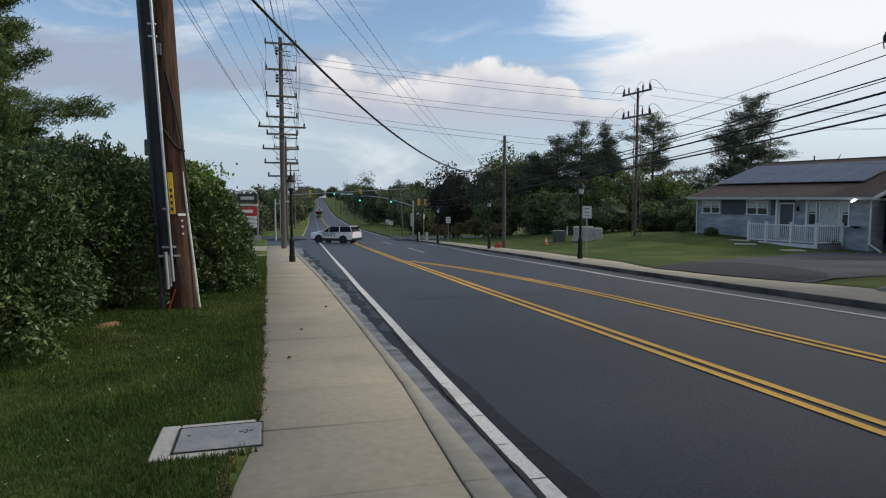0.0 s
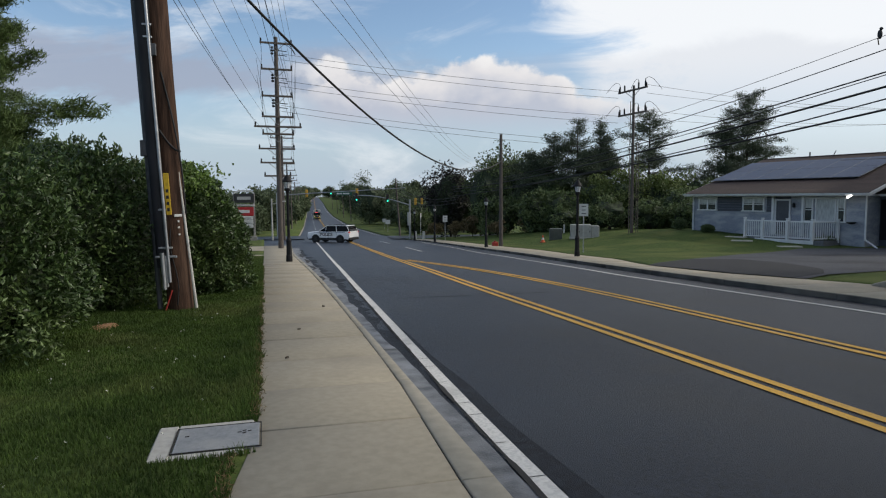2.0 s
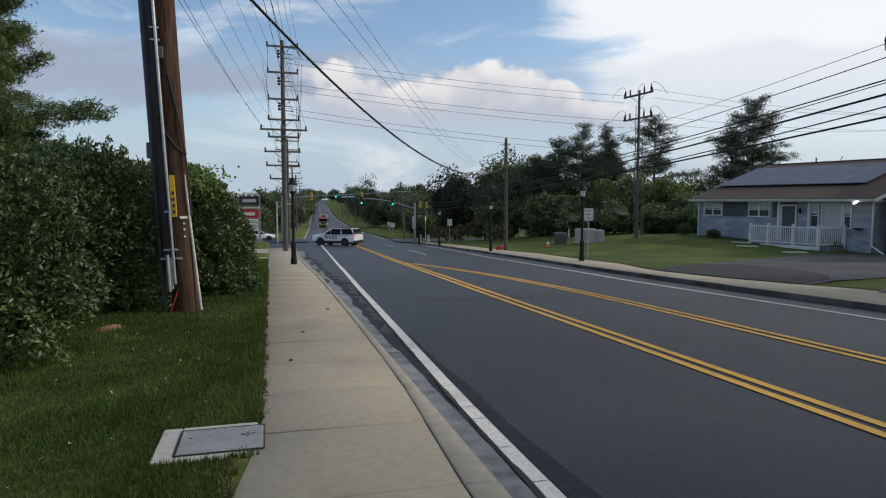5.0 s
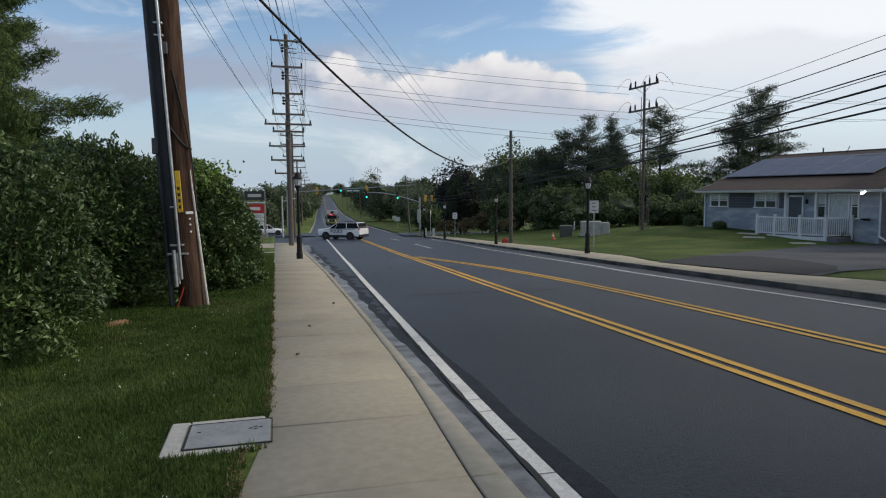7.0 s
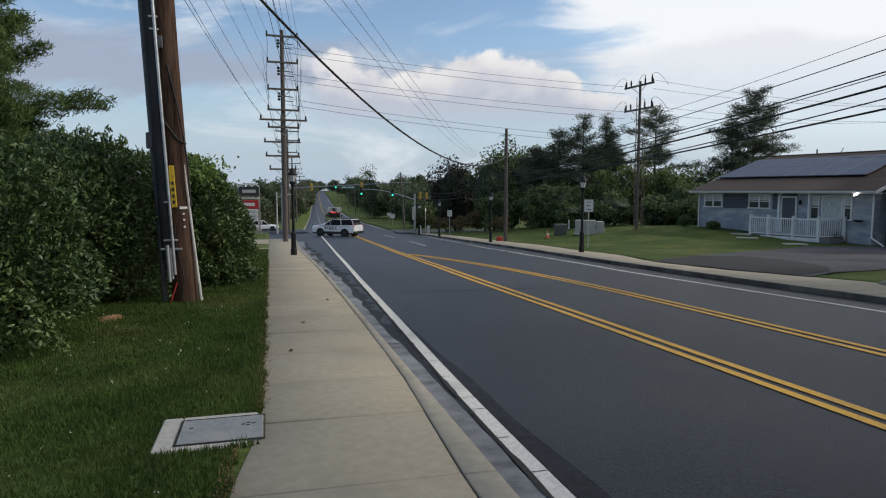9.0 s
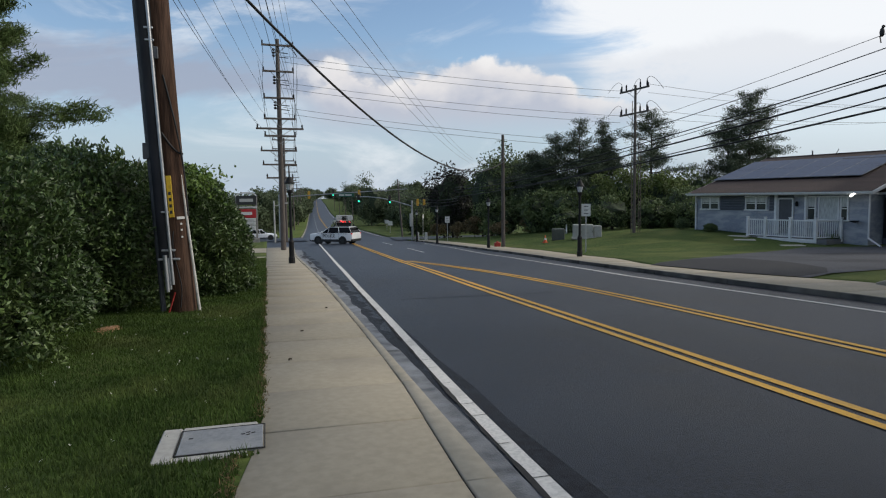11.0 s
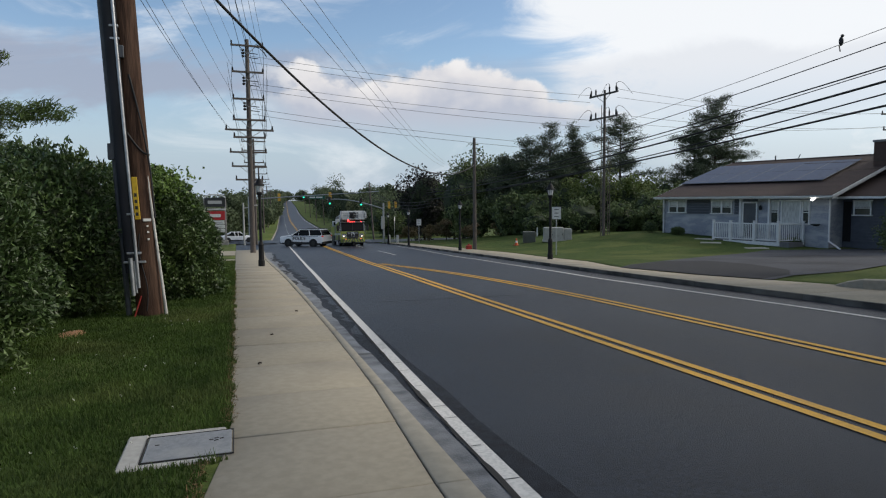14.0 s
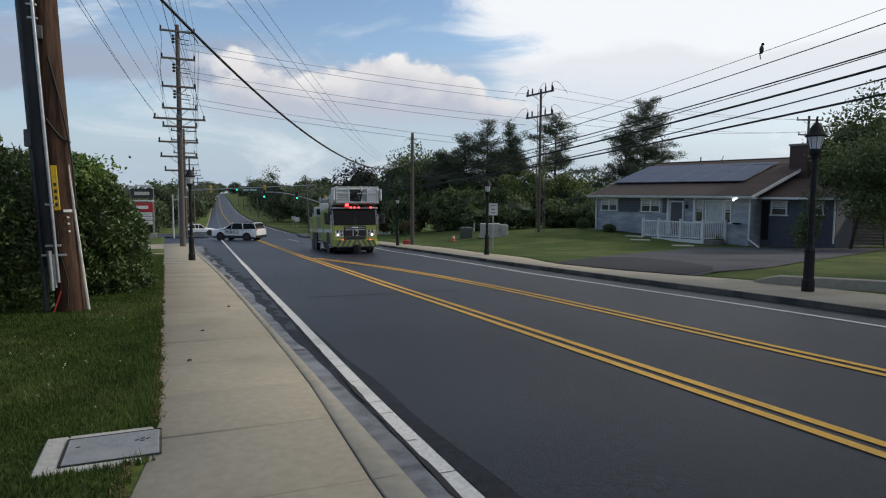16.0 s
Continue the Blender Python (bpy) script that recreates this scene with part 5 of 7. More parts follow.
ob.matrix_world = pose(10.95, 92.3, 2.1, 0, 0, -15)
tagged(ob, "green street name sign hung on the mast arm", "street sign")
bm = bmesh.new()
for k, w in ((-0.62, 0.75), (0.35, 0.9)):
    box(bm, (k, -0.026, 0.0), (w, 0.012, 0.2))
part("lettering_bar", bm, M["sign_white"], ob)
mast = thing("signal_mast", "curved galvanised mast arm reaching over the road from the east", "signal mast", ground(17.4, 78.2))
zl = float(land(17.4, 78.2))
bm = bmesh.new()
rod(bm, (0, 0, -0.3), (0, 0, 1.25 - zl), 0.14, 0.11, 10)
part("post", bm, M["steel"], mast)
pts = [Vector((-6.2 * t, 5.4 * t, 0.55 - zl + 1.25 * math.sin(min(1, t * 1.15) * math.pi / 2))) for t in np.linspace(0, 1, 14)]
vs, fs = tube_arrays(pts, 0.06, 8)
raw("arm", vs, fs, M["steel"], mast)
for x, y, z, lit in ((15.0, 80.3, 1.42, 1), (11.5, 83.3, 1.58, 1)):
    signal_head(pose(x, y, z), "signal_black", 1, lit)
for x, y in ((18.2, 78.6), (19.35, 79.9)):
    signal_head(pose(x, y, 1.0) @ Matrix.Scale(0.8, 4), "signal_yellow", -1, 0)
bm = bmesh.new()
box(bm, (-0.2, -0.15, 1.35), (0.38, 0.3, 1.6), bevel=0.03)
ob = part("control_box", bm, M["sign_back"])
ob.matrix_world = ground(17.4, 78.0, 1.1)
tagged(ob, "pale control box fixed to the signal post", "control box")


# ---- signs and small fixtures ----
def post_sign(m, h, w, ph, label, bars=3, post="sign_back"):
    s = thing("road_sign", label, "road sign", m, "road signs")
    bm = bmesh.new()
    box(bm, (0, 0.03, h / 2 - 0.15), (0.06, 0.045, h + 0.3), bevel=0.006)
    part("post", bm, M[post], s)
    bm = bmesh.new()
    box(bm, (0, 0, h - ph / 2), (w, 0.012, ph), bevel=0.003)
    plate = part("plate", bm, M["sign_white"], s)
    for k in range(bars):
        bm = bmesh.new()
        box(bm, (0, -0.009, h - ph * (k + 0.7) / (bars + 0.4)), (w * 0.5, 0.005, ph * 0.06))
        part("lettering_bar", bm, M["grey_pipe"], plate)
    return s


post_sign(ground(16.6, 31.5, rz=-25), 2.6, 0.48, 0.66, "white rectangular parking sign on a steel post")
post_sign(ground(18.5, 66.0, rz=-15), 2.55, 0.5, 0.66, "white rectangular sign on a pale post", 2)
post_sign(ground(21.5, 89.5, rz=60), 3.3, 0.45, 0.6, "narrow sign on a pale post by the signals", 0, "sign_white")
post_sign(ground(25.4, 140, rz=-15), 2.2, 0.9, 0.8, "small white sign in the verge", 0)
post_sign(ground(22.4, 120, rz=-15), 2.2, 0.9, 0.8, "small white sign in the verge", 0)
cab = thing("utility_cabinet", "pale beige steel utility cabinet on the lawn", "utility cabinet", ground(23.2, 43.9, rz=-24))
bm = bmesh.new()
box(bm, (-0.28, 0, 0.5), (1.5, 0.9, 1.04), bevel=0.03)
part("body", bm, M["cabinet"], cab)
bm = bmesh.new()
box(bm, (0.78, 0, 0.46), (0.58, 0.8, 0.94), bevel=0.03)
part("side_unit", bm, M["cabinet"], cab)
bm = bmesh.new()
box(bm, (0.05, 0, 0.0), (2.3, 1.1, 0.14), bevel=0.01)
part("plinth", bm, M["apron"], cab)
for x in (-0.65, 0.1):
    bm = bmesh.new()
    box(bm, (x, -0.457, 0.52), (0.68, 0.02, 0.9), bevel=0.006)
    d = part("door", bm, M["cabinet"], cab)
    bm = bmesh.new()
    box(bm, (x + 0.26, -0.475, 0.5), (0.03, 0.025, 0.13), bevel=0.004)
    part("handle", bm, M["black"], d)
cab = thing("transformer_box", "dull green louvred equipment box on the lawn", "equipment box", ground(22.0, 46.3, rz=-24))
bm = bmesh.new()
box(bm, (0, 0, 0.42), (0.98, 0.8, 0.9), bevel=0.03)
part("body", bm, M["cabinet_dark"], cab)
for k in range(6):
    bm = bmesh.new()
    box(bm, (-0.38 + 0.15 * k, -0.41, 0.42), (0.05, 0.03, 0.7))
    part("slat", bm, M["cabinet_dark"], cab)
cone = thing("traffic_cone", "orange traffic cone with a white band on grass", "traffic cone", ground(20.4, 45.2))
bm = bmesh.new()
box(bm, (0, 0, 0.02), (0.36, 0.36, 0.05), bevel=0.012)
part("base", bm, M["orange"], cone)
bm = bmesh.new()
lathe(bm, [(0.14, 0.04), (0.10, 0.22)], 14)
part("body", bm, M["orange"], cone)
bm = bmesh.new()
lathe(bm, [(0.068, 0.36), (0.03, 0.55)], 14)
part("tip", bm, M["orange"], cone)
bm = bmesh.new()
lathe(bm, [(0.10, 0.22), (0.068, 0.36)], 14)
part("band", bm, M["sign_white"], cone, "white reflective band")
hyd = thing("valve_box", "small red painted valve housing beside the pole", "valve box", ground(16.2, 44.3))
bm = bmesh.new()
box(bm, (0, 0, 0.13), (0.42, 0.3, 0.34), bevel=0.04)
part("body", bm, M["red_tag"], hyd)
bm = bmesh.new()
lathe(bm, [(0.1, 0.28), (0.09, 0.36), (0.03, 0.4)], 10)
part("cap", bm, M["red_tag"], hyd)
for x, y, h, w in ((25.5, 52.0, 0.75, 0.12), (18.6, 76, 0.9, 0.35), (17.0, 73.5, 0.95, 0.3)):
    bm = bmesh.new()
    box(bm, (0, 0, h / 2 - 0.1), (w, 0.12, h + 0.2), bevel=0.02, taper=(0.85, 0.85))
    ob = part("marker_post", bm, M["sign_white"])
    ob.matrix_world = ground(x, y)
    tagged(ob, "pale utility marker post in the grass", "marker post", "marker posts")

# roadside sign of the shops
M["sign_red"] = material("sign_red", (0.42, 0.015, 0.02), 0.45)
M["sign_dark"] = material("sign_dark", (0.02, 0.022, 0.024), 0.45)
M["stone"] = material("sign_masonry", (0.28, 0.27, 0.25), 0.85, second=(0.2, 0.19, 0.18), scale=6, bump=0.3)
mon = thing("pylon_sign", "shopping centre sign with arched top and red panel", "pylon sign", ground(-2.25, 78.4))
z0 = -float(land(-2.25, 78.4))
for name, zc, w, h, mat, lab in (("panel", 1.55, 2.25, 1.05, "sign_dark", "dark name panel"), ("panel", 0.72, 2.35, 0.18, "sign_white", ""), ("panel", 0.02, 2.1, 1.0, "sign_red", "red tenant panel"),
                                 ("panel", -0.75, 1.95, 0.4, "sign_white", "white tenant panel"), ("panel", -1.22, 1.95, 0.4, "sign_white", "white tenant panel"), ("panel", -1.69, 1.95, 0.4, "sign_white", "white tenant panel")):
    bm = bmesh.new()
    box(bm, (0, 0, z0 + zc), (w, 0.45, h), bevel=0.02)
    pn = part(name, bm, M[mat], mon, lab)
    bm = bmesh.new()
    ws = 1.2 if mat == "sign_red" else 1.5
    box(bm, (0, -0.235, z0 + zc), (ws, 0.02, min(0.36, h * 0.4)), bevel=0.004)
    part("lettering_bar", bm, M["sign_white"] if mat in ("sign_red",) else M["sign_back"], pn)
bm = bmesh.new()
arc = [(1.2 * math.cos(a), z0 + 2.05 + 0.45 * math.sin(a)) for a in np.linspace(0, math.pi, 13)]
slab(bm, arc + [(x * 0.86, z0 + 2.05 + (z - z0 - 2.05) * 0.66) for x, z in arc[::-1]], 0.4)
part("arch", bm, M["sign_white"], mon)
bm = bmesh.new()
for x in (-1.1, 1.1):
    box(bm, (x, 0, (z0 + 2.0) / 2 - 0.1), (0.22, 0.4, z0 + 2.2), bevel=0.02)
part("frame", bm, M["stone"], mon)
bm = bmesh.new()
box(bm, (0, 0, 0.15), (2.7, 0.8, 0.7), bevel=0.03)
part("plinth", bm, M["stone"], mon)
# lamp standard at the corner
std = thing("signal_post", "pale steel corner post with a short bracket", "signal post", ground(0.9, 83.0))
zt = 1.45 - float(land(0.9, 83.0))
bm = bmesh.new()
rod(bm, (0, 0, -0.2), (0, 0, zt), 0.12, 0.09, 10)
part("post", bm, M["sign_back"], std)
bm = bmesh.new()
rod(bm, (0, 0, zt - 0.7), (1.2, -0.2, zt - 0.35), 0.05, n=6)
box(bm, (1.4, -0.2, zt - 0.33), (0.6, 0.3, 0.16), bevel=0.03)
part("bracket", bm, M["sign_back"], std)

# bird on the wire
M["feather"] = material("dark_feather", (0.02, 0.02, 0.022), 0.7)
bird = thing("bird", "dark bird perched upright on an overhead wire", "bird", pose(17.31, 15.0, 6.10) @ Matrix.Scale(0.72, 4))
bm = bmesh.new()
bmesh.ops.create_uvsphere(bm, u_segments=10, v_segments=8, radius=1.0)
for v in bm.verts:
    v.co = Vector((v.co.x * 0.085, v.co.y * 0.095, v.co.z * 0.19 + 0.12))
part("body", bm, M["feather"], bird, smooth=True)
bm = bmesh.new()
bmesh.ops.create_uvsphere(bm, u_segments=8, v_segments=6, radius=0.065, matrix=pose(0.02, -0.03, 0.34))
rod(bm, (0.03, -0.08, 0.34), (0.04, -0.13, 0.33), 0.018, 0.003, 6)
part("head", bm, M["feather"], bird, smooth=True)
bm = bmesh.new()
box(bm, (-0.01, 0.05, -0.16), (0.06, 0.02, 0.28), (-12, 0, 0), 0.006)
part("tail", bm, M["feather"], bird)

# ---- the house: local x runs along the front from its far end, local y to the back, heights are in the world ----
M["wall_pale"] = material("painted_brick_pale", (0.33, 0.35, 0.39), 0.8, second=(0.22, 0.24, 0.285), scale=8, stretch=(1, 1, 3), bump=0.4, bump_scale=14, stain=(0.44, 0.445, 0.46), stain_scale=0.8, stain_spread=(0.46, 0.66))
M["siding"] = material("siding_slate", (0.085, 0.095, 0.118), 0.7, second=(0.068, 0.076, 0.095), scale=4)
M["trim"] = material("white_trim", (0.74, 0.74, 0.73), 0.5, second=(0.66, 0.66, 0.65), scale=3)
M["shingle"] = material("brown_shingle", (0.044, 0.024, 0.019), 0.9, second=(0.030, 0.018, 0.015), scale=9, stretch=(0.6, 3, 3), bump=0.4, bump_scale=20, stain=(0.058, 0.034, 0.027), stain_scale=0.5)
M["pane"] = material("window_glass", (0.03, 0.035, 0.04), 0.06, second=(0.05, 0.055, 0.06), scale=1.2, spec=0.8)
M["curtain"] = material("drawn_curtain", (0.56, 0.58, 0.56), 0.35, second=(0.34, 0.35, 0.34), scale=3, stretch=(8, 1, 1))
M["solar"] = material("solar_cell", (0.046, 0.074, 0.140), 0.5, second=(0.035, 0.057, 0.11), scale=5, spec=0.1)
M["solar_frame"] = material("panel_frame", (0.17, 0.19, 0.22), 0.6, 0.2)
M["door_paint"] = material("door_blue_grey", (0.085, 0.09, 0.10), 0.65)
M["brick_brown"] = material("brick_brown", (0.10, 0.062, 0.048), 0.9, second=(0.06, 0.038, 0.03), scale=12, stretch=(1, 1, 3), bump=0.4, bump_scale=18)
M["bulb"] = material("porch_flood", (0.9, 0.9, 0.88), 0.3, glow=(1.0, 0.97, 0.92), glow_strength=4.0)
M["deck"] = material("porch_deck", (0.16, 0.16, 0.165), 0.8)
M["fence_wood"] = material("fence_wood", (0.12, 0.105, 0.09), 0.85, second=(0.07, 0.062, 0.055), scale=5, stretch=(0.5, 4, 4), object_random=0.25)
M["post_wood"] = material("post_wood", (0.30, 0.22, 0.13), 0.85, second=(0.22, 0.16, 0.09), scale=5)

HM = pose(29.85, 40.1, 0, 0, 0, -77.13)
L, D, EAVE, RIDGE, RY = 11.9, 13.0, 1.55, 4.18, 8.0
house = thing("house", "single-storey blue-grey house with brown roof and solar panels", "house", HM)
bm = bmesh.new()
box(bm, (L / 2, D / 2, (EAVE - 2.2) / 2), (L, D, EAVE + 2.2), bevel=0.01)
slab_v = slab(bm, [(0, EAVE - 0.02), (D, EAVE - 0.02), (RY, RIDGE - 0.14)], L - 0.06, "x")
bmesh.ops.translate(bm, vec=(L / 2, 0, 0), verts=slab_v)
part("wall", bm, M["wall_pale"], house)
for x0, x1, z0, z1 in ((2.12, 4.02, 0.46, 1.5), (5.82, 6.32, 0.46, 1.5), (6.45, 7.45, -0.95, 1.5)):
    n = int((z1 - z0) / 0.16)
    for k in range(n):
        bm = bmesh.new()
        box(bm, ((x0 + x1) / 2, -0.02, z0 + (k + 0.5) * (z1 - z0) / n), (x1 - x0, 0.03, (z1 - z0) / n - 0.012), (6, 0, 0))
        part("siding_board", bm, M["siding"], house)


def window(x0, x1, z0, z1, panes, mat="pane", y=-0.01, split=True, parent=house):
    bm = bmesh.new()
    t = 0.08
    for c, s in ((((x0 + x1) / 2, y - 0.03, z1), (x1 - x0 + 2 * t, 0.09, t)), (((x0 + x1) / 2, y - 0.04, z0), (x1 - x0 + 2 * t + 0.06, 0.12, t)),
                 ((x0, y - 0.03, (z0 + z1) / 2), (t, 0.09, z1 - z0)), ((x1, y - 0.03, (z0 + z1) / 2), (t, 0.09, z1 - z0))):
        box(bm, c, s, bevel=0.008)
    w = part("window", bm, M["trim"], parent)
    for k in range(panes):
        a, b = x0 + (x1 - x0) * k / panes, x0 + (x1 - x0) * (k + 1) / panes
        bm = bmesh.new()
        box(bm, ((a + b) / 2, y - 0.008, (z0 + z1) / 2), (b - a, 0.02, z1 - z0))
        part("pane", bm, M[mat], w)
        if k:
            bm = bmesh.new()
            box(bm, (a, y - 0.03, (z0 + z1) / 2), (0.10, 0.07, z1 - z0))
            part("mullion", bm, M["trim"], w)
        if split:
            bm = bmesh.new()
            box(bm, ((a + b) / 2, y - 0.013, z0 + (z1 - z0) * 0.77), (b - a - 0.06, 0.02, (z1 - z0) * 0.40))
            part("blind", bm, M["curtain"], w)
            bm = bmesh.new()
            box(bm, ((a + b) / 2, y - 0.025, (z0 + z1) / 2), (b - a, 0.05, 0.05))
            part("glazing_bar", bm, M["trim"], w)
    return w


window(0.57, 2.0, 0.52, 1.36, 2)
window(4.12, 5.62, 0.50, 1.38, 2)
window(8.35, 8.85, -0.05, 1.34, 1)
window(9.05, 10.22, -0.05, 1.34, 1, "curtain", split=False)
window(10.35, 10.75, -0.05, 1.34, 1)
bm = bmesh.new()
box(bm, (6.95, -0.05, 0.12), (0.86, 0.05, 2.1), bevel=0.01)
door = part("front_door", bm, M["door_paint"], house, "dark blue-grey front door")
bm = bmesh.new()
for x in (6.47, 7.43):
    box(bm, (x, -0.06, 0.14), (0.09, 0.08, 2.2))
box(bm, (6.95, -0.06, 1.24), (1.05, 0.08, 0.09))
part("door_frame", bm, M["trim"], house)
bm = bmesh.new()
rod(bm, (7.28, -0.09, 0.05), (7.28, -0.13, 0.05), 0.035, n=8)
part("door_knob", bm, M["steel"], door)
bm = bmesh.new()
lathe(bm, [(0.03, -0.12), (0.085, -0.08), (0.085, 0.1), (0.02, 0.2)], 8, (7.72, -0.14, 0.88))
part("wall_lantern", bm, M["black"], house, "black wall lantern")
bm = bmesh.new()
rod(bm, (11.3, -0.03, -0.12), (11.3, -0.30, -0.05), 0.03, n=6)
lathe(bm, [(0.05, -0.06), (0.24, 0.02), (0.26, 0.06)], 14, (11.3, -0.34, -0.08))
part("dish", bm, M["black"], house, "small dark round dish")

# roof planes with thickness and overhang
oh, oxl, oxr, th = 0.75, 0.12, 0.5, 0.16
EDGE = EAVE + 0.10
slope = (RIDGE + 0.12 - EDGE) / (RY + oh)
mid, long = (L + oxr - oxl) / 2, L + oxl + oxr
for prof in ([(-oh, EDGE), (RY, RIDGE + 0.12), (RY, RIDGE + 0.12 - th), (-oh, EDGE - th)], [(D + oh, EDGE), (RY, RIDGE + 0.12), (RY, RIDGE + 0.12 - th), (D + oh, EDGE - th)]):
    bm = bmesh.new()
    vs = slab(bm, prof, long, "x")
    bmesh.ops.translate(bm, vec=(mid, 0, 0), verts=vs)
    part("roof", bm, M["shingle"], house, "brown shingle roof slope")
bm = bmesh.new()
box(bm, (mid, RY, RIDGE + 0.125), (long, 0.28, 0.04), bevel=0.01)
part("ridge_cap", bm, M["shingle"], house)
bm = bmesh.new()
box(bm, (mid, -oh - 0.02, EDGE - 0.10), (long, 0.06, 0.15), bevel=0.01)
part("fascia", bm, M["trim"], house, "white fascia board")
bm = bmesh.new()
slab_v = slab(bm, [(-oh - 0.05, EDGE - 0.13), (-oh - 0.16, EDGE - 0.11), (-oh - 0.18, EDGE - 0.02), (-oh - 0.155, EDGE - 0.02), (-oh - 0.14, EDGE - 0.09), (-oh - 0.05, EDGE - 0.11)], long + 0.06, "x")
bmesh.ops.translate(bm, vec=(mid, 0, 0), verts=slab_v)
part("eaves_gutter", bm, M["trim"], house, "white metal eaves gutter")
bm = bmesh.new()
box(bm, (mid, -oh / 2, EAVE - 0.06), (long - 0.1, oh, 0.05))
part("soffit", bm, M["trim"], house)
for x in (L + oxr + 0.02, -oxl - 0.02):
    for ya, yb in ((-oh, RY), (D + oh, RY)):
        bm = bmesh.new()
        slab_v = slab(bm, [(ya, EDGE - 0.20), (ya, EDGE - 0.01), (yb, RIDGE + 0.11), (yb, RIDGE - 0.08)], 0.05, "x")
        bmesh.ops.translate(bm, vec=(x, 0, 0), verts=slab_v)
        part("rake_board", bm, M["trim"], house)
# solar array
up = Vector((0, RY + oh, RIDGE + 0.12 - EDGE)).normalized()
ang = math.degrees(math.atan2(up.z, up.y))
o = Vector((0, -oh, EDGE))
for i in range(6):
    for j in range(2):
        c = o + up * (2.80 + 2.36 * j + 1.18) + Vector((-0.02 + 1.735 * (i + 0.5), 0, 0)) + Vector((0, -math.sin(radians(ang)), math.cos(radians(ang)))) * 0.13
        bm = bmesh.new()
        box(bm, c, (1.715 if i % 2 else 1.725, 2.34, 0.04), (ang, 0, 0), 0.006)
        pn = part("solar_panel", bm, M["solar_frame"], house, "dark blue solar panel")
        bm = bmesh.new()
        box(bm, c + Vector((0, 0, 0.006)), (1.66, 2.30, 0.04), (ang, 0, 0))
        part("cell_face", bm, M["solar"], pn)
bm = bmesh.new()
box(bm, (5.2, 2.02, 2.30), (10.3, 0.04, 0.12), (ang, 0, 0))
part("array_skirt", bm, M["black"], house, "dark skirt under the solar panels")
bm = bmesh.new()
box(bm, (L + 0.33, 5.5, 2.0), (1.12, 0.9, 5.8), bevel=0.02)
ch = part("chimney", bm, M["brick_brown"], house, "brown brick chimney at the gable")
bm = bmesh.new()
box(bm, (L + 0.33, 5.5, 4.93), (1.24, 1.02, 0.14), bevel=0.02)
part("cap", bm, M["stone"], ch)
bm = bmesh.new()
rod(bm, (3.5, RY, RIDGE), (3.5, RY, RIDGE + 0.45), 0.05, n=8)
part("roof_vent", bm, M["grey_pipe"], house)
bm = bmesh.new()
rod(bm, (5.4, RY - 0.4, RIDGE), (5.62, RY - 0.4, RIDGE + 0.42), 0.03, n=6)
part("roof_antenna", bm, M["grey_pipe"], house)
# set-back wing with its own lower roof
WX, WY = 16.2, 1.4
bm = bmesh.new()
box(bm, ((L + WX) / 2, (WY + D) / 2, (EAVE - 2.2) / 2), (WX - L, D - WY, EAVE + 2.2), bevel=0.01)
slab_v = slab(bm, [(WY, EAVE - 0.02), (D, EAVE - 0.02), (RY, 3.4)], WX - L - 0.06, "x")
bmesh.ops.translate(bm, vec=((L + WX) / 2, 0, 0), verts=slab_v)
part("wing_wall", bm, M["siding"], house, "dark slate wall of the set-back wing")
for yb in (WY - 0.6, D + 0.5):
    bm = bmesh.new()
    slab_v = slab(bm, [(yb, EAVE + 0.02), (RY, 3.72), (RY, 3.58), (yb, EAVE - 0.12)], WX - L + 0.45, "x")
    bmesh.ops.translate(bm, vec=((L + WX) / 2 + 0.2, 0, 0), verts=slab_v)
    part("wing_roof", bm, M["shingle"], house, "brown shingle roof of the wing")
bm = bmesh.new()
box(bm, ((L + WX) / 2 + 0.2, WY - 0.62, EAVE - 0.05), (WX - L + 0.45, 0.06, 0.13), bevel=0.01)
part("wing_fascia", bm, M["trim"], house)
for k in range(15):
    bm = bmesh.new()
    box(bm, ((L + WX) / 2 + 0.03, WY - 0.012, -1.15 + 0.17 * (k + 0.5)), (WX - L - 0.06, 0.025, 0.158), (5, 0, 0))
    part("siding_board", bm, M["siding"], house)
window(12.55, 13.45, 0.48, 1.32, 1, y=WY - 0.035)
window(14.9, 15.5, 0.55, 1.32, 1, y=WY - 0.035)
bm = bmesh.new()
box(bm, (12.18, WY - 0.05, 0.1), (0.42, 0.06, 2.3), bevel=0.01)
part("side_door", bm, M["black"], house, "dark side door")
for x, y, foot in ((0.12, -0.10, 0), (L + 0.04, -0.06, 1), (WX - 0.06, WY - 0.1, 0)):
    bm = bmesh.new()
    zb = -1.0 if x < 1 else -1.05
    box(bm, (x, y, (EAVE + zb) / 2), (0.08, 0.09, EAVE - zb), bevel=0.01)
    rod(bm, (x, y, EAVE - 0.06), (x, y - oh * 0.8, EAVE + 0.02), 0.035, n=6)
    if foot:
        rod(bm, (x, y, zb + 0.05), (x + 1.05, y - 0.75, zb - 0.32), 0.05, n=6)
    part("downspout", bm, M["trim"], house)
bm = bmesh.new()
rod(bm, (L - 0.5, -0.70, EAVE - 0.06), (L - 0.5, -0.84, EAVE - 0.14), 0.05, n=8)
bmesh.ops.create_uvsphere(bm, u_segments=10, v_segments=8, radius=0.065, matrix=pose(L - 0.56, -0.86, EAVE - 0.16))
bmesh.ops.create_uvsphere(bm, u_segments=10, v_segments=8, radius=0.055, matrix=pose(L - 0.40, -0.86, EAVE - 0.07))
part("flood_lamp", bm, M["bulb"], house, "lit white twin flood lamp under the eave", smooth=True)

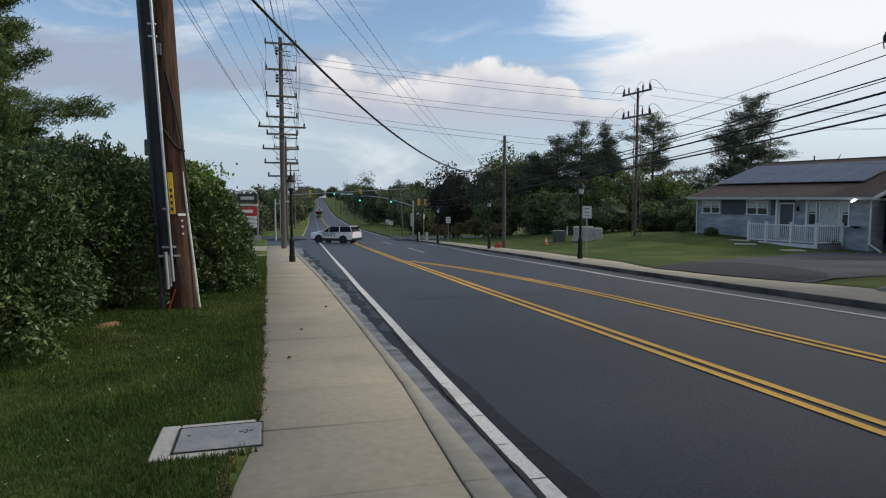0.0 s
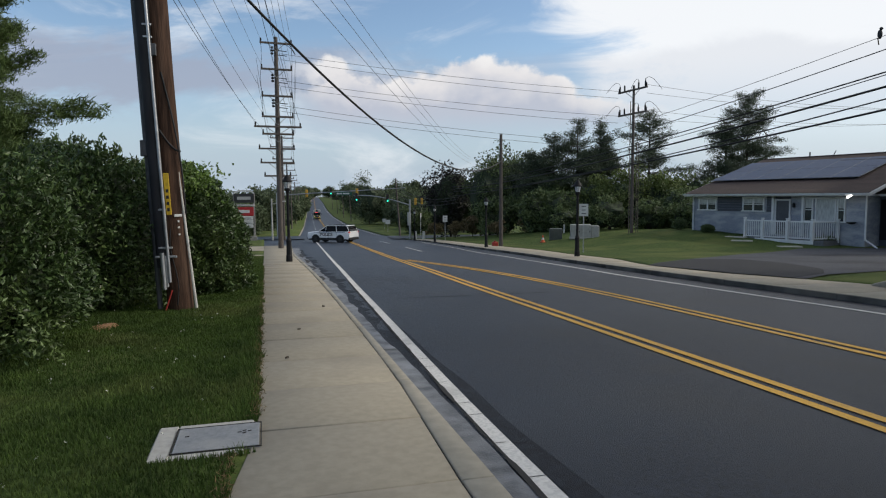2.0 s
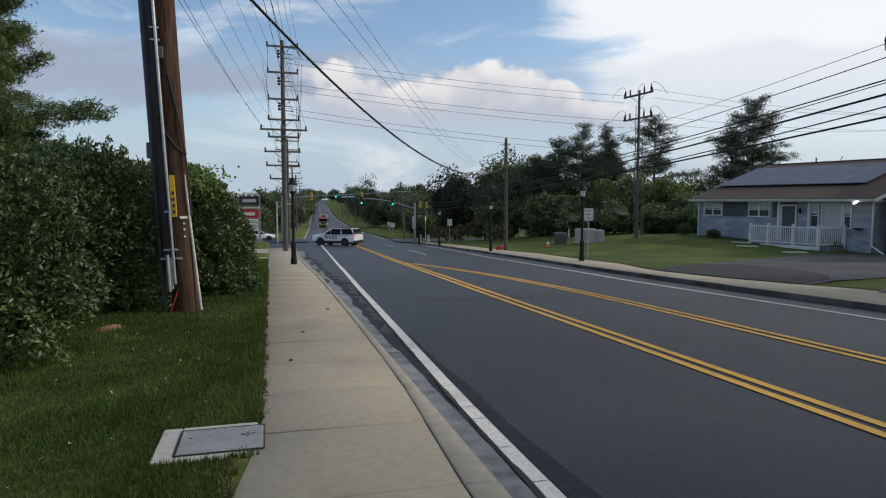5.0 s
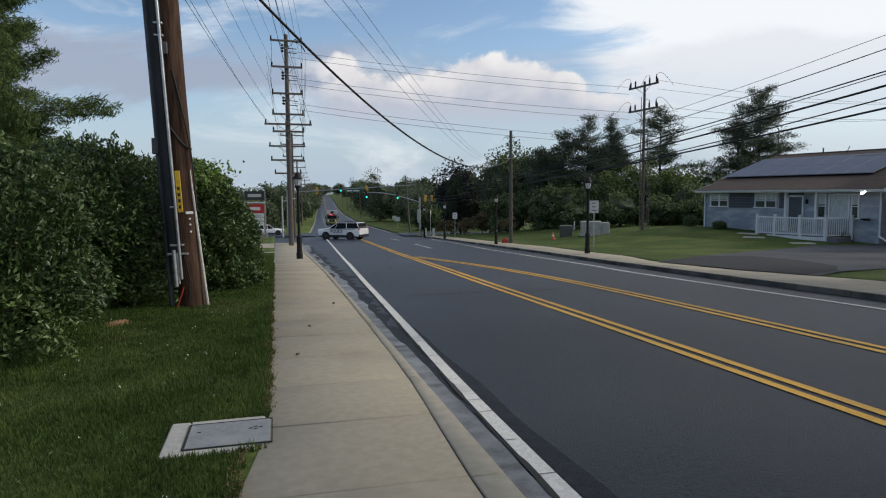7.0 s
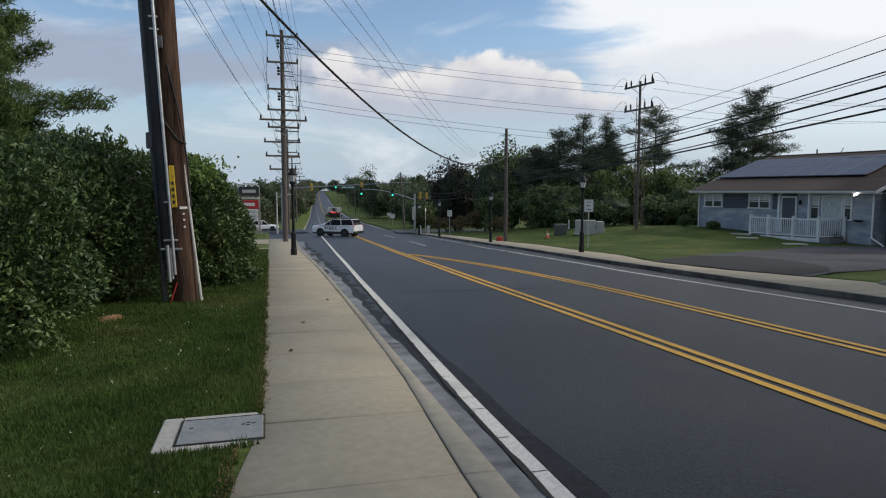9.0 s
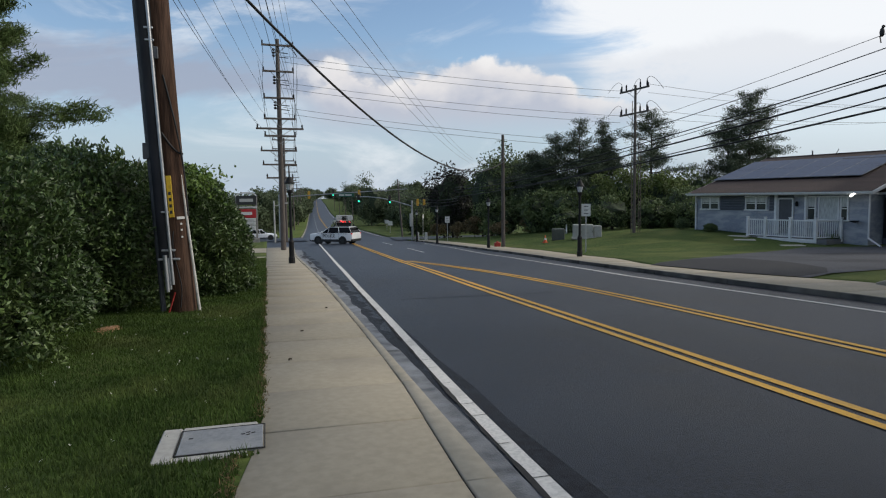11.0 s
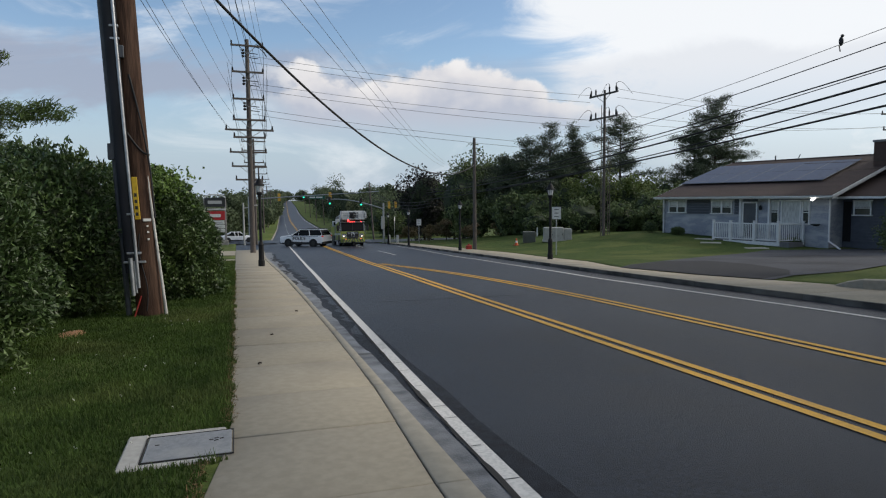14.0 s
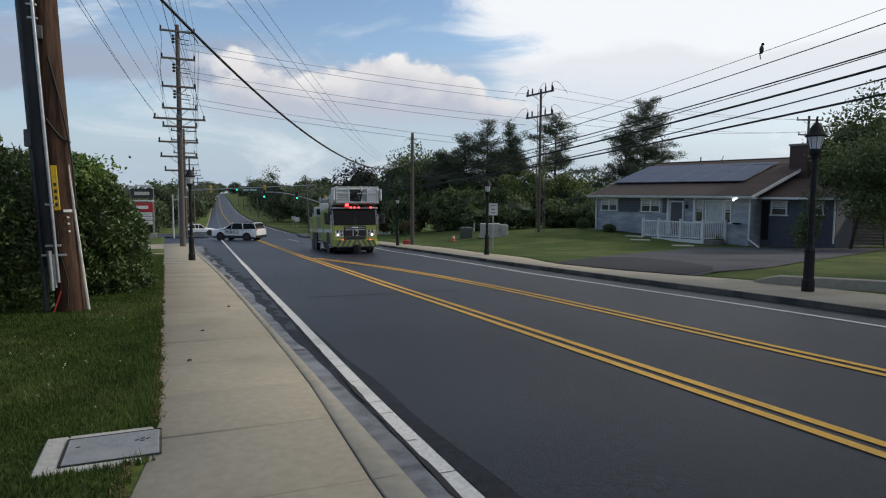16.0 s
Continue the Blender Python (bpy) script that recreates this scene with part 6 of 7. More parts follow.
# porch with white railing
porch = thing("porch", "low porch deck with white slatted railing", "porch", HM)
bm = bmesh.new()
box(bm, (8.05, -0.84, -1.27), (5.0, 1.6, 0.34), bevel=0.015)
part("deck", bm, M["deck"], porch)
bm = bmesh.new()
box(bm, (8.1, -1.67, -1.22), (3.75, 0.05, 0.22), bevel=0.01)
part("skirt", bm, M["trim"], porch)
bm = bmesh.new()
box(bm, (6.33, -0.10, 0.28), (0.16, 0.16, 2.5), bevel=0.01)
part("column", bm, M["trim"], porch)
bm = bmesh.new()
box(bm, (8.3, -0.12, 0.28), (0.14, 0.14, 2.5), bevel=0.01)
part("column", bm, M["trim"], porch)
PZ0, PZ1 = -1.12, -0.02
corner = [(5.5, -1.65), (6.72, -1.65), (8.35, -1.65), (9.88, -1.65), (10.5, -0.2)]
for x, y in corner:
    bm = bmesh.new()
    box(bm, (x, y, (PZ0 + PZ1) / 2 - 0.02), (0.14, 0.14, PZ1 - PZ0 + 0.24), bevel=0.01)
    box(bm, (x, y, PZ1 + 0.14), (0.17, 0.17, 0.05), bevel=0.012)
    part("post", bm, M["trim"], porch)
for (xa, ya), (xb, yb) in zip(corner[0:], corner[1:]):
    ln = math.hypot(xb - xa, yb - ya)
    rot = math.degrees(math.atan2(yb - ya, xb - xa))
    for z in (PZ1 - 0.02, PZ0 + 0.12):
        bm = bmesh.new()
        box(bm, ((xa + xb) / 2, (ya + yb) / 2, z), (ln, 0.06, 0.08), (0, 0, rot), 0.008)
        part("rail", bm, M["trim"], porch)
    n = int(ln / 0.125)
    for k in range(1, n):
        bm = bmesh.new()
        box(bm, (xa + (xb - xa) * k / n, ya + (yb - ya) * k / n, (PZ0 + PZ1) / 2 + 0.05), (0.04, 0.04, PZ1 - PZ0 - 0.18))
        part("baluster", bm, M["trim"], porch)
for k, (x, y) in enumerate(((5.2, -2.1), (6.6, -3.4), (9.8, -3.6))):
    bm = bmesh.new()
    box(bm, (0, 0, -0.02), (1.2, 0.6, 0.09), bevel=0.02)
    ob = part("stepping_stone", bm, M["apron"])
    p = HM @ Vector((x, y, 0))
    ob.matrix_world = ground_at(p.x, p.y) @ pose(0, 0, 0, 0, 0, -60 + 20 * k)
    tagged(ob, "pale concrete stepping slab in the lawn", "stepping stone", "stepping stones")

# board fence beside the house
fence = thing("board_fence", "dark horizontal board fence with a pale post", "fence", pose(36.3, 25.6, 0, 0, 0, -38))
for k in range(13):
    bm = bmesh.new()
    box(bm, (5.0, 0, -1.1 + 0.175 * k), (10, 0.03, 0.155), bevel=0.004)
    part("board", bm, M["fence_wood"], fence)
for x in (-0.05, 2.5, 5.0, 7.5, 10):
    bm = bmesh.new()
    box(bm, (x, -0.05, -0.15), (0.13, 0.12, 2.6), bevel=0.01)
    part("post", bm, M["post_wood"], fence)
# low kerb wall by the pavement
bm = bmesh.new()
rows = []
for d, h in ((0.0, 0.03), (0.35, 0.12), (0.75, 0.2), (2.0, 0.21), (3.5, 0.21), (6.5, 0.21)):
    x, y = 12.5 + 0.454 * max(d - 0.55, 0) + 0.2 * max(0.55 - d, 0), 10.85 - 0.89 * d
    z = float(land(x, y))
    rows.append([bm.verts.new(p) for p in ((x, y, z - 0.2), (x + 0.01, y, z + h - 0.015), (x + 0.03, y + 0.01, z + h), (x + 0.2, y + 0.1, z + h), (x + 0.22, y + 0.11, z - 0.2))])
for a, b in zip(rows, rows[1:]):
    for k in range(5):
        bm.faces.new((a[k], b[k], b[(k + 1) % 5], a[(k + 1) % 5]))
bm.faces.new(rows[0])
bm.faces.new(rows[-1][::-1])
bmesh.ops.recalc_face_normals(bm, faces=bm.faces[:])
wall = part("retaining_wall", bm, M["kerb"])
tagged(wall, "low grey concrete retaining kerb beside the lawn", "retaining wall", kind="structure")

# ---- vehicles: local x points forward, z is up from the road ----
M["car_white"] = material("car_paint_white", (0.72, 0.73, 0.75), 0.25, second=(0.78, 0.79, 0.80), scale=1.5, coat=0.4)
M["car_silver"] = material("car_paint_silver", (0.45, 0.46, 0.47), 0.3, 0.3, second=(0.40, 0.41, 0.42), scale=1.5, coat=0.4)
M["car_dark"] = material("car_paint_dark", (0.03, 0.033, 0.04), 0.25, coat=0.4)
M["car_glass"] = material("car_glass", (0.006, 0.007, 0.008), 0.08, spec=0.12)
M["tyre"] = material("tyre_rubber", (0.014, 0.014, 0.014), 0.85)
M["rim"] = material("wheel_rim", (0.25, 0.25, 0.26), 0.35, 0.7)
M["rim_dark"] = material("wheel_rim_dark", (0.04, 0.04, 0.042), 0.4, 0.5)
M["trim_black"] = material("car_trim_black", (0.015, 0.015, 0.016), 0.6)
M["tail_red"] = material("tail_lamp", (0.35, 0.01, 0.01), 0.3, glow=(1.0, 0.05, 0.03), glow_strength=0.35)
M["stripe_blue"] = material("stripe_blue", (0.02, 0.04, 0.13), 0.35)
M["head_glow"] = material("headlamp_lit", (0.8, 0.8, 0.75), 0.2, glow=(1.0, 0.80, 0.55), glow_strength=1.8)
M["red_glow"] = material("beacon_red", (0.6, 0.02, 0.02), 0.3, glow=(1.0, 0.05, 0.05), glow_strength=5.0)
M["lime"] = material("lime_paint", (0.36, 0.40, 0.060), 0.35, second=(0.29, 0.33, 0.05), scale=2, coat=0.3)
M["truck_white"] = material("truck_paint_white", (0.62, 0.63, 0.62), 0.4, second=(0.52, 0.53, 0.52), scale=3)
M["chrome"] = material("chrome", (0.55, 0.56, 0.57), 0.18, 0.95)
M["tread"] = material("tread_plate", (0.22, 0.23, 0.24), 0.4, 0.6)
M["chevron_red"] = material("chevron_red", (0.10, 0.10, 0.095), 0.4)


def wheel(parent, x, y, r, w, rim="rim"):
    """A wheel that turns about its own y axis."""
    wh = new("wheel")
    wh.parent = parent
    wh.matrix_local = pose(x, y, r)
    bm = bmesh.new()
    prof = [(r * 0.62, -w / 2), (r * 0.93, -w / 2), (r, -w * 0.36), (r, w * 0.36), (r * 0.93, w / 2), (r * 0.62, w / 2)]
    lathe(bm, prof, 22)
    bmesh.ops.transform(bm, matrix=pose(0, 0, 0, 90), verts=bm.verts[:])
    part("tyre", bm, M["tyre"], wh, smooth=True)
    bm = bmesh.new()
    out = 1 if y > 0 else -1
    rod(bm, (0, out * (w / 2 - 0.05), 0), (0, out * (w / 2 + 0.004), 0), r * 0.60, r * 0.56, 18)
    for k in range(5):
        a = 2 * math.pi * k / 5
        box(bm, (r * 0.34 * math.cos(a), out * (w / 2 + 0.012), r * 0.34 * math.sin(a)), (r * 0.5, 0.02, r * 0.13), (0, -math.degrees(a), 0))
    rod(bm, (0, out * (w / 2), 0), (0, out * (w / 2 + 0.03), 0), r * 0.17, n=10)
    part("rim", bm, M[rim], wh)
    return wh


def loft(bm, stations):
    """Skins rings of points; every station is a list of (x, y, z) for one half, mirrored in y."""
    rings = []
    for st in stations:
        pts = [bm.verts.new(p) for p in st] + [bm.verts.new((p[0], -p[1], p[2])) for p in st[::-1]]
        rings.append(pts)
    n = len(rings[0])
    for a, b in zip(rings, rings[1:]):
        for i in range(n):
            bm.faces.new((a[i], a[(i + 1) % n], b[(i + 1) % n], b[i]))
    bm.faces.new(rings[0])
    bm.faces.new(rings[-1][::-1])
    bmesh.ops.recalc_face_normals(bm, faces=bm.faces[:])


def lettering(text, size, m, mat, parent, depth=0.004):
    cu = bpy.data.curves.new("lettering", "FONT")
    cu.body, cu.size, cu.extrude, cu.align_x, cu.align_y = text, size, depth, "CENTER", "CENTER"
    tmp = bpy.data.objects.new("lettering", cu)
    me = bpy.data.meshes.new_from_object(tmp)
    bpy.data.objects.remove(tmp)
    bpy.data.curves.remove(cu)
    me.materials.append(mat)
    ob = new("lettering", me)
    ob.parent = parent
    ob.matrix_local = m
    return ob


def car(name, label, paint, hull, cabin, width, wheels, r, m, rim="rim", group="", posts=None):
    """hull: (x, bottom, belt, half-width share) stations; cabin: outline of the glasshouse from the front, (x, z)."""
    c = thing(name, label, "car", m, group)
    w = width / 2
    bm = bmesh.new()
    loft(bm, [[(x, 0.01, zt), (x, w * k * 0.82, zt - 0.015), (x, w * k * 0.96, zt - 0.10), (x, w * k, (zt + zb) / 2), (x, w * k * 0.97, zb + 0.05), (x, w * k * 0.8, zb), (x, 0.01, zb)] for x, zb, zt, k in hull])
    part("body", bm, M[paint], c, smooth=True)
    # glasshouse
    bm = bmesh.new()
    (xa, za), (xb, zb), (xc, zc), (xd, zd) = cabin
    loft(bm, [[(xa, 0.01, za), (xa, w * 0.86, za), (xa - 0.02, w * 0.88, za - 0.08), (xa - 0.02, 0.01, za - 0.08)],
              [(xb, 0.01, zb), (xb, w * 0.70, zb - 0.02), (xb - 0.1, w * 0.93, za - 0.08), (xb - 0.1, 0.01, za - 0.08)],
              [(xc, 0.01, zc), (xc, w * 0.70, zc - 0.02), (xc, w * 0.93, za - 0.08), (xc, 0.01, za - 0.08)],
              [(xd, 0.01, zd), (xd, w * 0.84, zd), (xd, w * 0.88, za - 0.08), (xd, 0.01, za - 0.08)]])
    part("windows", bm, M["car_glass"], c, "dark tinted windows")
    bm = bmesh.new()
    box(bm, ((xb + xc) / 2, 0, (zb + zc) / 2 + 0.005), (xb - xc + 0.1, w * 1.42, 0.06), bevel=0.025)
    part("roof", bm, M[paint], c)
    for s in (-1, 1):
        for x0, z0, x1, z1, t in posts or ((xa - 0.05, za, xb, zb, 0.055), (xc, zc, xd - 0.02, zd, 0.16), ((xb + xc) / 2 + 0.35, za, (xb + xc) / 2 + 0.3, zb, 0.07), (xc + 0.55, za, xc + 0.42, zb, 0.09)):
            bm = bmesh.new()
            rod(bm, (x0, s * w * 0.905, z0 - 0.05), (x1, s * w * 0.715, z1 - 0.02), t * 0.5, n=6)
            part("pillar", bm, M[paint], c)
        bm = bmesh.new()
        box(bm, (xa - 0.25, s * (w + 0.09), za + 0.06), (0.12, 0.2, 0.15), bevel=0.03)
        part("mirror", bm, M[paint], c)
        x0, zb0, zt0, k0 = hull[-1]
        bm = bmesh.new()
        box(bm, (x0 + 0.07, s * w * 0.84, zt0 - 0.10), (0.16, 0.22, 0.13), bevel=0.03)
        part("tail_lamp", bm, M["tail_red"], c)
        x0, zb0, zt0, k0 = hull[0]
        bm = bmesh.new()
        box(bm, (x0 - 0.08, s * w * 0.72, zt0 - 0.10), (0.2, 0.34, 0.14), bevel=0.03)
        part("headlamp", bm, M["chrome"], c)
    bm = bmesh.new()
    zs = min(h[1] for h in hull)
    box(bm, (0, 0, zs + 0.07), (hull[0][0] - hull[-1][0] - 0.5, width * 1.0, 0.16), bevel=0.03)
    box(bm, (hull[-1][0] + 0.05, 0, zs + 0.17), (0.2, width * 0.94, 0.26), bevel=0.04)
    box(bm, (hull[0][0] - 0.05, 0, zs + 0.14), (0.2, width * 0.9, 0.22), bevel=0.04)
    part("skirt", bm, M["trim_black"], c, "black lower trim")
    out = []
    for x in wheels:
        for s in (-1, 1):
            bm = bmesh.new()
            rod(bm, (x, s * (w - 0.16), r), (x, s * (w + 0.005), r), r * 1.16, n=20)
            part("wheel_arch", bm, M["trim_black"], c)
            out.append(wheel(c, x, s * (w - 0.10), r, 0.24, rim))
    return c, out


SUV_HULL = [(2.50, 0.46, 0.98, 0.84), (2.44, 0.36, 1.07, 0.95), (1.9, 0.30, 1.15, 0.99), (1.05, 0.28, 1.21, 1.0), (0.0, 0.28, 1.22, 1.0), (-1.6, 0.28, 1.25, 1.0), (-2.3, 0.34, 1.26, 0.98), (-2.48, 0.42, 1.20, 0.94)]
ROAD_Z = lambda x, y: float(land(x, y)) - ROAD_DROP
suv, _ = car("police_car", "white police sport utility car parked across the lane", "car_white", SUV_HULL, [(1.15, 1.20), (0.30, 1.73), (-2.08, 1.76), (-2.44, 1.22)], 2.0, (1.45, -1.42), 0.40,
             pose(6.75, 67.0, ROAD_Z(6.75, 67.0), 0, 0, 143), "rim_dark", posts=((1.10, 1.22, 0.30, 1.73, 0.07), (-0.98, 1.22, -0.82, 1.76, 0.075), (-2.42, 1.24, -2.06, 1.76, 0.05), (0.32, 1.22, 0.26, 1.74, 0.035)))
for s in (-1, 1):
    lettering("POLICE", 0.44, pose(0.15, s * 1.02, 0.86, 90, 0, 0 if s < 0 else 180), M["trim_black"], suv, 0.012)
    bm = bmesh.new()
    box(bm, (-0.2, s * 1.006, 1.10), (3.6, 0.012, 0.035))
    part("stripe", bm, M["stripe_blue"], suv)
bm = bmesh.new()
for s in (-1, 1):
    box(bm, (-0.9, s * 0.62, 1.80), (2.1, 0.05, 0.05), bevel=0.01)
part("roof_rail", bm, M["trim_black"], suv)
for sd in (-1, 1):
    bm = bmesh.new()
    box(bm, (0.0, sd * 0.985, 0.40), (2.1, 0.05, 0.26), bevel=0.02)
    part("sill", bm, M["trim_black"], suv)
    for x in (0.95, -0.05, -1.0):
        bm = bmesh.new()
        box(bm, (x, sd * 1.002, 0.86), (0.018, 0.008, 0.66))
        part("door_seam", bm, M["trim_black"], suv)
bm = bmesh.new()
box(bm, (2.49, 0, 0.78), (0.06, 1.1, 0.26), bevel=0.02)
part("grille", bm, M["trim_black"], suv)
bm = bmesh.new()
box(bm, (-2.30, 0, 1.50), (0.05, 1.3, 0.40), (0, -36, 0), 0.02)
part("rear_window", bm, M["car_glass"], suv)

SEDAN_HULL = [(2.3, 0.42, 0.62, 0.78), (2.2, 0.30, 0.78, 0.92), (1.5, 0.24, 0.90, 0.98), (0.9, 0.22, 0.95, 1.0), (-0.8, 0.22, 0.97, 1.0), (-1.7, 0.26, 0.98, 0.98), (-2.2, 0.34, 0.96, 0.92), (-2.35, 0.42, 0.86, 0.86)]
SEDAN_CABIN = [(1.0, 0.93), (0.25, 1.40), (-0.95, 1.42), (-1.75, 0.97)]
sedan, sedan_wheels = car("sedan", "white saloon car pulling out of the side street", "car_white", SEDAN_HULL, SEDAN_CABIN, 1.8, (1.4, -1.35), 0.33, pose(-3, 93, 0))
for k, (x, y, rz, paint) in enumerate(((-5.2, 82, 12, "car_silver"), (-8.5, 80, 8, "car_dark"), (-12.5, 81, 10, "car_white"), (-6.8, 73, 5, "car_silver"))):
    car("parked_car", {"car_silver": "silver saloon car parked in the lot", "car_dark": "dark saloon car parked in the lot", "car_white": "white saloon car parked in the lot"}[paint], paint,
        SEDAN_HULL, SEDAN_CABIN, 1.8, (1.4, -1.35), 0.33, pose(x, y, float(land(x, y)) + 0.01, 0, 0, rz), group="parked cars")
far_car, _ = car("distant_car", "distant car with its headlamps lit on the hill", "car_dark", SEDAN_HULL, SEDAN_CABIN, 1.8, (1.4, -1.35), 0.33, pose(30, 500, 0))
for s in (-1, 1):
    bm = bmesh.new()
    bmesh.ops.create_uvsphere(bm, u_segments=8, v_segments=6, radius=0.24, matrix=pose(2.32, s * 0.6, 0.66))
    part("lit_headlamp", bm, M["head_glow"], far_car)

# fire engine: the origin is under the front bumper's middle, the body lies behind it
truck = thing("fire_engine", "lime-yellow tower ladder fire engine with white bucket and red beacons", "fire engine")


def tbox(name, c, s, mat, bevel=0.03, rot=(0, 0, 0), parent=truck, label="", taper=None):
    bm = bmesh.new()
    box(bm, c, s, rot, bevel, taper)
    return part(name, bm, M[mat], parent, label)


tbox("chassis", (-5.1, 0, 0.62), (9.8, 1.0, 0.34), "trim_black")
bm = bmesh.new()
slab_v = slab(bm, [(-0.35, 0.55), (-0.35, 1.50), (-0.50, 2.36), (-0.75, 2.48), (-3.45, 2.48), (-3.45, 0.55)], 2.42)
bmesh.ops.bevel(bm, geom=bm.edges[:], offset=0.05, segments=2, affect="EDGES")
cab = part("cab", bm, M["lime"], truck, "lime-yellow crew cab")
bm = bmesh.new()
slab_v = slab(bm, [(-0.335, 1.54), (-0.485, 2.37), (-0.75, 2.495), (-1.75, 2.495), (-1.75, 1.54)], 2.45)
bmesh.ops.bevel(bm, geom=bm.edges[:], offset=0.03, segments=1, affect="EDGES")
part("cab_upper", bm, M["trim_black"], cab, "black upper half of the cab")
tbox("windscreen", (-0.38, 0, 1.92), (0.06, 2.2, 0.80), "car_glass", 0.02, (0, -9.5, 0), cab, "large dark windscreen")
tbox("divider", (-0.37, 0, 1.90), (0.06, 0.05, 0.82), "trim_black", 0.01, (0, -9.5, 0), cab)
for s in (-1, 1):
    tbox("side_window", (-1.15, s * 1.215, 1.92), (0.95, 0.05, 0.66), "car_glass", 0.015, parent=cab)
    tbox("side_window", (-2.6, s * 1.2, 1.92), (0.9, 0.05, 0.66), "car_glass", 0.015, parent=cab)
    tbox("corner_post", (-0.40, s * 1.17, 1.92), (0.10, 0.09, 0.85), "tread", 0.02, (0, -9.5, 0), cab)
    tbox("door_seam", (-1.78, s * 1.213, 1.4), (0.03, 0.012, 1.5), "trim_black", 0.0, parent=cab)
    tbox("white_band", (-1.9, s * 1.214, 1.22), (2.9, 0.012, 0.2), "truck_white", 0.0, parent=cab)
    bm = bmesh.new()
    rod(bm, (-0.5, s * 1.2, 2.25), (-0.15, s * 1.48, 2.1), 0.025, n=6)
    box(bm, (-0.15, s * 1.5, 1.85), (0.12, 0.22, 0.55), bevel=0.03)
    part("mirror", bm, M["trim_black"], truck, "black mirror on an arm")
tbox("grille", (-0.325, 0, 1.10), (0.08, 1.18, 0.74), "trim_black", 0.02, parent=cab, label="dark grille with a large number")
for z in (0.82, 0.92, 1.28, 1.38):
    tbox("grille_bar", (-0.28, 0, z), (0.02, 1.1, 0.025), "chrome", 0.0, parent=cab)
lettering("12", 0.46, pose(-0.275, 0.0, 1.08, 90, 0, 90), M["truck_white"], truck)
for s in (-1, 1):
    tbox("lamp_bezel", (-0.325, s * 0.86, 1.08), (0.06, 0.46, 0.36), "chrome", 0.02)
    for k, (dy, dz, mat) in enumerate(((0.06, -0.07, "head_glow"), (-0.12, -0.07, "lens_off"), (0.08, 0.1, "lens_off"), (-0.11, 0.1, "lens_off"))):
        bm = bmesh.new()
        rod(bm, (-0.30, s * 0.86 + dy * s, 1.08 + dz), (-0.275, s * 0.86 + dy * s, 1.08 + dz), 0.062, n=12)
        part("headlamp" if mat == "head_glow" else "warning_lamp", bm, M[mat], truck)
bm = bmesh.new()
slab_v = slab(bm, [(-0.42, -1.24), (0.12, -1.0), (0.16, 0), (0.12, 1.0), (-0.42, 1.24)], 0.34, "z")
bmesh.ops.translate(bm, vec=(0, 0, 0.58), verts=slab_v)
bump = part("bumper", bm, M["lime"], truck, "lime bumper with grey chevron stripes")
for k in range(8):
    y = -0.95 + 0.27 * k
    tbox("chevron", (0.15 - 0.03 * abs(y), y, 0.58), (0.04, 0.10, 0.37), "chevron_red", 0.0, (32 if y > 0 else -32, 0, 6 * y), bump)
for y in (-0.75, 0.75):
    tbox("marker_lamp", (0.08, y, 0.72), (0.08, 0.16, 0.09), "red_glow", 0.02)
tbox("undercarriage", (-3.2, 0, 0.42), (5.6, 1.75, 0.54), "trim_black", 0.05)
tbox("step", (-0.25, 0, 0.39), (0.6, 2.1, 0.1), "tread")
# beacons
tbox("light_bar", (-0.72, 0, 2.56), (0.4, 2.35, 0.13), "trim_black", 0.03)
for y, z, lit in ((-1.0, 2.5, 0), (-0.42, 2.60, 2), (-0.22, 2.47, 1), (-0.02, 2.47, 1), (0.2, 2.47, 1), (0.55, 2.5, 0), (0.86, 2.47, 1), (1.0, 2.5, 0)):
    tbox("beacon", (-0.30 if lit else -0.40, y, z), (0.10, 0.18 if lit == 2 else 0.085, 0.15 if lit == 2 else 0.10), "red_glow" if lit else "lens_off", 0.02)
tbox("visor", (-0.42, 0, 2.44), (0.3, 2.5, 0.07), "truck_white", 0.02)
# body compartments
for s in (-1, 1):
    x = -3.55
    for k, (w_, h_) in enumerate(((1.05, 1.75), (1.1, 1.45), (2.55, 1.05), (1.3, 1.45))):
        zc = 0.62 + h_ / 2 + (0.45 if k == 2 else 0)
        b = tbox("compartment", (x - w_ / 2, s * 0.82, zc), (w_ - 0.03, 0.82, h_), "lime", 0.03)
        tbox("shutter", (x - w_ / 2, s * 1.235, zc), (w_ - 0.2, 0.02, h_ - 0.22), "tread" if k == 1 else "lime", 0.0, parent=b)
        if k != 2:
            tbox("white_band", (x - w_ / 2, s * 1.248, 1.22), (w_ - 0.03, 0.012, 0.2), "truck_white", 0.0, parent=b)
        x -= w_
    tbox("running_board", (-4.6, s * 1.12, 0.52), (2.2, 0.3, 0.09), "tread", 0.02)
    tbox("ladder_rail", (-6.7, s * 0.95, 2.2), (5.6, 0.1, 0.12), "truck_white", 0.02)
    for k in range(4):
        tbox("guard_post", (-4.9 - 1.3 * k, s * 1.15, 2.15), (0.06, 0.06, 0.55), "chrome", 0.0)
tbox("turntable", (-7.0, 0, 1.9), (2.0, 1.8, 0.7), "truck_white", 0.1)
tbox("deck", (-6.5, 0, 1.62), (6.0, 2.2, 0.12), "tread", 0.02)
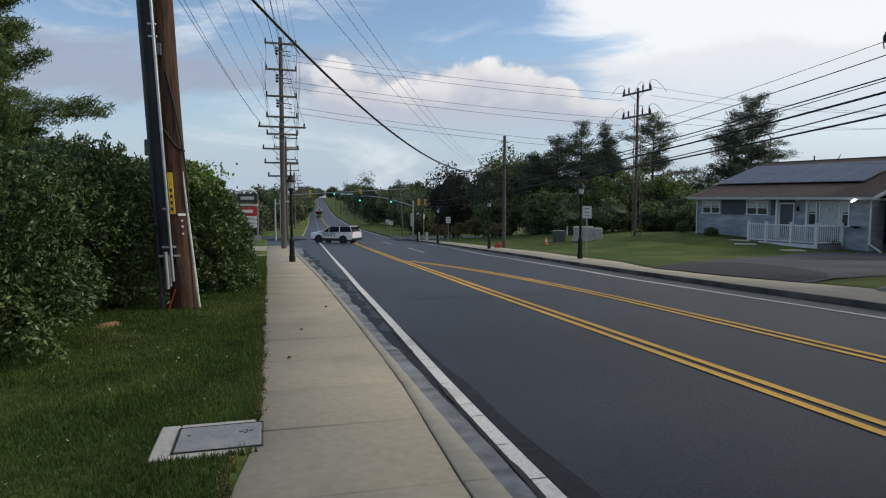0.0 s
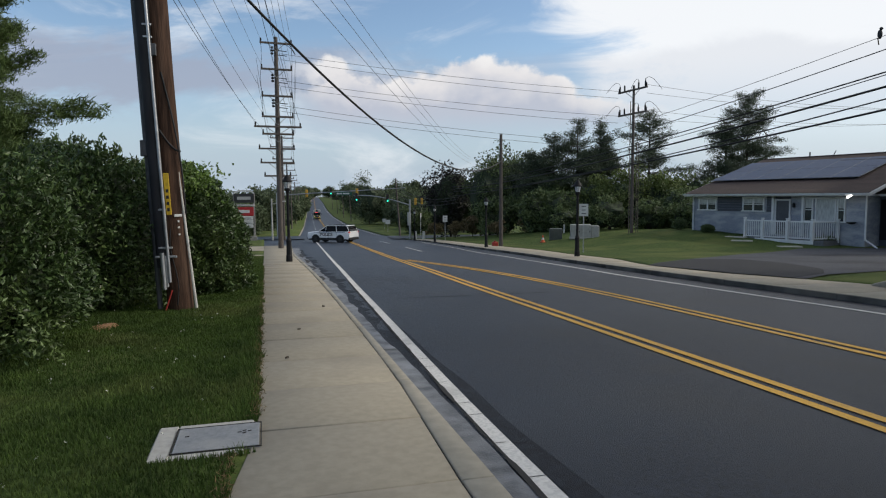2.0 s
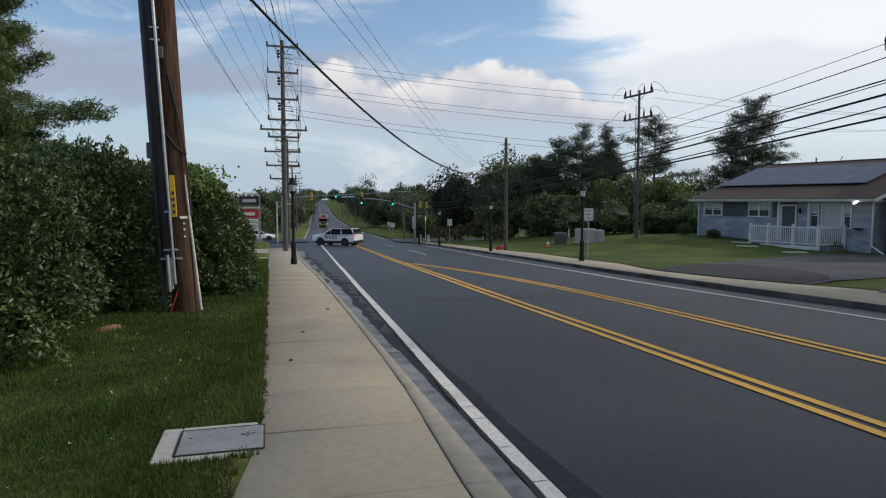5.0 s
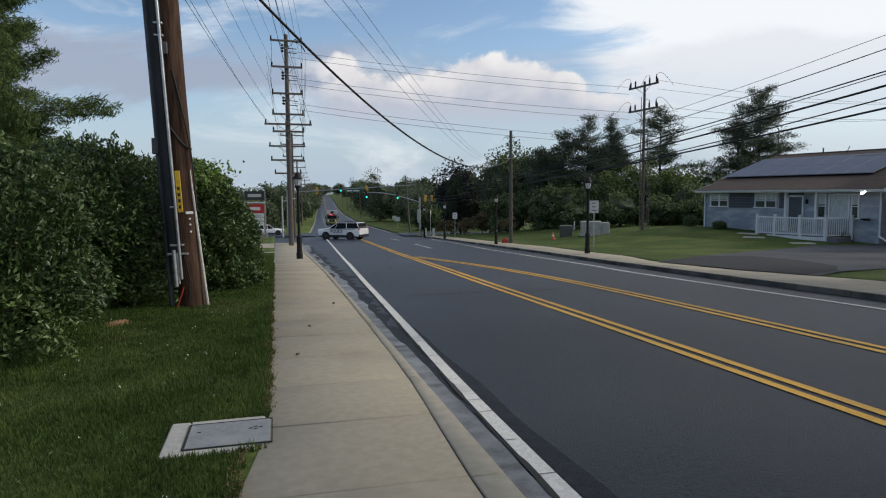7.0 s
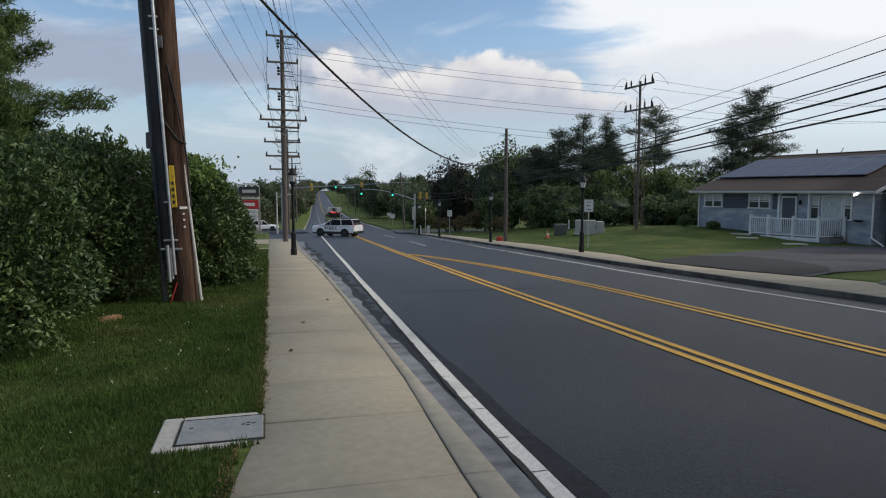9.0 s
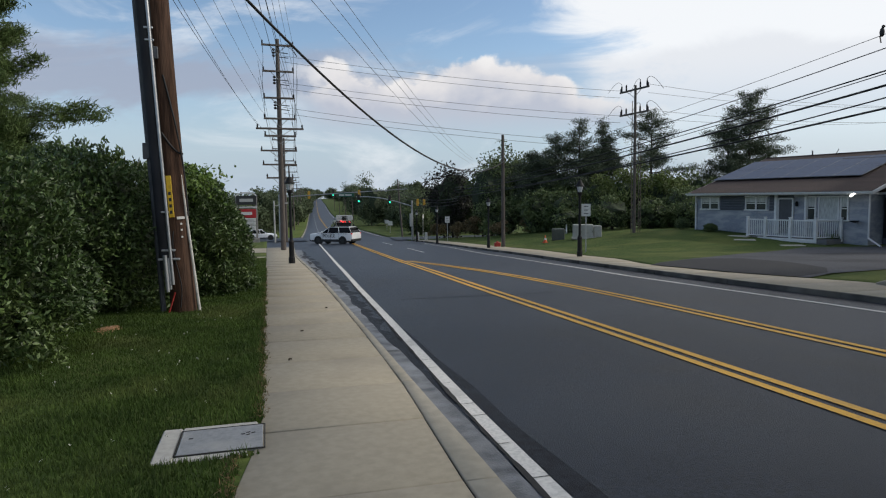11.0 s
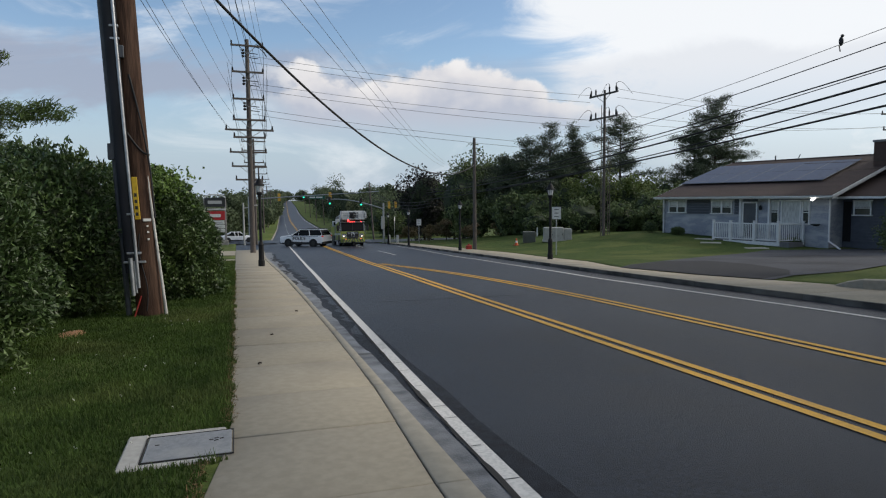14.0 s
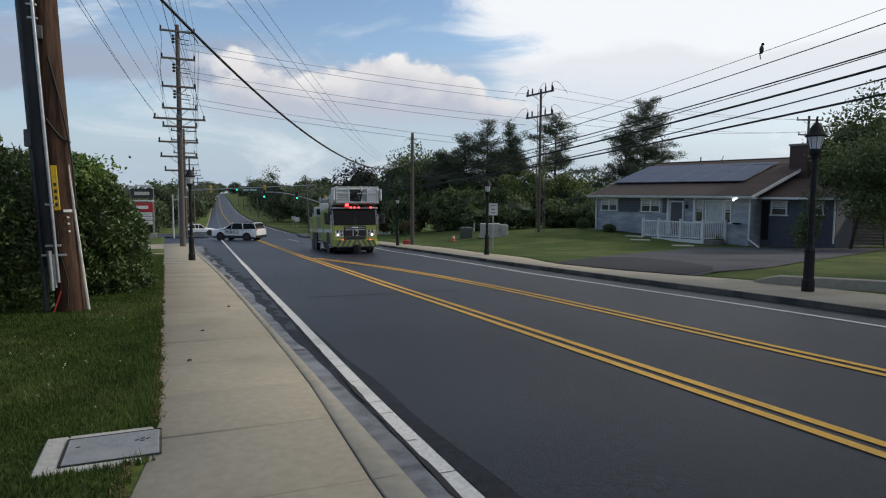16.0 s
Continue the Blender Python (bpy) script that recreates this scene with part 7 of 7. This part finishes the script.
# ladder sections lie over the cab
lad = tbox("ladder_base", (-4.9, 0, 2.72), (7.2, 0.9, 0.12), "truck_white", 0.02)
for s in (-1, 1):
    for z in (2.75, 3.22):
        tbox("ladder_chord", (-4.8, s * 0.52, z), (7.4, 0.10, 0.10), "truck_white", 0.015, parent=lad)
    for k in range(10):
        tbox("ladder_web", (-1.5 - 0.7 * k, s * 0.52, 2.98), (0.66, 0.05, 0.06), "truck_white", 0.0, (0, 36 if k % 2 else -36, 0), lad)
for k in range(14):
    tbox("rung", (-1.3 - 0.5 * k, 0, 2.8), (0.05, 1.0, 0.05), "chrome", 0.0, parent=lad)
# bucket in front, above the windscreen
bk = tbox("bucket", (-0.55, 0.05, 2.73), (1.5, 2.3, 0.12), "truck_white", 0.03, label="white rescue bucket")
for c, s_ in (((0.10, 0.05, 3.10), (0.05, 2.1, 0.70)), ((-1.25, 0.05, 3.12), (0.07, 2.2, 0.86)), ((-0.55, -1.08, 3.12), (1.4, 0.07, 0.86)), ((-0.55, 1.18, 3.12), (1.4, 0.07, 0.86))):
    tbox("bucket_wall", c, s_, "truck_white", 0.03, parent=bk)
for y, w_, mat in ((-0.72, 0.62, "truck_white"), (-0.05, 0.58, "trim_black"), (0.42, 0.26, "tread"), (0.84, 0.50, "truck_white")):
    tbox("bucket_panel", (0.14, y, 3.10), (0.04, w_, 0.64), mat, 0.012, parent=bk)
for y in (-1.05, -0.38, 0.27, 0.58, 1.12):
    tbox("bucket_post", (0.17, y, 3.14), (0.07, 0.06, 0.86), "truck_white" if abs(y) > 0.5 else "chrome", 0.012, parent=bk)
for z in (3.2, 3.52):
    tbox("bucket_rail", (0.18, 0.05, z), (0.06, 2.3, 0.06), "truck_white", 0.015, parent=bk)
for k in range(5):
    tbox("bucket_slat", (0.17, -0.72, 2.86 + 0.12 * k), (0.02, 0.56, 0.025), "tread", 0.0, parent=bk)
bm = bmesh.new()
rod(bm, (0.2, 0.0, 3.05), (0.55, -0.05, 3.15), 0.085, 0.05, 10)
box(bm, (0.24, 0.0, 2.95), (0.14, 0.36, 0.26), bevel=0.04)
box(bm, (0.24, -0.15, 3.22), (0.1, 0.4, 0.14), (25, 0, 0), 0.03)
rod(bm, (0.22, 0.22, 2.85), (0.26, 0.3, 3.3), 0.035, n=8)
rod(bm, (0.22, -0.28, 3.0), (0.28, 0.1, 3.32), 0.03, n=8)
part("water_monitor", bm, M["trim_black"], truck, "dark water cannon on the bucket")
tbox("side_basket", (-0.3, -1.22, 2.95), (0.9, 0.12, 0.5), "truck_white", 0.02)
tbox("equipment_box", (-3.9, -1.1, 2.55), (0.7, 0.4, 0.5), "truck_white", 0.03)
tbox("equipment_box", (-5.6, -1.2, 2.35), (0.5, 0.5, 0.6), "truck_white", 0.03)
tbox("box_face", (-5.34, -1.2, 2.35), (0.03, 0.3, 0.36), "trim_black", 0.01)
tbox("equipment_box", (-4.8, -0.9, 2.75), (0.6, 0.5, 0.6), "tread", 0.03)
truck_wheels = []
for x, r_ in ((-1.85, 0.52), (-6.95, 0.52), (-8.2, 0.52)):
    for s in (-1, 1):
        bm = bmesh.new()
        rod(bm, (x, s * 1.0, 0.55), (x, s * 1.222, 0.55), 0.64, n=20)
        part("wheel_arch", bm, M["trim_black"], truck)
        truck_wheels.append(wheel(truck, x, s * 1.08, r_, 0.32, "chrome"))

# clutter on the engine: flared bucket sides, ladder tip, hose trays, grab rails, steps, brow lamps
for s in (-1, 1):
    tbox("bucket_flare", (-0.1, 0.05 + s * 1.2, 3.12), (0.8, 0.09, 0.62), "truck_white", 0.03, (0, 0, 8 * s), bk)
    tbox("grab_rail", (-0.36, s * 1.27, 1.6), (0.04, 0.04, 1.0), "chrome", 0.01)
    tbox("brow_lamp", (-0.38, s * 1.05, 2.5), (0.1, 0.16, 0.12), "lens_off", 0.02)
    tbox("cab_step", (-1.0, s * 1.18, 0.42), (0.9, 0.14, 0.22), "tread", 0.02)
    tbox("fender", (-1.85, s * 1.235, 1.14), (1.25, 0.03, 0.10), "chrome", 0.01)
    for k in range(3):
        tbox("hose_tray", (-4.2 - 0.9 * k, s * 0.75, 2.32 + 0.1 * (k % 2)), (0.8, 0.42, 0.34), "trim_black" if k % 2 else "tread", 0.03)
tbox("grille_badge", (-0.272, 0, 1.40), (0.02, 0.32, 0.08), "chrome", 0.0)
tbox("bumper_tray", (-0.02, 0, 0.77), (0.3, 0.9, 0.08), "trim_black", 0.02)
bm = bmesh.new()
rod(bm, (0.0, -0.45, 0.86), (0.0, 0.45, 0.86), 0.10, n=12)
part("hose_reel", bm, M["trim_black"], truck, "coiled dark hose on the bumper")


# ---- what moves ----
def road_pose(x, y, heading, drop=ROAD_DROP, nose=2.0):
    """A vehicle on the road, tilted along its slope."""
    c, s = math.cos(radians(heading)), math.sin(radians(heading))
    a, b = float(land(x, y)) - drop, float(land(x - c * nose, y - s * nose)) - drop
    return pose(x, y, a) @ pose(0, 0, 0, 0, 0, heading) @ pose(0, 0, 0, 0, math.degrees(math.atan2(b - a, nose)), 0)


def spin(wheels, places, radius):
    """Rolls the wheels by the way that the vehicle has gone; places: x and y at each frame."""
    gone = np.concatenate([[0], np.cumsum(np.hypot(*np.diff(np.array(places), axis=0).T))])
    for w in wheels:
        base = w.matrix_local.copy()
        walk(w, [(k / FPS, base @ pose(0, 0, 0, 0, math.degrees(g / radius), 0)) for k, g in enumerate(gone)])


TRUCK = [(0, 20.3, 268), (2, 18.5, 239), (4, 16.3, 209), (6.5, 13.9, 168), (8, 12.75, 143), (9.2, 12.2, 125), (10.4, 11.9, 110), (11.5, 11.75, 97), (12, 11.7, 91), (13, 11.6, 78), (13.5, 11.4, 71.5), (14, 11.2, 64.5), (14.5, 10.85, 57), (15, 10.45, 49), (15.5, 9.95, 41), (16, 9.32, 33.2)]
SEDAN = [(0, -9.0, 93.0), (2.4, -6.0, 93.0), (3.2, -3.6, 93.0), (4.2, -1.9, 93.0), (6.0, -1.1, 93.0), (11.5, -1.0, 93.0), (12.5, -0.4, 93.0), (14, 0.2, 93.0), (14.6, 0.8, 94.0), (15, 1.5, 94.5), (15.5, 2.9, 95.0), (16, 4.2, 95.2)]


def smooth_track(rows, width=9):
    ts = np.arange(0, frame(16.0)) / FPS
    a = np.array(rows, float)
    out = []
    w = np.hanning(width * 2 + 1)
    for k in (1, 2):
        v = np.interp(ts, a[:, 0], a[:, k])
        pad = np.concatenate([v[0] - (v[1] - v[0]) * np.arange(width, 0, -1), v, v[-1] + (v[-1] - v[-2]) * np.arange(1, width + 1)])
        out.append(np.convolve(pad, w / w.sum(), "valid"))
    return np.stack(out, 1)


def motions():
    places = smooth_track(TRUCK)
    rows = []
    for k in list(range(0, len(places) - 1, 6)) + [len(places) - 1]:
        a, b = places[max(k - 12, 0)], places[min(k + 12, len(places) - 1)]
        rows.append((k / FPS, road_pose(*places[k], math.degrees(math.atan2(b[1] - a[1], b[0] - a[0])), nose=8.0)))
    walk(truck, rows)
    spin(truck_wheels, places, 0.52)
    places = smooth_track(SEDAN)
    walk(sedan, [(k / FPS, road_pose(*places[k], 0, drop=-0.012)) for k in list(range(0, len(places) - 1, 6)) + [len(places) - 1]])
    spin(sedan_wheels, places, 0.33)
    walk(far_car, [(t, road_pose(float(yellow_a(y)) - 3.2, y, -94)) for t, y in ((0, 520), (4, 505), (8, 480), (12, 460), (16, 445))])


motions()
